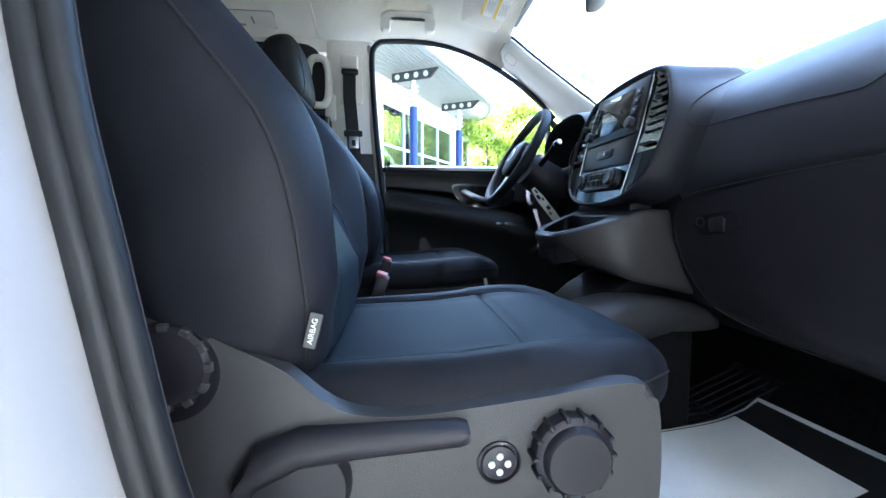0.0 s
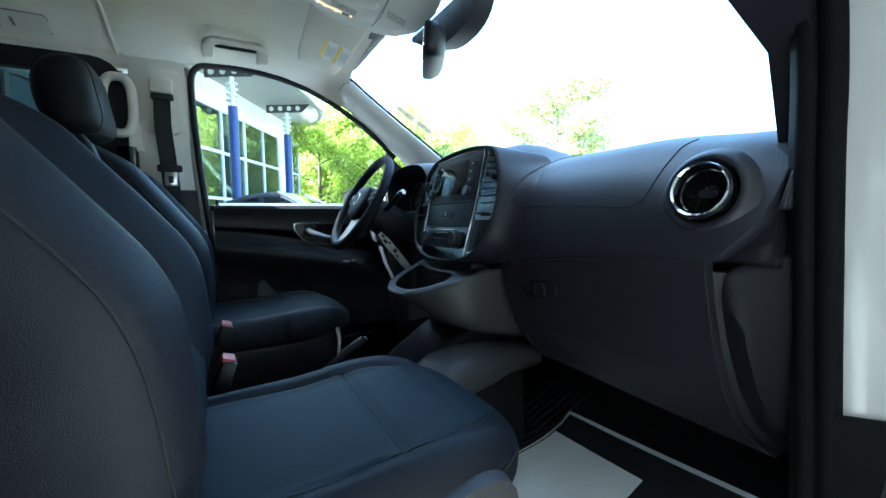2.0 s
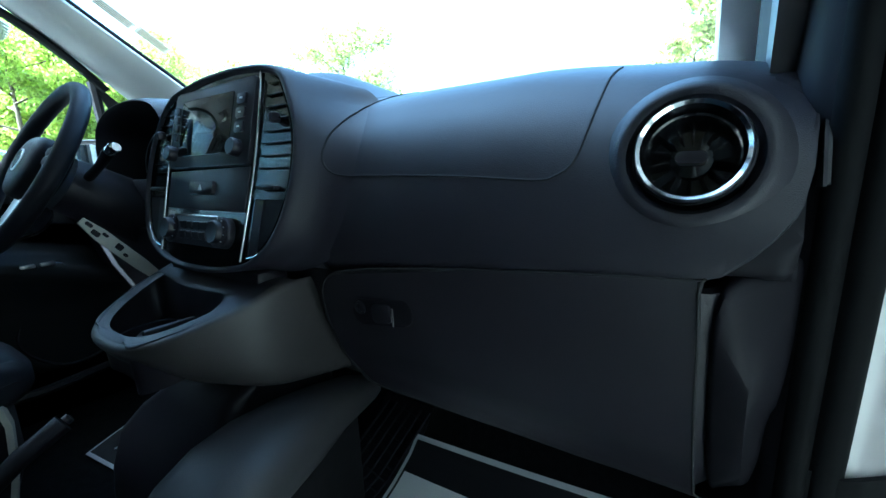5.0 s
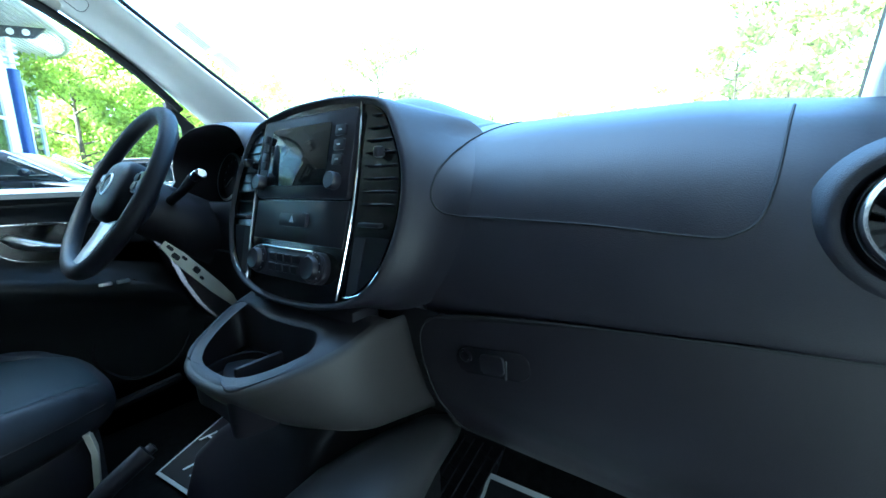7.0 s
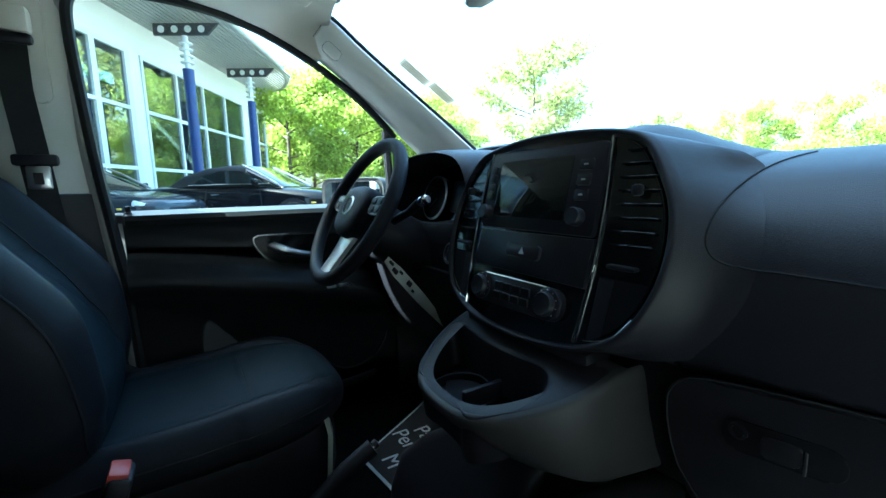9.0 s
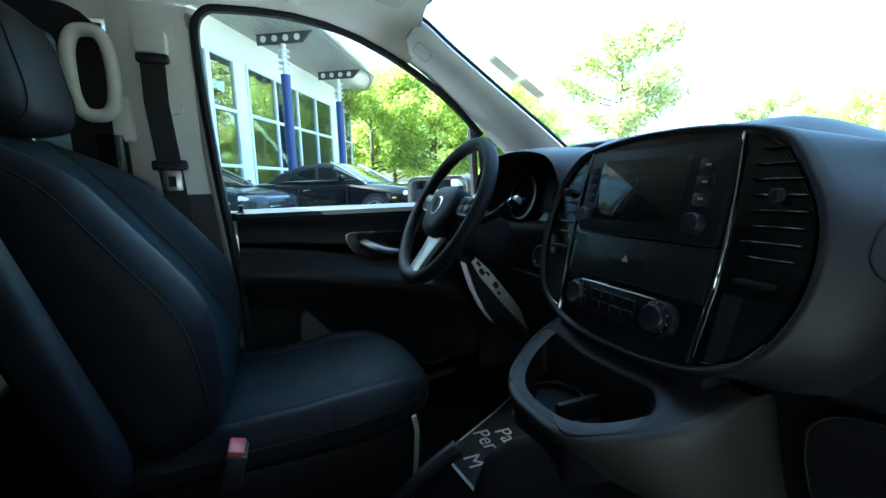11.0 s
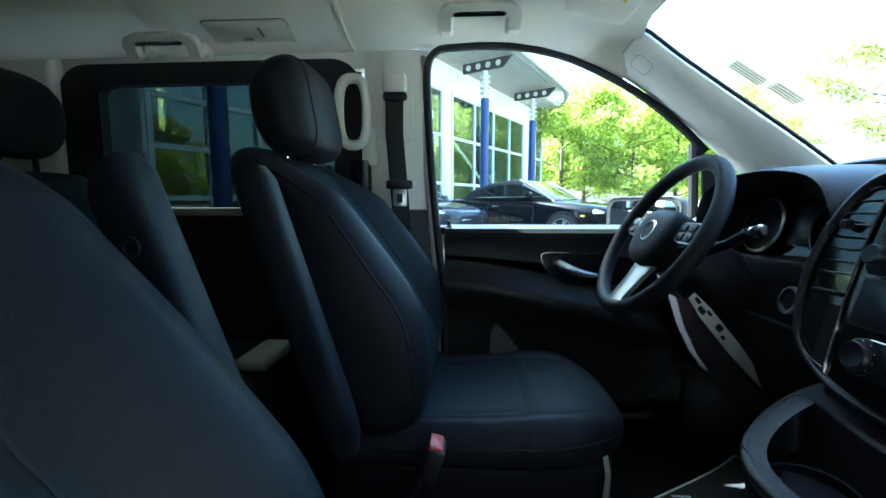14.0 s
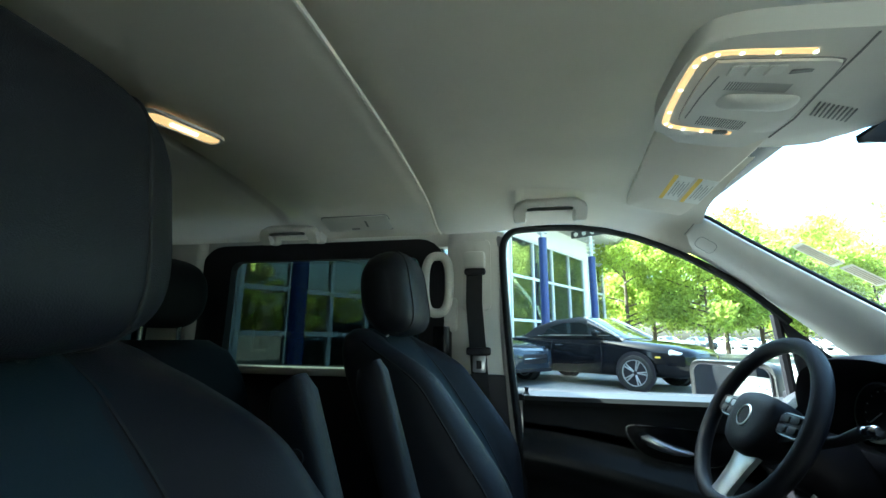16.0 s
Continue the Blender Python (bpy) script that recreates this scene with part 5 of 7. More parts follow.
    for x, z0, z1, hw in ((0.30, 0.64, 0.83, 0.17), (0.34, 0.63, 0.845, 0.186), (0.45, 0.62, 0.84, 0.188), (0.60, 0.62, 0.84, 0.188), (0.70, 0.625, 0.845, 0.188), (0.755, 0.64, 0.85, 0.182), (0.785, 0.68, 0.845, 0.165), (0.80, 0.72, 0.83, 0.15)):
        loops.append([(x, cy + a, b) for a, b in superloop(hw, z0, z1, 7.0, 40)])
    part("base", loft(loops), M_DASH_LOW, e, smooth=60)
    part("pedestal", rbox((0.55, cy, FLOOR + 0.02), (0.40, 0.30, 0.06), 0.01), M_BLACK, e)
    if cy > 0:
        part("base_edge", loft([[(x, cy + inner * (0.168 + a), z) for a, x in ((-0.008, 0.778 + b), (0.010, 0.774 + b), (0.012, 0.782 + b), (-0.008, 0.788 + b))] for z, b in ((0.66, -0.012), (0.72, 0.0), (0.80, 0.006), (0.835, 0.0))]), M_CREAM, e, "pale edge strip of the seat base")
    o = -inner
    shield = spline([(0.325, 0.935), (0.36, 0.937), (0.395, 0.921), (0.436, 0.899), (0.462, 0.876), (0.480, 0.864), (0.503, 0.857), (0.545, 0.856), (0.60, 0.861), (0.66, 0.868), (0.712, 0.875), (0.740, 0.875), (0.755, 0.866), (0.762, 0.831), (0.763, 0.766), (0.752, 0.70), (0.728, 0.650), (0.695, 0.63), (0.36, 0.63), (0.33, 0.68), (0.315, 0.80)], 4, closed=True)
    if o < 0:
        sh = part("side_shield", prism(shield, (0, cy + o * 0.192, 0), (1, 0, 0), (0, 0, 1), 0.020, 0.010, 4), M_GREY, e, smooth=50)
    else:
        sh = part("side_shield", prism([(-a, b) for a, b in shield], (0, cy + o * 0.192, 0), (-1, 0, 0), (0, 0, 1), 0.020, 0.010, 4), M_GREY, e, smooth=50)
    yo = cy + o * 0.212
    # height lever, lumbar switch, tilt knob, recliner wheel
    part("lever", loft([[(x, yo + o * d, z + h) for d, h in ((0, -w), (0.012, -w), (0.018, -w * 0.5), (0.018, w * 0.5), (0.012, w), (0, w))] for x, z, w in ((0.400, 0.802, 0.015), (0.416, 0.823, 0.017), (0.450, 0.837, 0.015), (0.50, 0.840, 0.012), (0.578, 0.843, 0.010), (0.586, 0.843, 0.007))]), M_DASH_LOW, sh, smooth=50)
    part("lever_pivot", lathe([(0.040, 0), (0.040, 0.008), (0.036, 0.014), (0.0, 0.015)], (0.450, yo - o * 0.002, 0.804), (0, o, 0), 40), M_DASH_LOW, sh)
    pw = part("lumbar_switch", lathe([(0.019, 0), (0.019, 0.004), (0.017, 0.005), (0.016, 0.001), (0.0145, 0.004), (0.0, 0.006)], (0.614, yo - o * 0.002, 0.811), (0, o, 0), 32), M_BTN, sh)
    for dx, dz in ((0.007, 0), (-0.007, 0), (0, 0.007), (0, -0.007)):
        part("switch_dot", lathe([(0.003, 0), (0.003, 0.0015), (0, 0.002)], (0.614 + dx, yo + o * 0.003, 0.811 + dz), (0, o, 0), 10), M_ICON, pw)
    kn = part("tilt_knob", lathe([(0.034, 0), (0.034, 0.016), (0.032, 0.018), (0.029, 0.019), (0.028, 0.026), (0.026, 0.028), (0.0, 0.028)], (0.676, yo - o * 0.002, 0.820), (0, o, 0), 48), M_DASH_LOW, sh)
    for k in range(14):
        a = 2 * math.pi * k / 14
        part("rib", rbox((0.676 + 0.034 * math.cos(a), yo + o * 0.008, 0.820 + 0.034 * math.sin(a)), (0.006, 0.018, 0.004), 0.001, 1, rot=Euler((0, -a, 0)).to_matrix()), M_DASH_LOW, kn)
    rw = part("recliner_wheel", lathe([(0.033, 0), (0.033, 0.014), (0.029, 0.018), (0, 0.018)], (0.350, cy + o * 0.199, 0.905), (0, o, 0), 36), M_DASH_LOW, e)
    # flat black disc paints the shade of the recess round the wheel
    part("wheel_recess_shade", lathe([(0.041, 0), (0.040, 0.0015), (0.0, 0.0015)], (0.348, cy + o * 0.2118, 0.900), (0, o, 0), 36), M_DARK, sh)
    for k in range(12):
        a = 2 * math.pi * k / 12
        part("wheel_rib", rbox((0.350 + 0.032 * math.cos(a), cy + o * 0.211, 0.905 + 0.032 * math.sin(a)), (0.006, 0.014, 0.008), 0.001, 1, rot=Euler((0, -a, 0)).to_matrix()), M_GREY, rw)
    # airbag tag on the outer bolster
    tg = Vector((0.459, cy + o * 0.2025, 0.928))
    tag = part("airbag_tag", rbox(tg, (0.011, 0.004, 0.030), 0.001, 1, rot=Euler((0, radians(14), 0)).to_matrix()), M_INK, e, "black fabric tag lettered AIRBAG in white")
    if o < 0:
        ta_ = Vector((math.sin(radians(14)), 0, math.cos(radians(14))))
        mt = Matrix((ta_, Vector((-ta_.z, 0, ta_.x)), Vector((0, -1, 0)))).transposed().to_4x4()
        mt.translation = tg + Vector((0, -0.0022, 0))
        lettering("letters", "AIRBAG", 0.0064, mt @ Matrix.Rotation(radians(0), 4, 'Z'), M_PAPER, tag)
    # belt buckle on the aisle side
    K = Vector((0.490, cy + inner * 0.268, 0.900))
    part("buckle_stalk", tube([K + Vector((-0.05, 0, -0.12)), K + Vector((-0.02, 0, -0.05)), K + Vector((0, 0, -0.015))], [0.010, 0.010, 0.013], seg=10), M_BLACK, e)
    bl = part("belt_buckle", rbox(K + Vector((0, 0, -0.02)), (0.026, 0.046, 0.05), 0.005, rot=Euler((0, radians(18), 0)).to_matrix()), M_BLACK, e)
    part("release_button", rbox(K + Vector((0.004, 0, 0.003)), (0.022, 0.038, 0.014), 0.003, rot=Euler((0, radians(18), 0)).to_matrix()), M_RED, bl, "red release button")
    return e


seat("car_seat", -0.365, 1, "black leatherette front passenger seat with grey plastic base")
seat("car_seat", 0.455, -1, "black leatherette driver's seat with raised side bolsters")

# ---- driver's door ----
door = thing("door_left", (0.8, 0.74, FLOOR), "closed black driver's door with armrest and chrome-edged handle recess", "door", kind="structure")
def door_y(z):
    return lerp_table([(0.53, 0.735), (0.72, 0.735), (0.80, 0.728), (0.92, 0.722), (0.965, 0.69), (0.99, 0.665), (1.015, 0.662), (1.03, 0.672), (1.045, 0.700), (1.07, 0.712), (1.12, 0.712), (1.165, 0.708), (1.19, 0.700), (1.203, 0.705), (1.207, 0.74)], z)[0]
rows = []
for x in np.linspace(0.475, 1.20, 40):
    f = (x - 0.475) / 0.725
    row = []
    for z in [0.53, 0.62, 0.72, 0.78, 0.84, 0.90, 0.935, 0.955, 0.97, 0.985, 1.0, 1.015, 1.03, 1.045, 1.06, 1.08, 1.10, 1.12, 1.14, 1.165, 1.18, 1.19, 1.198, 1.203, 1.207]:
        dz = -0.11 * f ** 1.5 * smooth01((1.17 - z) / 0.08) * smooth01((z - 0.80) / 0.10) + 0.05 * (1 - f) * smooth01((1.15 - z) / 0.1) * smooth01((z - 0.84) / 0.1)
        yy = door_y(z)
        if 0.95 < z < 1.045:
            yy += 0.03 * smooth01((f - 0.72) / 0.25)
        row.append((x, yy, z + dz - 0.02 * f * smooth01((z - 1.1) / 0.1)))
    rows.append(row)
bm = sheet(rows, 0.0)
bmesh.ops.solidify(bm, geom=bm.faces[:], thickness=-0.03)
part("door_panel", bm, M_DOOR, door, smooth=45)
hc = spline([(0.735, 1.135), (0.80, 1.14), (0.90, 1.135), (0.98, 1.128), (0.985, 1.09), (0.95, 1.055), (0.88, 1.048), (0.80, 1.058), (0.755, 1.085)], 4, closed=True)
cen = (0.86, 1.095)
inner_h = [((x - cen[0]) * 0.965 + cen[0], (z - cen[1]) * 0.9 + cen[1]) for x, z in hc]
part("recess_trim", frame_ring(hc, [((x - cen[0]) * 0.985 + cen[0], (z - cen[1]) * 0.955 + cen[1]) for x, z in hc], (0, 0.711, 0), (1, 0, 0), (0, 0, 1), 0.006), M_CHROME, door, "thin chrome edge of the handle recess")
part("recess", prism([(x, z) for x, z in inner_h], (0, 0.711, 0), (1, 0, 0), (0, 0, 1), 0.003), M_GLOSS, door)
part("door_handle", loft([[(x, 0.702 - b * (0.5 + 0.5 * math.sin(k)), z + h * math.cos(k)) for k in np.linspace(0, 2 * math.pi, 14, endpoint=False)] for x, z, h, b in ((0.768, 1.112, 0.004, 0.012), (0.782, 1.107, 0.014, 0.018), (0.81, 1.096, 0.013, 0.022), (0.84, 1.086, 0.010, 0.022), (0.87, 1.081, 0.007, 0.016), (0.885, 1.080, 0.003, 0.008))]), M_SATIN, door, "satin silver inner door handle", smooth=60)
part("switch_plate", prism(rrect(0.10, 0.018, 0.008), (0.93, 0.672, 0.985), (1, 0, -0.1), (0, 0.6, 0.8), -0.004, 0.0), M_GLOSS, door)
for k in range(2):
    part("window_switch", rbox((0.915 + 0.035 * k, 0.668, 0.989), (0.026, 0.012, 0.008), 0.002), M_SATIN, door)
part("speaker_ring", tube([(x, 0.729 - 0.02 * max(0, z - 0.8), z) for x, z in spline([(0.88, 0.80), (0.93, 0.885), (1.06, 0.88), (1.10, 0.82), (1.05, 0.735), (0.95, 0.72)], 5, closed=True)], 0.004, seg=6, closed=True), M_BLACK, door)
part("pocket_lip", tube([(0.52, 0.715, 0.70), (0.7, 0.70, 0.69), (0.9, 0.70, 0.68), (1.05, 0.71, 0.69)], 0.012, seg=8), M_BLACK, door)
part("lock_pin", lathe([(0.009, 0), (0.008, 0.006), (0.005, 0.008), (0.005, 0.016), (0.007, 0.02), (0.0, 0.022)], (0.487, 0.712, 1.203), (0, 0, 1), 16), M_BLACK, door)
part("ledge_cap", prism([(0.698, 1.180), (0.690, 1.192), (0.694, 1.203), (0.722, 1.213), (0.722, 1.180)], (1.16, 0, 0), (0, 1, 0), (0, 0, 1), -0.68, 0.003, 2), M_LEDGE, door, smooth=40)
part("outer_skin", rbox((0.83, 0.85, 0.85), (0.78, 0.02, 0.70), 0.008), M_VANWHITE, door)
part("window_ledge", rbox((0.85, 0.787, 1.195), (0.86, 0.128, 0.02), 0.004), M_BLACK, door)
g = part("pane", prism([(x, z) for x, z in ol] + [(1.16, 1.19)], (0, 0.728, 0), (1, 0, 0), (0, 0, 1), 0.004), M_GLASS, door)
g.visible_shadow = False
part("quarter_post", tube([(1.118, 0.722, 1.42), (1.125, 0.722, 1.30), (1.13, 0.722, 1.18)], 0.012, seg=8), M_BLACK, door)
part("corner_cover", prism([(1.11, 1.425), (1.16, 1.375), (1.25, 1.29), (1.30, 1.21), (1.16, 1.18), (1.15, 1.25), (1.14, 1.36)], (0, 0.722, 0), (1, 0, 0), (0, 0, 1), 0.012, 0.003), M_BLACK, door)

# door mirror outside
mir = thing("door_mirror", (1.05, 0.95, 1.2), "grey door mirror housing outside the driver's window", "mirror")
mn, mt_ = Vector((-0.78, -0.62, 0)), Vector((0.62, -0.78, 0))
mc = Vector((1.10, 0.972, 1.218))
loops = []
for d, k in ((0.004, 0.90), (0.008, 0.97), (0.0, 1.0), (-0.03, 1.0), (-0.06, 0.92), (-0.085, 0.72), (-0.10, 0.4)):
    loops.append([mc + mn * d + mt_ * a * k + Vector((0, 0, b * k)) for a, b in rrect(0.256, 0.148, 0.035, 5)])
part("housing", loft(loops), M_GREY, mir, smooth=60)
part("mirror_glass", prism(rrect(0.222, 0.122, 0.028), mc + mn * 0.0062, mt_, Vector((0, 0, 1)), 0.002), M_MIRROR, mir)
part("glass_rim", frame_ring(rrect(0.228, 0.128, 0.031), rrect(0.220, 0.120, 0.027), mc + mn * 0.0052, mt_, Vector((0, 0, 1)), 0.004), M_BLACK, mir)
part("arm", rbox((1.15, 0.85, 1.16), (0.06, 0.14, 0.04), 0.012), M_BLACK, mir)



# ---- overhead: handles, visors, lamps ----
def grab_handle(name, x0, x1, y, label):
    e = thing(name, ((x0 + x1) / 2, y, 1.66), label, "grab handle", group="ceiling grab handles")
    sg = 1 if y > 0 else -1
    w = x1 - x0
    a = abs(y) + 0.035
    za = roof_z((x0 + x1) / 2, y) - 0.040
    fold = Vector((0, -sg * 0.60, 0.80)) * 0.72      # the arch leans out from the roof's edge
    arch = spline([(0.003, 0.0), (0.0, 0.045), (0.008, 0.070), (0.032, 0.082)], 4) + spline([(w - 0.032, 0.082), (w - 0.008, 0.070), (w, 0.045), (w - 0.003, 0.0)], 4)
    arch += spline([(w - 0.029, 0.0), (w - 0.030, 0.044), (w - 0.036, 0.055), (w - 0.050, 0.059)], 4) + spline([(0.050, 0.059), (0.036, 0.055), (0.030, 0.044), (0.029, 0.0)], 4)
    part("grip", prism(arch[::-1], (x0, sg * a, za), (1, 0, 0), fold, 0.022, 0.007, 3), M_BEIGE, e, smooth=50)
    for x in (x0 + 0.015, x1 - 0.015):
        part("mount", rbox((x, sg * (a + 0.016), za + 0.020), (0.034, 0.044, 0.044), 0.010, 3), M_BEIGE, e)
    return e


grab_handle("grab_handle", 0.470, 0.654, 0.548, "beige folding grab handle above the driver's door")
grab_handle("grab_handle", -0.315, -0.125, 0.610, "beige folding grab handle above the rear window")
hp = thing("ceiling_cover", (0.01, 0.60, 1.68), "beige clip-in cover beside the grab handle", "cover")
hv = Vector((0, -0.100, roof_z(0.01, 0.560) - roof_z(0.01, 0.660))).normalized()
ho = Vector((0.008, 0.612, (roof_z(0.01, 0.560) + roof_z(0.01, 0.660)) / 2 + 0.003))
part("plate", prism(rrect(0.205, 0.070, 0.010), ho, (1, 0, 0), hv, 0.008, 0.003), M_BEIGE, hp)
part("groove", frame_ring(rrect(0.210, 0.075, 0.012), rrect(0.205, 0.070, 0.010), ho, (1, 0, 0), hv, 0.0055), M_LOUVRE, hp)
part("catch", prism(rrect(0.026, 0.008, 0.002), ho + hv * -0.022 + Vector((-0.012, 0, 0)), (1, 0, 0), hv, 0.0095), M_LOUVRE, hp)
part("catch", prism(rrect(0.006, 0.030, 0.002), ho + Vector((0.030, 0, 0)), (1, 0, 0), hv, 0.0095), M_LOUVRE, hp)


def visor(name, y0, y1, label):
    e = thing(name, (0.8, (y0 + y1) / 2, 1.69), label, "sun visor")
    sg = 1 if y0 > 0 else -1
    out = spline([(0.722, 0.185), (0.728, 0.36), (0.736, 0.505), (0.755, 0.530), (0.84, 0.530), (0.861, 0.510), (0.868, 0.36), (0.873, 0.185), (0.860, 0.165), (0.740, 0.165)], 4, closed=True)
    tilt = Vector((0.964, 0, -0.265)).normalized()
    sl = Vector((0, sg * 0.9972, -0.075))
    nn = tilt.cross(sl).normalized() * sg
    o = Vector((0.72, 0, 1.7155))
    at = lambda x, y, d=0.0: o + tilt * (x - 0.72) / 0.964 + sl * y - nn * d
    loops = []
    for k, d in ((0.90, -0.016), (0.985, -0.014), (1.0, -0.008), (0.988, -0.0015), (0.965, 0.0), (0.5, 0.0003)):
        loops.append([at(0.797 + (x - 0.797) * (1 - (1 - k) * 1.6), 0.348 + (y - 0.348) * k, d) for x, y in out])
    part("body", loft(loops), M_HEAD, e, smooth=60)
    for x in (0.808, 0.849):
        lab = part("warning_label", prism(rrect(0.036, 0.112, 0.002), at(x, 0.393, 0.0009), tilt, sl, 0.0008 * sg), M_LABEL, e, "pale printed warning label")
        part("label_strip", prism(rrect(0.008, 0.112, 0.001), at(x - 0.0142, 0.393, 0.0014), tilt, sl, 0.0008 * sg), M_YELLOW, lab)
        for q in range(5):
            part("text_bar", prism(rrect(0.0022, 0.070 - 0.02 * (q % 2), 0.0004), at(x - 0.005 + 0.0047 * q, 0.393, 0.0014), tilt, sl, 0.0008 * sg), M_PALEINK, lab)
    part("hinge_rod", tube([at(0.862, 0.19, -0.006), at(0.862, 0.13, -0.008)], 0.006, seg=8), M_BEIGE, e)
    part("hinge_bracket", rbox(at(0.862, 0.135, -0.012), (0.03, 0.02, 0.02), 0.005), M_BEIGE, e)
    return e


visor("sun_visor", 0.225, 0.575, "beige driver's sun visor with two warning labels")
visor("sun_visor", -0.575, -0.225, "beige passenger's sun visor with two warning labels")

oc = thing("overhead_console", (0.82, 0.1, 1.70), "beige overhead console with a lit warm lamp border", "overhead console")
ou = spline([(0.705, -0.02), (0.70, 0.06), (0.705, 0.14), (0.73, 0.185), (0.78, 0.205), (0.86, 0.212), (0.94, 0.195), (0.985, 0.15), (0.99, 0.06), (0.98, -0.03), (0.93, -0.06), (0.80, -0.06), (0.73, -0.05)], 4, closed=True)
part("body", prism([(x - 0.70, y) for x, y in ou], (0.70, 0, 1.712), (0.985, 0, -0.12), (0, 1, 0), -0.030, 0.010, 3), M_BEIGE, oc, smooth=50)
cs = lambda x, y, d=0.0: Vector((x, y, 1.682 - (x - 0.70) * 0.122 - d))
strip = spline([(0.820, -0.027), (0.775, -0.027), (0.735, -0.026), (0.716, -0.020), (0.709, -0.004), (0.709, 0.06), (0.714, 0.125), (0.722, 0.142), (0.745, 0.151), (0.78, 0.158), (0.815, 0.165)], 5)
part("lamp_strip", tube([cs(x, y, -0.001) for x, y in strip], 0.0058, seg=8, flat=0.6), M_WARM, oc, "lit warm lamp strip")
for k in range(len(strip) // 4):
    part("led", lathe([(0.0030, 0), (0.0024, 0.002), (0, 0.003)], cs(*strip[4 * k], 0.0015), (0, 0, -1), 8), M_LED, oc)
cx_, cy_c = (0.985, 0, -0.12), (0, 1, 0)
field = spline([(0.728, -0.006), (0.740, -0.014), (0.80, -0.015), (0.85, -0.014), (0.860, 0.0), (0.866, 0.06), (0.870, 0.13), (0.862, 0.152), (0.83, 0.150), (0.755, 0.138), (0.732, 0.124), (0.726, 0.06)], 4, closed=True)
part("switch_field", prism([(x - 0.70, y) for x, y in field], cs(0.70, 0, -0.002), cx_, cy_c, -0.007, 0.002), M_BEIGE, oc)
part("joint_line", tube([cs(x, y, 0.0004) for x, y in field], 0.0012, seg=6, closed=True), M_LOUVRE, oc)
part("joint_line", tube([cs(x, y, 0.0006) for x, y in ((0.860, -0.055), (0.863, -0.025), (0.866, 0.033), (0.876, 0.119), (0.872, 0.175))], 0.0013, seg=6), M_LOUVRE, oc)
# grey bars paint the shade of the louvre slots and perforations
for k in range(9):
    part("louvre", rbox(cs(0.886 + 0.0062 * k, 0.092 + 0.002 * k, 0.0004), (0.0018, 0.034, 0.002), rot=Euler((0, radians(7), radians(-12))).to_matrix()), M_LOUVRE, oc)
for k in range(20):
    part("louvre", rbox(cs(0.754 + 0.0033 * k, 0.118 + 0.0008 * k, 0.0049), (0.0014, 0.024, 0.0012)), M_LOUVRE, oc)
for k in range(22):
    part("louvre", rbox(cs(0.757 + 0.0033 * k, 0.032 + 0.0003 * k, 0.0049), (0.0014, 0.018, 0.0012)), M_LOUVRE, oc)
for k in range(3):
    part("roof_button", rbox(cs(0.755 + 0.020 * k, 0.0, 0.0055), (0.0185, 0.018, 0.003), 0.001, 1), M_BEIGE, oc)
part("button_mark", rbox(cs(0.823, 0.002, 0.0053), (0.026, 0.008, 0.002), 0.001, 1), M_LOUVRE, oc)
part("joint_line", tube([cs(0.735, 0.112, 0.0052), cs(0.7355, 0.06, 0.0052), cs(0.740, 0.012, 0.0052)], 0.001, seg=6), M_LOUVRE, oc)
dome = []
for k, d in ((1.0, 0.003), (0.94, 0.008), (0.75, 0.0115), (0.4, 0.013)):
    dome.append([cs(0.806 + a * k, 0.068 + b * k + 0.03 * a, d) for a, b in rrect(0.096, 0.034, 0.014)])
part("spectacle_flap", loft(dome), M_BEIGE, oc, "domed flap in the overhead console", smooth=60)
part("lamp_lens", prism(rrect(0.020, 0.008, 0.003), cs(0.797, 0.1545, 0.003), cx_, cy_c, -0.003), M_LOUVRE, oc)

mr = thing("rear_view_mirror", (0.99, 0.0, 1.62), "black rear-view mirror on a stem at the windscreen", "mirror")
mrot = Euler((radians(4), radians(4), radians(-25))).to_matrix().to_4x4()
mpos = Matrix.Translation((0.980, 0.035, 1.561)) @ mrot
loops = []
for x, k in ((-0.022, 0.95), (-0.016, 1.0), (0.004, 0.98), (0.022, 0.8), (0.030, 0.5)):
    loops.append([mpos @ Vector((x, a * k, b * k)) for a, b in rrect(0.25, 0.078, 0.030, 6)])
part("housing", loft(loops), M_BLACK, mr, smooth=60)
part("mirror_glass", prism(rrect(0.236, 0.064, 0.024), mpos @ Vector((-0.0222, 0, 0)), mrot @ Vector((0, -1, 0)), mrot @ Vector((0, 0, 1)), 0.002), M_MIRROR, mr)
part("stem", tube([mpos @ Vector((0.02, 0, 0.01)), (1.01, 0.03, 1.60), (1.02, 0.03, 1.63)], 0.014, seg=10), M_BLACK, mr)
pod = spline([(0.19, 1.652), (0.17, 1.640), (0.12, 1.612), (0.06, 1.588), (0.0, 1.574), (-0.07, 1.577), (-0.115, 1.594), (-0.14, 1.625), (-0.14, 1.652), (0.02, 1.656)], 5, closed=True)
part("sensor_pod", prism([(-y, z) for y, z in pod[::-1]], (1.045, 0, 0), (0, -1, 0), (0, 0, 1), 0.05, 0.012, 3), M_BLACK, mr, "black rounded sensor housing at the top of the windscreen", smooth=50)

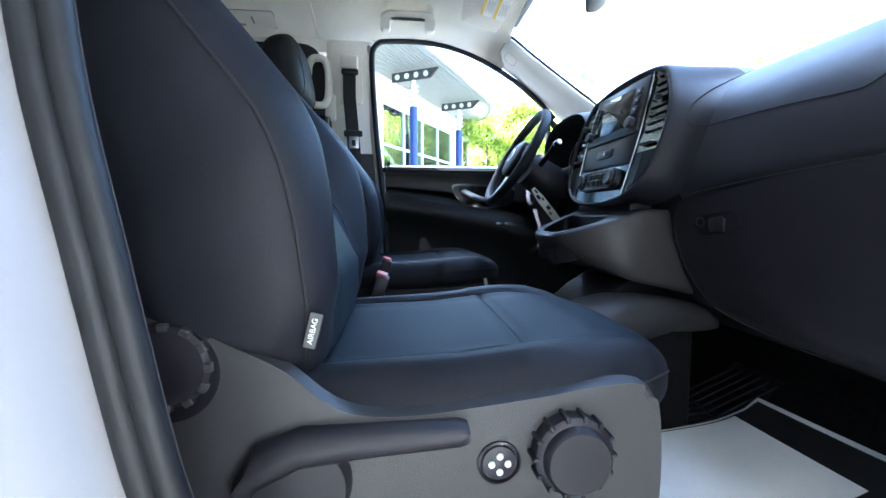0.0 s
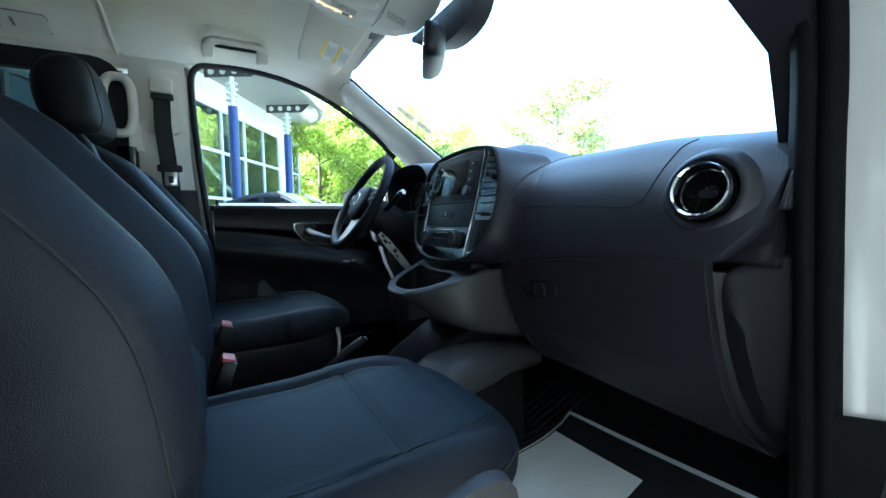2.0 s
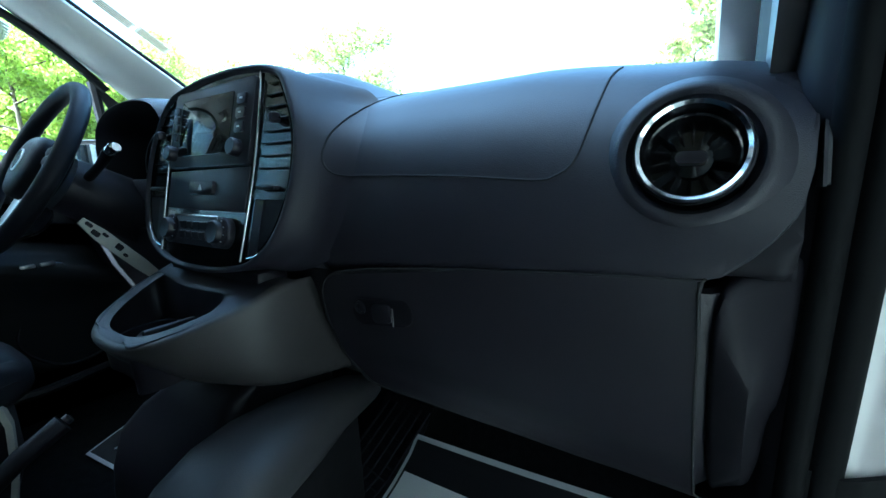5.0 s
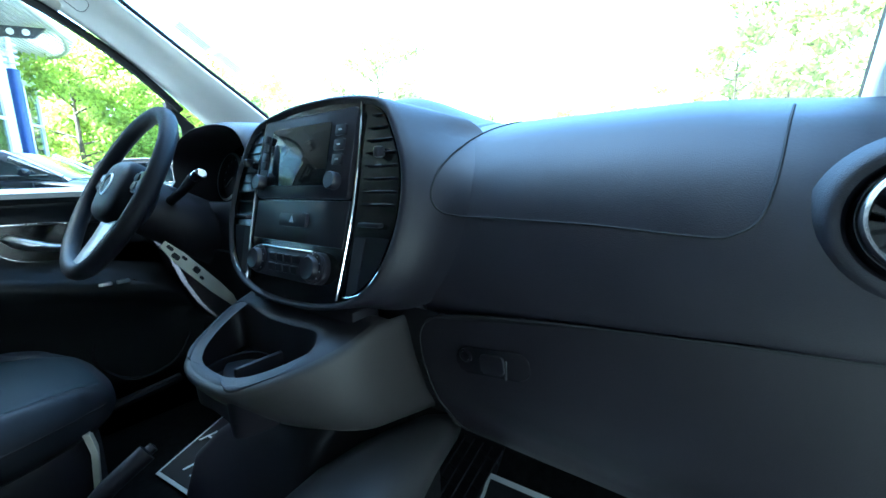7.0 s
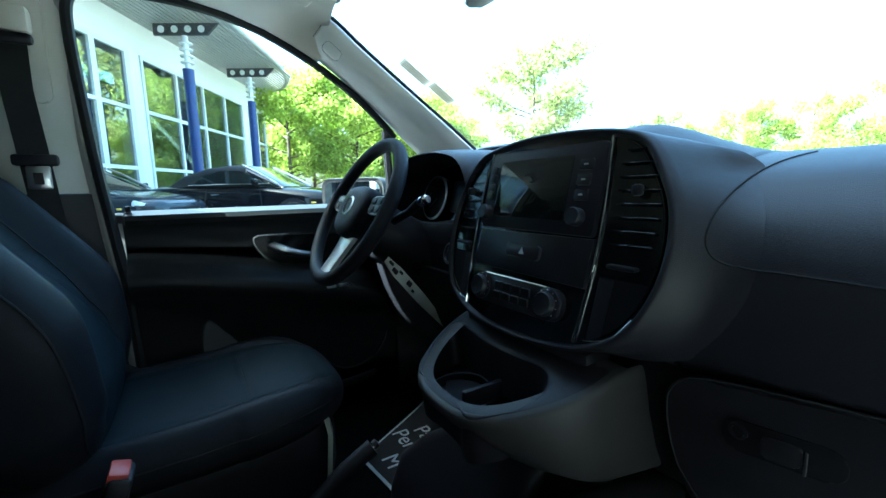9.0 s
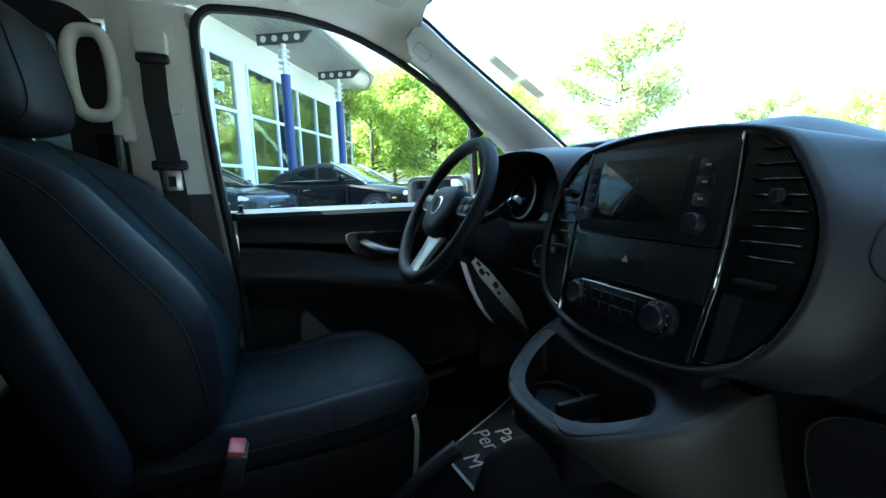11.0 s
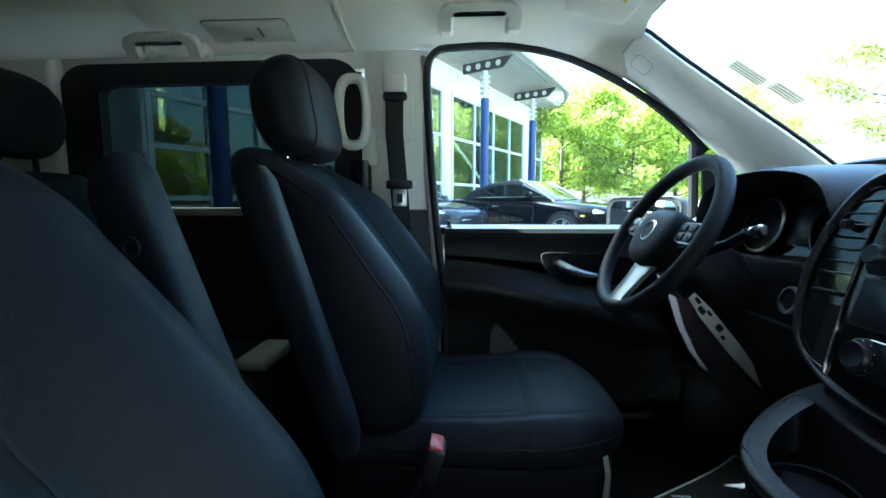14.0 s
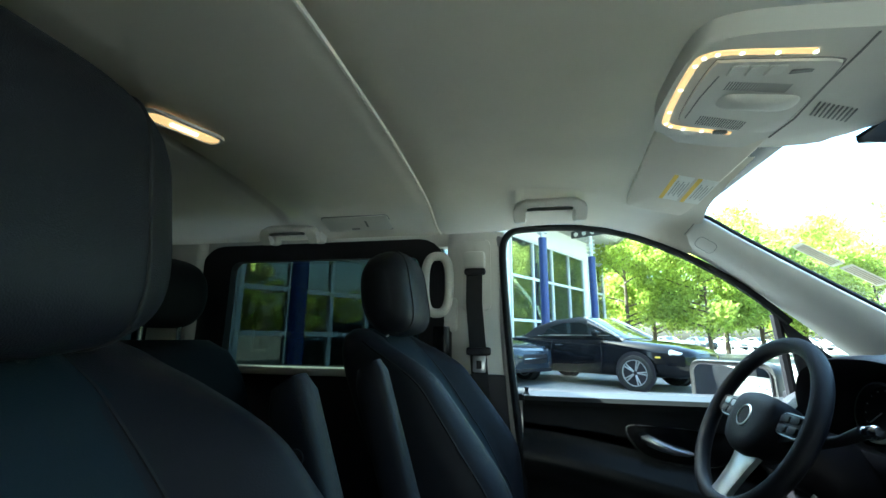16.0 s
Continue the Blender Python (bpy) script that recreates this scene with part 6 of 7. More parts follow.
dl = thing("ceiling_light", (-0.128, 0.103, 1.74), "oblong ceiling lamp glowing warm", "ceiling lamp")
od = rrect(0.145, 0.052, 0.022)
tm = Vector((0.33, 0.94, 0)).normalized()
tn = Vector((0.94, -0.33, 0))
part("rim", frame_ring(od, rrect(0.130, 0.038, 0.017), (-0.128, 0.103, 1.7405), tm, tn, 0.006), M_BEIGE, dl)
part("diffuser", prism(rrect(0.128, 0.036, 0.016), (-0.128, 0.103, 1.7405), tm, tn, 0.005, 0.002), M_WARM, dl, "warm glowing diffuser")
part("bulb_line", tube([Vector((-0.128, 0.103, 1.735)) + tm * a for a in (-0.024, 0.024)], 0.005, seg=8), M_LED, dl)

# ---- belt and handle ring on the driver's B pillar ----
bl = thing("seat_belt", (0.36, 0.67, 0.7), "black driver's seat belt hanging from its pillar guide", "seat belt")
part("guide_plate", prism(rrect(0.085, 0.21, 0.016), (0.352, 0.700, 1.535), (1, 0, 0), (0, 0.03, 1), 0.006, 0.003), M_BEIGE, bl)
part("guide", rbox((0.350, 0.676, 1.575), (0.062, 0.034, 0.05), 0.010), M_BEIGE, bl)
part("loop", rbox((0.352, 0.668, 1.540), (0.062, 0.02, 0.020), 0.007), M_BLACK, bl)
wb = []
for x, y, z in ((0.350, 0.672, 1.55), (0.349, 0.668, 1.45), (0.358, 0.664, 1.34), (0.368, 0.664, 1.2), (0.385, 0.66, 1.0), (0.40, 0.65, 0.8)):
    wb.append([(x - 0.023, y, z), (x + 0.023, y, z)])
part("webbing", sheet(wb, 0.0016), M_BELT, bl)
part("stop", rbox((0.362, 0.657, 1.318), (0.068, 0.018, 0.022), 0.006), M_BLACK, bl)
part("tongue", rbox((0.364, 0.655, 1.285), (0.036, 0.010, 0.045), 0.004), M_SATIN, bl)
part("tongue_slot", rbox((0.364, 0.6492, 1.283), (0.014, 0.002, 0.022)), M_BLACK, bl)
gh = thing("pillar_handle", (0.24, 0.70, 1.5), "beige moulded grab ring on the middle pillar", "grab handle")
lp = [(0.236 + 0.037 * a, 0.690, 1.508 + 0.085 * b) for a, b in [(math.copysign(abs(math.cos(t)) ** 0.7, math.cos(t)), math.copysign(abs(math.sin(t)) ** 0.7, math.sin(t))) for t in np.linspace(0, 2 * math.pi, 40, endpoint=False)]]
part("ring", tube(lp, 0.0135, seg=12, closed=True), M_BEIGE, gh, smooth=70)
# A flat plate paints the shade of the ring's hollow in black.
part("well", prism([(0.236 + 0.03 * a, 1.508 + 0.078 * b) for a, b in [(math.copysign(abs(math.cos(t)) ** 0.7, math.cos(t)), math.copysign(abs(math.sin(t)) ** 0.7, math.sin(t))) for t in np.linspace(0, 2 * math.pi, 32, endpoint=False)]], (0, 0.700, 0), (1, 0, 0), (0, 0, 1), 0.004), M_DARK, gh, "flat black plate for the shaded hollow behind the grab ring")
part("bracket", rbox((0.275, 0.71, 1.42), (0.04, 0.03, 0.10), 0.01), M_BEIGE, gh)
gb = tagged(part("belt_reel", loft([[(0.25 + a, 0.712 + b, z) for a, b in rrect(0.055, 0.05, 0.02)] for z in (1.20, 1.22, 1.36, 1.385)]), M_GLOSS, smooth=50), "black rounded belt housing behind the pillar", "belt reel")

# ---- second row ----
def rear_seat(y):
    e = thing("car_seat", (-0.32, y, FLOOR), "black rear bench seat with headrest", "car seat", group="rear seats")
    lo = []
    for s in np.linspace(0, 1, 14):
        k = lerp_table([(0, 0.8), (0.08, 1), (0.8, 1), (0.95, 0.85), (1, 0.6)], s)[0]
        lo.append([(-0.24 - 0.20 * s + b, y + a, 0.88 + 0.46 * s) for a, b in superloop(0.225 * k, -0.07 * k, 0.06 * k, 4, 32)])
    part("backrest", loft(lo), M_LEATHER, e, smooth=70)
    lo = []
    for s in np.linspace(0, 1, 12):
        k = lerp_table([(0, 0.9), (0.8, 1), (0.95, 0.85), (1, 0.6)], s)[0]
        lo.append([(-0.24 + 0.40 * s, y + a, b) for a, b in superloop(0.225 * k, 0.80, 0.80 + 0.12 * k, 4, 32)])
    part("cushion", loft(lo), M_LEATHER, e, smooth=70)
    lo = []
    for s in np.linspace(-1, 1, 15):
        k = max(0.05, 1 - abs(s) ** 4) ** 0.4
        lo.append([(-0.465 + 0.055 * k * math.cos(t), y + 0.13 * s, 1.465 + 0.095 * k * math.sin(t)) for t in np.linspace(0, 2 * math.pi, 22, endpoint=False)])
    part("headrest", loft(lo), M_LEATHER, e, smooth=70)
    for s in (-1, 1):
        part("headrest_post", tube([(-0.455, y + s * 0.06, 1.30), (-0.46, y + s * 0.06, 1.42)], 0.006, seg=8), M_CHROME, e)
    # Added pad stands in for a sunlit patch of the rear seat.
    if y > 0.2:
        part("sunlit_pad", rbox((0.085, y + 0.03, 0.930), (0.075, 0.15, 0.026), 0.011, 3), M_SUNLITPAD, e, "pale pad added for a sunlit patch on the rear cushion", smooth=60)
    part("base", rbox((-0.04, y, 0.67), (0.38, 0.38, 0.28), 0.02), M_BLACK, e)
rear_seat(0.44)
rear_seat(-0.10)
bm = rbox((-0.715, 0.745, 1.46), (0.19, 0.06, 0.46), 0.02, 3)
tagged(part("pillar_rear_left", bm, M_BEIGE, smooth=50), "beige pillar trim behind the side window", "pillar", kind="structure")


# ---- hand brake beside the driver's seat ----
hb = thing("hand_brake", (0.72, 0.19, FLOOR), "black hand brake lever beside the driver's seat", "hand brake")
part("lever", tube([(0.62, 0.20, 0.66), (0.70, 0.20, 0.72), (0.78, 0.19, 0.785), (0.83, 0.188, 0.812)], [0.012, 0.012, 0.014, 0.015], seg=10), M_BLACK, hb)
part("button", lathe([(0.008, 0), (0.008, 0.008), (0.0, 0.010)], (0.832, 0.188, 0.813), (0.85, 0, 0.45), 12), M_BTN, hb)
part("bracket", rbox((0.62, 0.20, 0.635), (0.10, 0.05, 0.08), 0.01), M_BLACK, hb)

# ---- floor mats ----
def toe_z(x):
    return lerp_table([(0.0, FLOOR)] + [(a, b) for a, b in spline(toe, 6)], x)[0]
pm = thing("paper_floor_mat", (0.98, -0.38, FLOOR), "white paper floor mat with a black border, on the passenger floor", "floor mat")
def skew_sheet(o, e1, e2, u0, u1, v0, v1, lift):
    """A thin sheet lying on the floor, over a skewed four-sided patch."""
    rows = []
    for v in np.linspace(v0, v1, 14):
        row = []
        for u in np.linspace(u0, u1, 12):
            x, y = o[0] + e1[0] * u + e2[0] * v, o[1] + e1[1] * u + e2[1] * v
            row.append((x, y, toe_z(x) + lift + 0.0015 * math.sin(11 * x + 9 * y)))
        rows.append(row)
    return sheet(rows, 0.001)
PMO = ((1.280, -0.140), (0.02, -0.44), (-0.45, -0.085))
part("edge", skew_sheet(*PMO, 0, 1, 0, 1, 0.010), M_PAPER, pm)
part("border", skew_sheet(*PMO, 0.018, 0.985, 0.022, 0.99, 0.0125), M_MATBLACK, pm)
part("sheet", skew_sheet(*PMO, 0.03, 0.56, 0.17, 0.985, 0.015), M_PAPER, pm)
rm = thing("rubber_floor_mat", (1.1, -0.06, FLOOR), "black quilted rubber floor mat beside the paper mat", "floor mat")
part("base", skew_sheet((1.33, -0.02), (0.0, -0.13), (-0.30, -0.02), 0, 1, 0, 1, 0.004), M_BLACK, rm)
for k in range(12):
    part("rib", tube([(1.32 - 0.025 * k, -0.03, toe_z(1.32 - 0.025 * k) + 0.006), (1.30 - 0.025 * k, -0.15, toe_z(1.30 - 0.025 * k) + 0.006)], 0.003, seg=6), M_BLACK, rm)
for k in range(6):
    part("rib", tube([(1.32, -0.035 - 0.022 * k, toe_z(1.32) + 0.006), (1.18, -0.035 - 0.022 * k, toe_z(1.18) + 0.006), (1.04, -0.05 - 0.022 * k, toe_z(1.04) + 0.006)], 0.003, seg=6), M_BLACK, rm)
dm = thing("driver_floor_mat", (0.98, 0.42, FLOOR), "black printed paper floor mat with white edge and lettering", "floor mat")
DMO = ((0.898, 0.455), (0.34, 0.20), (0.035, -0.27))
part("edge", skew_sheet(*DMO, 0, 1, 0, 1, 0.010), M_PAPER, dm)
part("sheet", skew_sheet(*DMO, 0.02, 0.98, 0.03, 0.985, 0.0125), M_MATBLACK, dm)
for words, x, y in (("Pa", 1.075, 0.455), ("Perf", 1.020, 0.450), ("M", 0.955, 0.395)):
    lettering("letters", words, 0.062, Matrix.Translation((x, y, FLOOR + 0.0165)) @ Matrix.Rotation(radians(-90), 4, 'Z'), M_PAPER, dm)

# ---- outside ----
# Wall out of view, added to block light through the passenger opening.
bm = rbox((-2.5, -2.6, 3.6), (15.0, 0.3, 7.2), 0.02)
M_LIGHTBLOCK = mat("light_block_grey", (0.07, 0.068, 0.066), 0.85, bump=0.4, bump_scale=60, var=0.2, var_scale=1.5)
tagged(part("wall_light_block", bm, M_LIGHTBLOCK), "unseen dark wall added to block light at the passenger side", "wall", kind="structure")

GROUND = 0.36      # level of the car park
M_GROUND = mat("asphalt", (0.15, 0.147, 0.138), 0.9, bump=0.7, bump_scale=90, var=0.2, var_scale=1.5)
M_WALL = mat("white_render_wall", (0.85, 0.85, 0.84), 0.85, bump=0.2, bump_scale=40, var=0.04, var_scale=1.2)
M_MULL = mat("white_aluminium", (0.75, 0.77, 0.78), 0.4, var=0.03)
M_BLUE = mat("blue_column_paint", (0.02, 0.04, 0.17), 0.4, var=0.12, var_scale=5)
M_STEEL = mat("dark_steel", (0.05, 0.05, 0.055), 0.5, var=0.2, var_scale=6)
M_SLAT = mat("canopy_metal", (0.45, 0.44, 0.42), 0.5, metal=0.3, var=0.1, var_scale=5)
M_ROOM = mat("showroom_interior", (0.10, 0.10, 0.095), 0.8, var=0.3, var_scale=0.8)
M_WINGLASS = glass("window_reflective", (0.42, 0.50, 0.49), 0.0, 0.24)
M_BRICK = mat("grey_block", (0.16, 0.165, 0.16), 0.85, bump=0.5, bump_scale=40, var=0.2, var_scale=6)
M_TUBE = emit("yellow_tube_lamp", (1.0, 0.75, 0.2), 4.0)
M_CARBLACK = mat("black_car_paint", (0.0035, 0.004, 0.006), 0.10, spec=0.22, var=0.1, var_scale=3)
M_TYRE = mat("tyre_rubber", (0.015, 0.015, 0.015), 0.85, var=0.2, var_scale=20)
M_CARGLASS = mat("dark_car_glass", (0.012, 0.015, 0.016), 0.05, spec=0.6, var=0.1, var_scale=2)
M_ALLOY = mat("alloy", (0.55, 0.56, 0.58), 0.3, metal=1.0, var=0.1)
M_LAMPG = mat("headlamp", (0.7, 0.75, 0.8), 0.1, var=0.1, var_scale=20)
M_CANVAS = mat("canvas_roof", (0.012, 0.012, 0.014), 0.9, bump=0.3, bump_scale=200, var=0.1)
M_BARK = mat("bark", (0.10, 0.075, 0.055), 0.9, bump=1.0, bump_scale=20, var=0.3, var_scale=6)


def leaf_mat(name, color):
    m = bpy.data.materials.new(name)
    m.use_nodes = True
    nt = m.node_tree
    b = nt.nodes["Principled BSDF"]
    b.inputs["Roughness"].default_value = 0.6
    geo = nt.nodes.new("ShaderNodeNewGeometry")
    ramp = nt.nodes.new("ShaderNodeValToRGB")
    ramp.color_ramp.elements[0].color = (*[c * 0.6 for c in color], 1)
    ramp.color_ramp.elements[1].color = (*[min(1, c * 1.5) for c in color], 1)
    nt.links.new(geo.outputs["Random Per Island"], ramp.inputs[0])
    nt.links.new(ramp.outputs[0], b.inputs["Base Color"])
    tl = nt.nodes.new("ShaderNodeBsdfTranslucent")
    nt.links.new(ramp.outputs[0], tl.inputs[0])
    mx = nt.nodes.new("ShaderNodeMixShader")
    mx.inputs[0].default_value = 0.62
    nt.links.new(b.outputs[0], mx.inputs[1])
    nt.links.new(tl.outputs[0], mx.inputs[2])
    nt.links.new(mx.outputs[0], nt.nodes["Material Output"].inputs[0])
    return m


M_LEAF = leaf_mat("spring_leaves", (0.37, 0.44, 0.09))
# paler copy of the leaves, with haze and overexposure in the colour
M_LEAF2 = leaf_mat("hazed_spring_leaves", (0.35, 0.38, 0.14))

bm = rbox((0, 0, GROUND - 0.05), (3000, 3000, 0.1))
tagged(part("ground", bm, M_GROUND), "pale grey asphalt car park", "ground", kind="structure")

# building
D = Vector((0.490, 0.872, 0)); NN = Vector((0.872, -0.490, 0))
C0 = Vector((1.09, 15.95, 0.2))
F0 = C0 - NN * 1.5
bld = thing("showroom_building", F0, "white showroom with tall glazing, blue columns and curved metal canopy", "building")
S0, S1 = -20.0, 10.8
def bp(s, n, z):
    return F0 + D * s + NN * n + Vector((0, 0, z))
rotb = Matrix((D, -NN, Vector((0, 0, 1)))).transposed()
part("upper_wall", rbox(bp((S0 + S1) / 2, -0.2, 6.65), (S1 - S0, 0.40, 2.3), rot=rotb), M_WALL, bld)
part("floor_slab", rbox(bp((S0 + S1) / 2, -4, 0.06), (S1 - S0, 8, 0.12), rot=rotb), M_ROOM, bld)
part("room_back", rbox(bp((S0 + S1) / 2, -8, 3.6), (S1 - S0, 0.2, 7), rot=rotb), M_ROOM, bld)
part("end_wall", rbox(bp(S1 - 0.15, -4.2, 3.9), (0.3, 8.0, 7.8), rot=rotb), M_WALL, bld)
part("roof", rbox(bp((S0 + S1) / 2, -4.0, 7.9), (S1 - S0, 8.4, 0.2), rot=rotb), M_SLAT, bld)
bays = [(-10.85, -5.2, 5), (-4.8, -0.7, 3), (0.0, 7.5, 4), (8.2, 10.4, 2)]
prev = S0
for a, b, n in bays:
    if a - prev > 0.02:
        part("pier", rbox(bp((prev + a) / 2, -0.2, 2.75), (a - prev, 0.40, 5.5), rot=rotb), M_WALL, bld)
    prev = b
    wn_ = part("window", rbox(bp((a + b) / 2, -0.02, 5.46), (b - a, 0.14, 0.12), rot=rotb), M_MULL, bld)
    for k in range(n + 1):
        part("mullion", rbox(bp(a + (b - a) * k / n, 0.0, 2.75), (0.20 if a == -4.8 else 0.10, 0.12, 5.5), rot=rotb), M_MULL, wn_)
    rails = (0.15, 1.2, 2.2, 3.16, 4.2) if n == 5 else (0.15, 1.9, 3.75)
    for z in rails:
        part("transom", rbox(bp((a + b) / 2, 0.0, z), (b - a, 0.11, 0.11), rot=rotb), M_MULL, wn_)
    for k in range(n):
        for z0, z1 in zip([z + 0.05 for z in rails], [z - 0.05 for z in rails[1:]] + [5.40]):
            w = (b - a) / n
            part("pane", rbox(bp(a + w * (k + 0.5), -0.02, (z0 + z1) / 2), (w - 0.10, 0.012, z1 - z0), rot=Matrix.Rotation(random.uniform(-0.008, 0.008), 3, 'Z') @ rotb), M_WINGLASS, wn_)
# grey block wall at the far end, course by course
bw = part("block_wall", rbox(bp(-15.5, 0.10, 2.65), (8.9, 0.2, 5.3), rot=rotb), M_BRICK, bld, "grey concrete block wall")
blk = bmesh.new()
rbox((0, 0, 0), (0.39, 0.05, 0.185), 0.008, 1, bm=blk)
first = part("block", blk, M_BRICK, bw)
for r_ in range(24):
    for c_ in range(7):
        o = first if (r_, c_) == (0, 0) else first.copy()
        if o is not first:
            scene.collection.objects.link(o)
        o.matrix_parent_inverse = Matrix.Identity(4)
        q = (bp(-11.27 - 0.405 * c_ - (0.2 if r_ % 2 else 0), 0.20, 0.15 + 0.2 * r_)) * S
        o.matrix_basis = PINV[bld.name] @ Matrix.Translation(q) @ rotb.to_4x4()
for s_ in (-9.96, -6.4):
    part("tube_lamp", lathe([(0.05, 2.75), (0.05, 3.65), (0.0, 3.65)], bp(s_, -1.5, 0), (0, 0, 1), 14), M_TUBE, bld, "yellow glowing tube lamp inside")
# columns and canopy
for k in range(-3, 2):
    p_ = C0 + Vector((2.445, 4.35, 0)) * k - D * (0.36 if k < -1 else 0)
    c = part("column", lathe([(0.165, 0), (0.165, 5.07), (0.14, 5.07)], p_, (0, 0, 1), 20), M_BLUE, bld, "blue painted round column")
    part("column_head", lathe([(0.085, 5.06), (0.085, 6.4)], p_, (0, 0, 1), 14), M_MULL, c)
    for z in (5.25, 5.45, 5.65, 5.85):
        part("collar", lathe([(0.085, z), (0.20, z), (0.20, z + 0.04), (0.085, z + 0.04)], p_, (0, 0, 1), 18), M_MULL, c)
    bb = part("canopy_beam", prism([(-0.93, 6.1), (0.75, 6.1), (1.12, 6.46), (-0.93, 6.46)], p_, NN, (0, 0, 1), 0.09), M_STEEL, c, "dark steel bracket beam with round holes")
    # white discs stand in for the bright background seen through the holes
    for j in range(4):
        for off in (-0.0965, 0.0005):
            part("hole", lathe([(0.11, 0), (0.11, 0.006), (0.0, 0.006)], p_ + NN * (-0.68 + 0.42 * j) + D * off + Vector((0, 0, 6.28)), D, 16), M_MULL, bb)
for k in range(20):
    n = -0.1 + 0.15 * k
    s_end = 9.9 - 3.3 * max(0.0, n / 2.8) ** 2.5
    part("canopy_slat", rbox(bp((S0 + s_end) / 2, n, 6.56), (s_end - S0, 0.10, 0.07), rot=rotb), M_SLAT, bld)
edge = [bp(s, n, 6.6) for s, n in [(S0, 2.85), (-6, 2.85), (2, 2.85), (5.2, 2.75), (6.9, 2.5), (8.4, 1.95), (9.5, 1.1), (10.0, 0.0)]]
part("canopy_edge", tube(spline(edge, 4), 0.09, seg=10), M_SLAT, bld)
part("canopy_top", rbox(bp((S0 + 6) / 2, 1.3, 6.75), (6 - S0, 2.9, 0.06), rot=rotb), M_SLAT, bld)


# cars
def parked_car(name, at, yaw, paint, label, roof_mat, big=1.0, detail=True):
    e = thing(name, Matrix.Translation(at) @ Matrix.Rotation(radians(yaw), 4, 'Z') @ Matrix.Scale(big, 4), label, "car", group="parked cars", local=True)
    st_ = [(-2.38, 0.48, 0.92, 0.72), (-2.28, 0.36, 1.02, 0.84), (-1.9, 0.26, 1.07, 0.92), (-1.2, 0.22, 1.07, 0.935), (-0.4, 0.22, 1.05, 0.94), (0.4, 0.22, 1.05, 0.94), (1.0, 0.22, 1.02, 0.93), (1.6, 0.24, 0.955, 0.91), (2.1, 0.26, 0.885, 0.84), (2.32, 0.30, 0.815, 0.74), (2.42, 0.36, 0.74, 0.60)]
    lo = []
    for x, z0, z1, hw in st_:
        lo.append([(x, a * (1.0 if b < (z0 + z1) / 2 else 0.97), b) for a, b in superloop(hw, z0, z1, 4.5, 36)])
    b = part("body", loft(lo), paint, e, smooth=50)
    cab = [(-1.75, 1.0, 1.08, 0.60), (-1.35, 0.98, 1.32, 0.64), (-0.8, 0.96, 1.47, 0.63), (-0.2, 0.96, 1.52, 0.62), (0.18, 0.96, 1.48, 0.62), (0.50, 0.96, 1.32, 0.64), (1.10, 0.96, 1.02, 0.70)]
    lo = []
    for x, z0, z1, hw in cab:
        lo.append([(x, a * (1.12 if q < z0 + (z1 - z0) * 0.35 else 1.0), q) for a, q in superloop(hw, z0 - 0.05, z1, 4.0, 32)])
    top = part("roof", loft([l for l in lo[:5]]), roof_mat, e, smooth=50)
    part("windscreen", loft([l for l in lo[4:]]), M_CARGLASS, e, smooth=50)
    for s in (-1, 1):
        part("side_window", prism([(-1.05, 1.08), (-0.8, 1.27), (-0.4, 1.37), (0.08, 1.37), (0.68, 1.08)], (0, s * 0.655, 0), (1, 0, 0), (0, 0, 1), -s * 0.03 if s > 0 else 0.03), M_CARGLASS, e)
        part("window_trim", tube([(-1.15, s * 0.70, 1.07), (-0.4, s * 0.71, 1.075), (0.8, s * 0.71, 1.07)], 0.014, seg=6), M_CHROME, e)
        part("windscreen_post", tube([(0.14, s * 0.62, 1.485), (0.50, s * 0.67, 1.32), (1.02, s * 0.74, 1.04)], 0.025, seg=8), M_SATIN, e)
        part("wing_mirror", rbox((0.62, s * 0.98, 1.12), (0.12, 0.16, 0.11), 0.03), paint, e)
        part("headlamp", rbox((2.14, s * 0.645, 0.715), (0.36, 0.26, 0.12), 0.045, rot=Euler((0, 0.25, s * -0.5)).to_matrix()), M_LAMPG, e)
        part("door_handle", rbox((-0.35, s * 0.945, 0.86), (0.2, 0.02, 0.025), 0.008), M_CHROME, e)
        for x in (-1.42, 1.42):
            part("wheel_arch", lathe([(0.40, 0), (0.40, 0.02), (0.0, 0.02)], (x, s * 0.925, 0.36), (0, s, 0), 32), M_BLACK, e)
            w = part("wheel", lathe([(0.25, 0.03), (0.30, 0.035), (0.335, 0.02), (0.345, -0.05), (0.335, -0.2), (0.25, -0.2)], (x, s * 0.94, 0.345), (0, s, 0), 36, caps=False), M_TYRE, e)
            part("rim", lathe([(0.25, 0.03), (0.245, 0.0), (0.235, -0.04), (0.06, -0.02), (0.05, 0.0), (0, 0.0)], (x, s * 0.94, 0.345), (0, s, 0), 36, caps=False), M_STEEL, w)
            for k in range(5):
                for dq in (-0.12, 0.12):
                    a = 2 * math.pi * k / 5 + dq
                    part("rim_spoke", rbox((x + 0.14 * math.cos(a), s * 0.945, 0.345 + 0.14 * math.sin(a)), (0.20, 0.03, 0.025), 0.006, 1, rot=Euler((0, -a, 0)).to_matrix()), M_ALLOY, w)
            part("rim_edge", lathe([(0.255, 0.03), (0.255, 0.038), (0.24, 0.036), (0.24, 0.02)], (x, s * 0.94, 0.345), (0, s, 0), 36, caps=False), M_ALLOY, w)
        part("door_line", tube([(0.70, s * 0.945, 0.95), (0.72, s * 0.95, 0.6), (0.66, s * 0.945, 0.30)], 0.008, seg=6), M_BLACK, e)
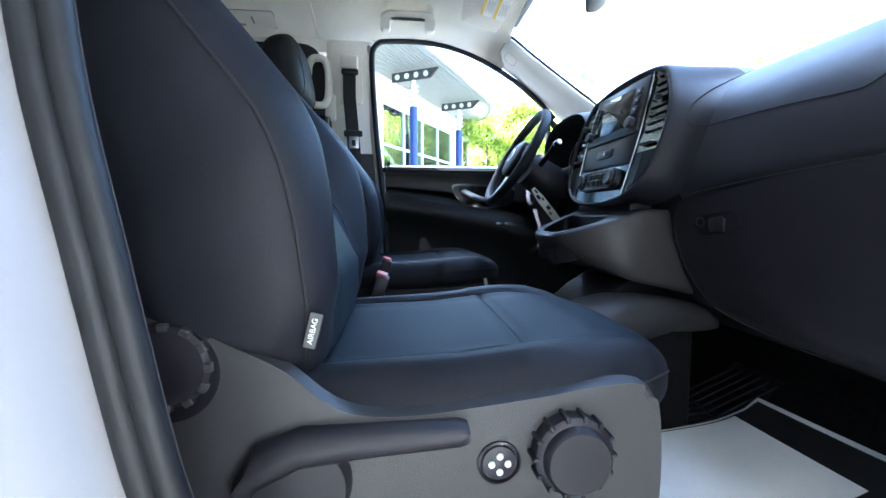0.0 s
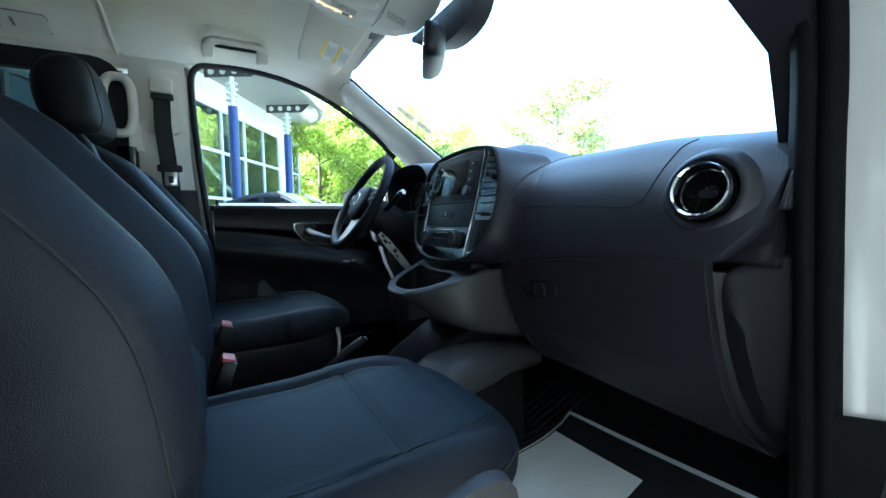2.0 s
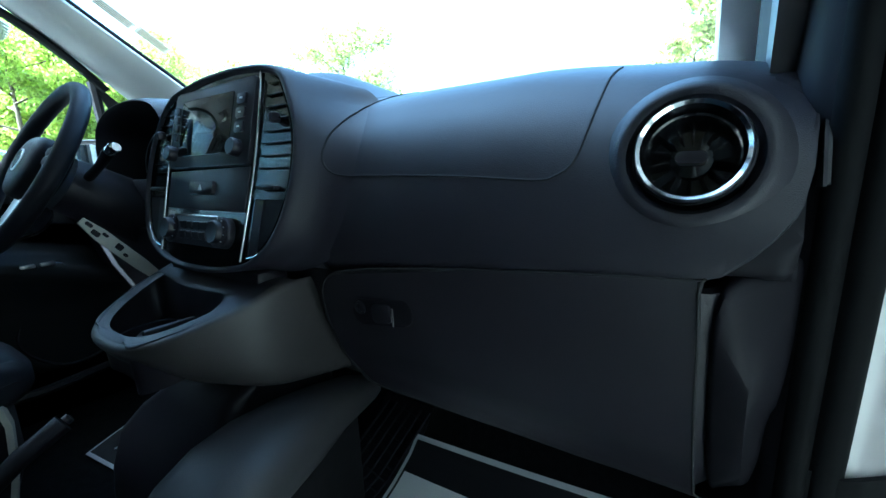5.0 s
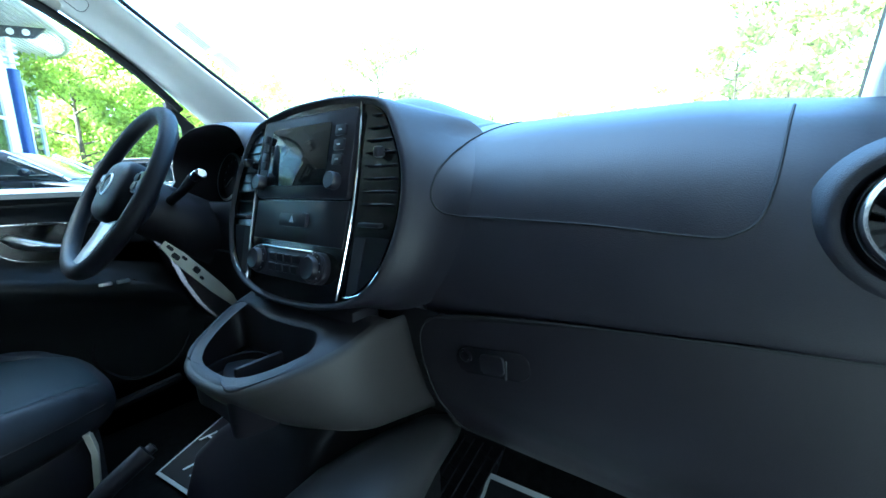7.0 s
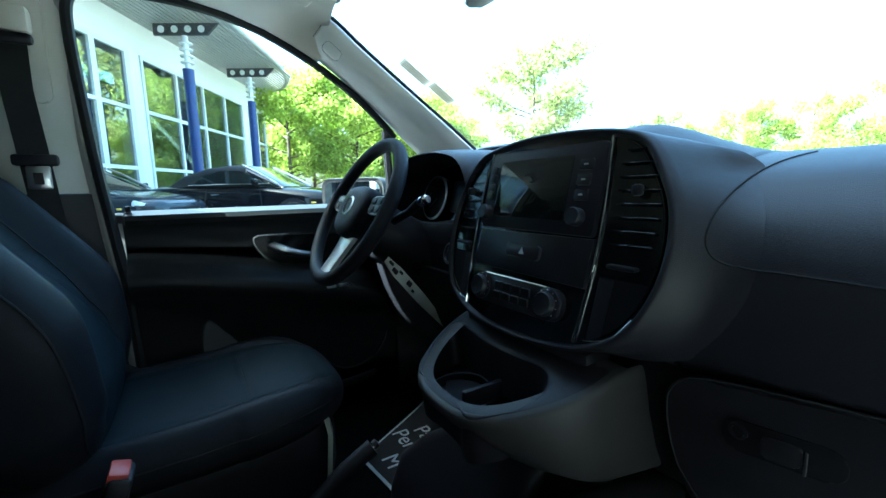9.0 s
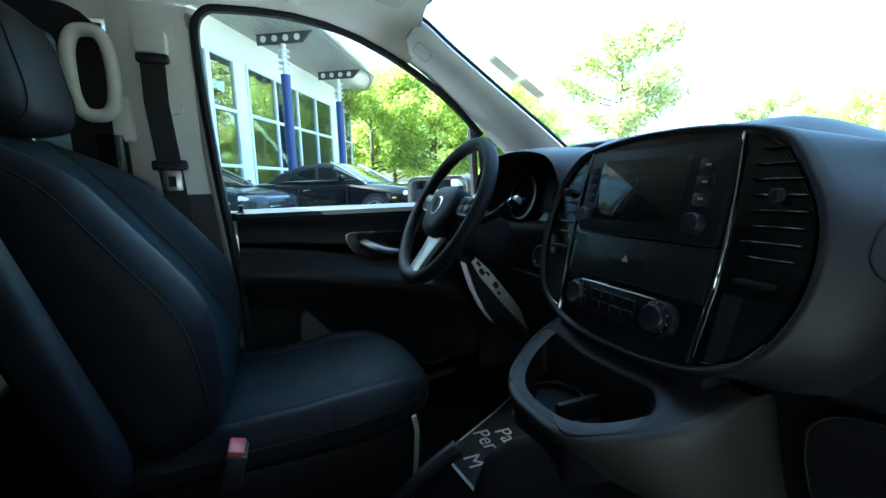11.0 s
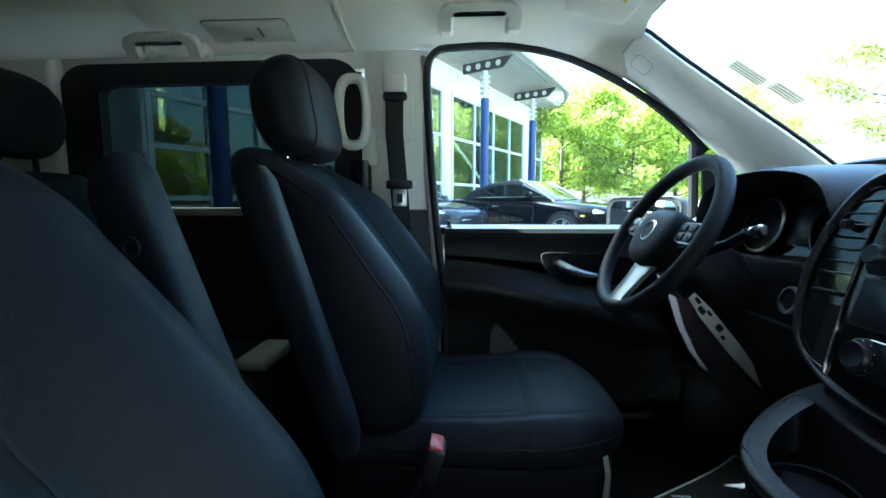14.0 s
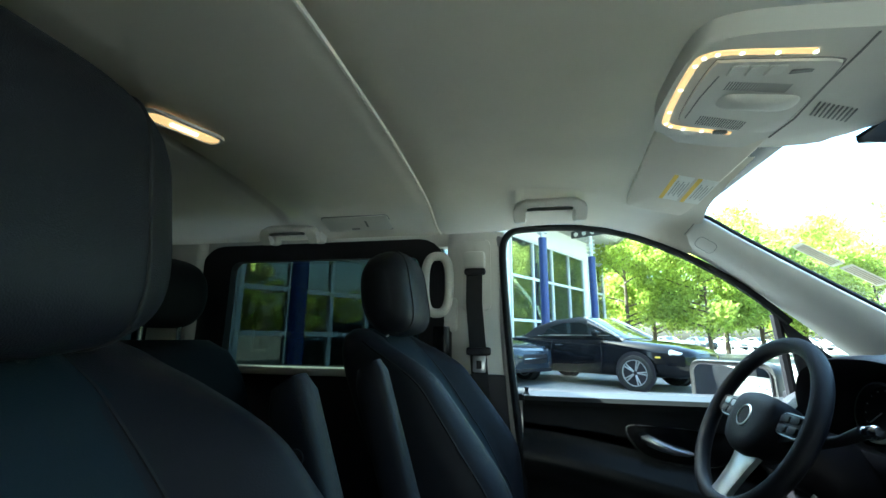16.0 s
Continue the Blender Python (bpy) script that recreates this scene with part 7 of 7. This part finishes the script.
        part("door_line", tube([(-0.55, s * 0.945, 0.97), (-0.62, s * 0.95, 0.6), (-0.55, s * 0.945, 0.30)], 0.008, seg=6), M_BLACK, e)
        part("indicator", rbox((1.86, s * 0.90, 0.66), (0.10, 0.03, 0.035), 0.01), M_YELLOW, e)
    part("grille", rbox((2.40, 0, 0.57), (0.07, 0.80, 0.22), 0.03), M_BLACK, e)
    part("grille_bar", rbox((2.438, 0, 0.57), (0.02, 0.74, 0.02), 0.005), M_CHROME, e)
    part("lower_intake", rbox((2.36, 0, 0.33), (0.10, 1.2, 0.10), 0.03), M_BLACK, e)
    return e


M_CARGREY = mat("dark_blue_grey_paint", (0.02, 0.026, 0.036), 0.15, spec=0.35, coat=0.3, var=0.1, var_scale=3)
M_CARWHITE = mat("white_car_paint", (0.7, 0.7, 0.7), 0.25, coat=0.8, var=0.03)
M_CARSILV = mat("silver_car_paint", (0.35, 0.37, 0.4), 0.25, metal=0.5, coat=0.8, var=0.05)
parked_car("parked_car", (2.03, 10.24, GROUND), -40, M_CARBLACK, "black convertible with a closed black canvas roof", M_CANVAS, 1.10)
parked_car("parked_car", (-1.23, 10.56, GROUND), -40, M_CARGREY, "dark grey saloon parked in front of the showroom", M_CARGREY, 1.08)
far = parked_car("parked_car", (12, 50, GROUND), -75, M_CARWHITE, "distant white car in the row of parked cars", M_CARWHITE, 1.0)
far2 = parked_car("parked_car", (15.5, 50.8, GROUND), -75, M_CARSILV, "distant silver car in the row of parked cars", M_CARSILV, 1.0)
far3 = parked_car("parked_car", (19, 51.8, GROUND), -75, M_CARGREY, "distant dark car in the row of parked cars", M_CARGREY, 1.0)
for k in range(6):
    copy_thing((far, far2, far3)[k % 3], Matrix.Translation(((22.5 + 3.6 * k) * S, (53 + 1.6 * k) * S, GROUND * S)) @ Matrix.Rotation(radians(-75 + 3 * k), 4, 'Z'))


# trees
def tree(at, height, spread, leaf, seed, base=0.25, n=5200, size=0.16):
    rnd = random.Random(seed)
    e = thing("tree", at, "broadleaf tree in fresh spring leaf", "tree", group="trees round the car park", local=True)
    bmt = bmesh.new()
    tube([(rnd.uniform(-0.1, 0.1) * k * spread * 0.2, rnd.uniform(-0.1, 0.1) * k * spread * 0.2, height * 0.9 * k) for k in np.linspace(0, 1, 7)], [0.03 * height * (1 - 0.85 * k) * 0.5 for k in np.linspace(0, 1, 7)], seg=8, bm=bmt)
    limbs = []
    for k in range(22):
        z0 = height * (base + (0.8 - base) * k / 22)
        a = rnd.uniform(0, 6.283)
        ln = spread * (0.55 + 0.45 * math.sin(math.pi * min(1, (z0 / height - base) / (1.02 - base) + 0.22))) * rnd.uniform(0.7, 1.05)
        p = [Vector((math.cos(a) * ln * q, math.sin(a) * ln * q, z0 + ln * 0.45 * q ** 1.3)) for q in (0, 0.35, 0.7, 1.0)]
        tube(p, [0.006 * height * q for q in (1.0, 0.7, 0.4, 0.15)], seg=5, bm=bmt)
        limbs.append(p)
    part("trunk", bmt, M_BARK, e)
    verts, faces = [], []
    for i in range(n):
        p = limbs[rnd.randrange(len(limbs))]
        q = rnd.uniform(0.25, 1.05) ** 0.8
        j = min(2, int(q * 3))
        c = p[j].lerp(p[j + 1], min(1, q * 3 - j)) + Vector((rnd.gauss(0, 1), rnd.gauss(0, 1), rnd.gauss(0, 0.7))) * spread * 0.095
        s = size * rnd.uniform(0.6, 1.4)
        ax = Vector((rnd.gauss(0, 1), rnd.gauss(0, 1), rnd.gauss(0, 1))).normalized()
        sd2 = ax.cross(Vector((rnd.gauss(0, 1), rnd.gauss(0, 1), rnd.gauss(0, 1)))).normalized()
        o = len(verts)
        verts += [c - ax * s, c + sd2 * s * 0.5, c + ax * s, c - sd2 * s * 0.5]
        faces.append((o, o + 1, o + 2, o + 3))
    me = bpy.data.meshes.new("crown")
    me.from_pydata([tuple(v) for v in verts], [], faces)
    me.materials.append(leaf)
    ob = new("crown", me)
    ob.parent = e
    return e


ta = tree((6.3, 26.5, GROUND), 10.5, 4.4, M_LEAF, 1, base=0.12, n=17000, size=0.125)
tb = tree((10.3, 25.5, GROUND), 10.2, 4.2, M_LEAF, 2, base=0.12, n=17000, size=0.125)
tc_ = tree((33, 33, GROUND), 18.5, 7.0, M_LEAF2, 3, n=11000, size=0.24)
td = tree((33, -1, GROUND), 15.0, 5.0, M_LEAF2, 4, base=0.12, n=11000, size=0.24)
rt = random.Random(5)
# trees at negative y are unseen, added for reflections and light
for kind, spots in ((ta, ((13.6, 27.0, 0.95), (19.5, 27, 0.72), (5.2, 33, 1.15), (15, 35, 1.2), (33, 13, 0.72), (36, 5.5, 0.85), (-8, 40, 1.3), (-14, -26, 1.2), (10, -28, 1.1), (24, -20, 1.1))), (tb, ((16.6, 28.5, 1.0), (10, 35, 1.25), (20.5, 36, 1.2), (33, 9.5, 0.7), (34, 16.5, 0.66), (3, 44, 1.4), (-2, -27, 1.2), (18, -25, 1.2), (-24, -22, 1.2))), (tc_, ((44, 26, 0.55), (31, 46, 0.8))), (td, ((36, -7, 1.0), (34, -13, 1.0), (40, 2, 0.9)))):
    for x, y, k in spots:
        copy_thing(kind, Matrix.Translation((x * S, y * S, GROUND * S)) @ Matrix.Rotation(rt.uniform(0, 6.28), 4, 'Z') @ Matrix.Scale(k, 4))
pole = thing("street_lamp", (62, 38, GROUND), "tall lamp post with a flat double head", "street lamp")
part("post", lathe([(0.10, 0), (0.07, 11.0)], (62, 38, 0), (0, 0, 1), 12), M_STEEL, pole)
part("head", rbox((62, 38, 11.1), (0.5, 1.8, 0.18), 0.05), M_STEEL, pole)
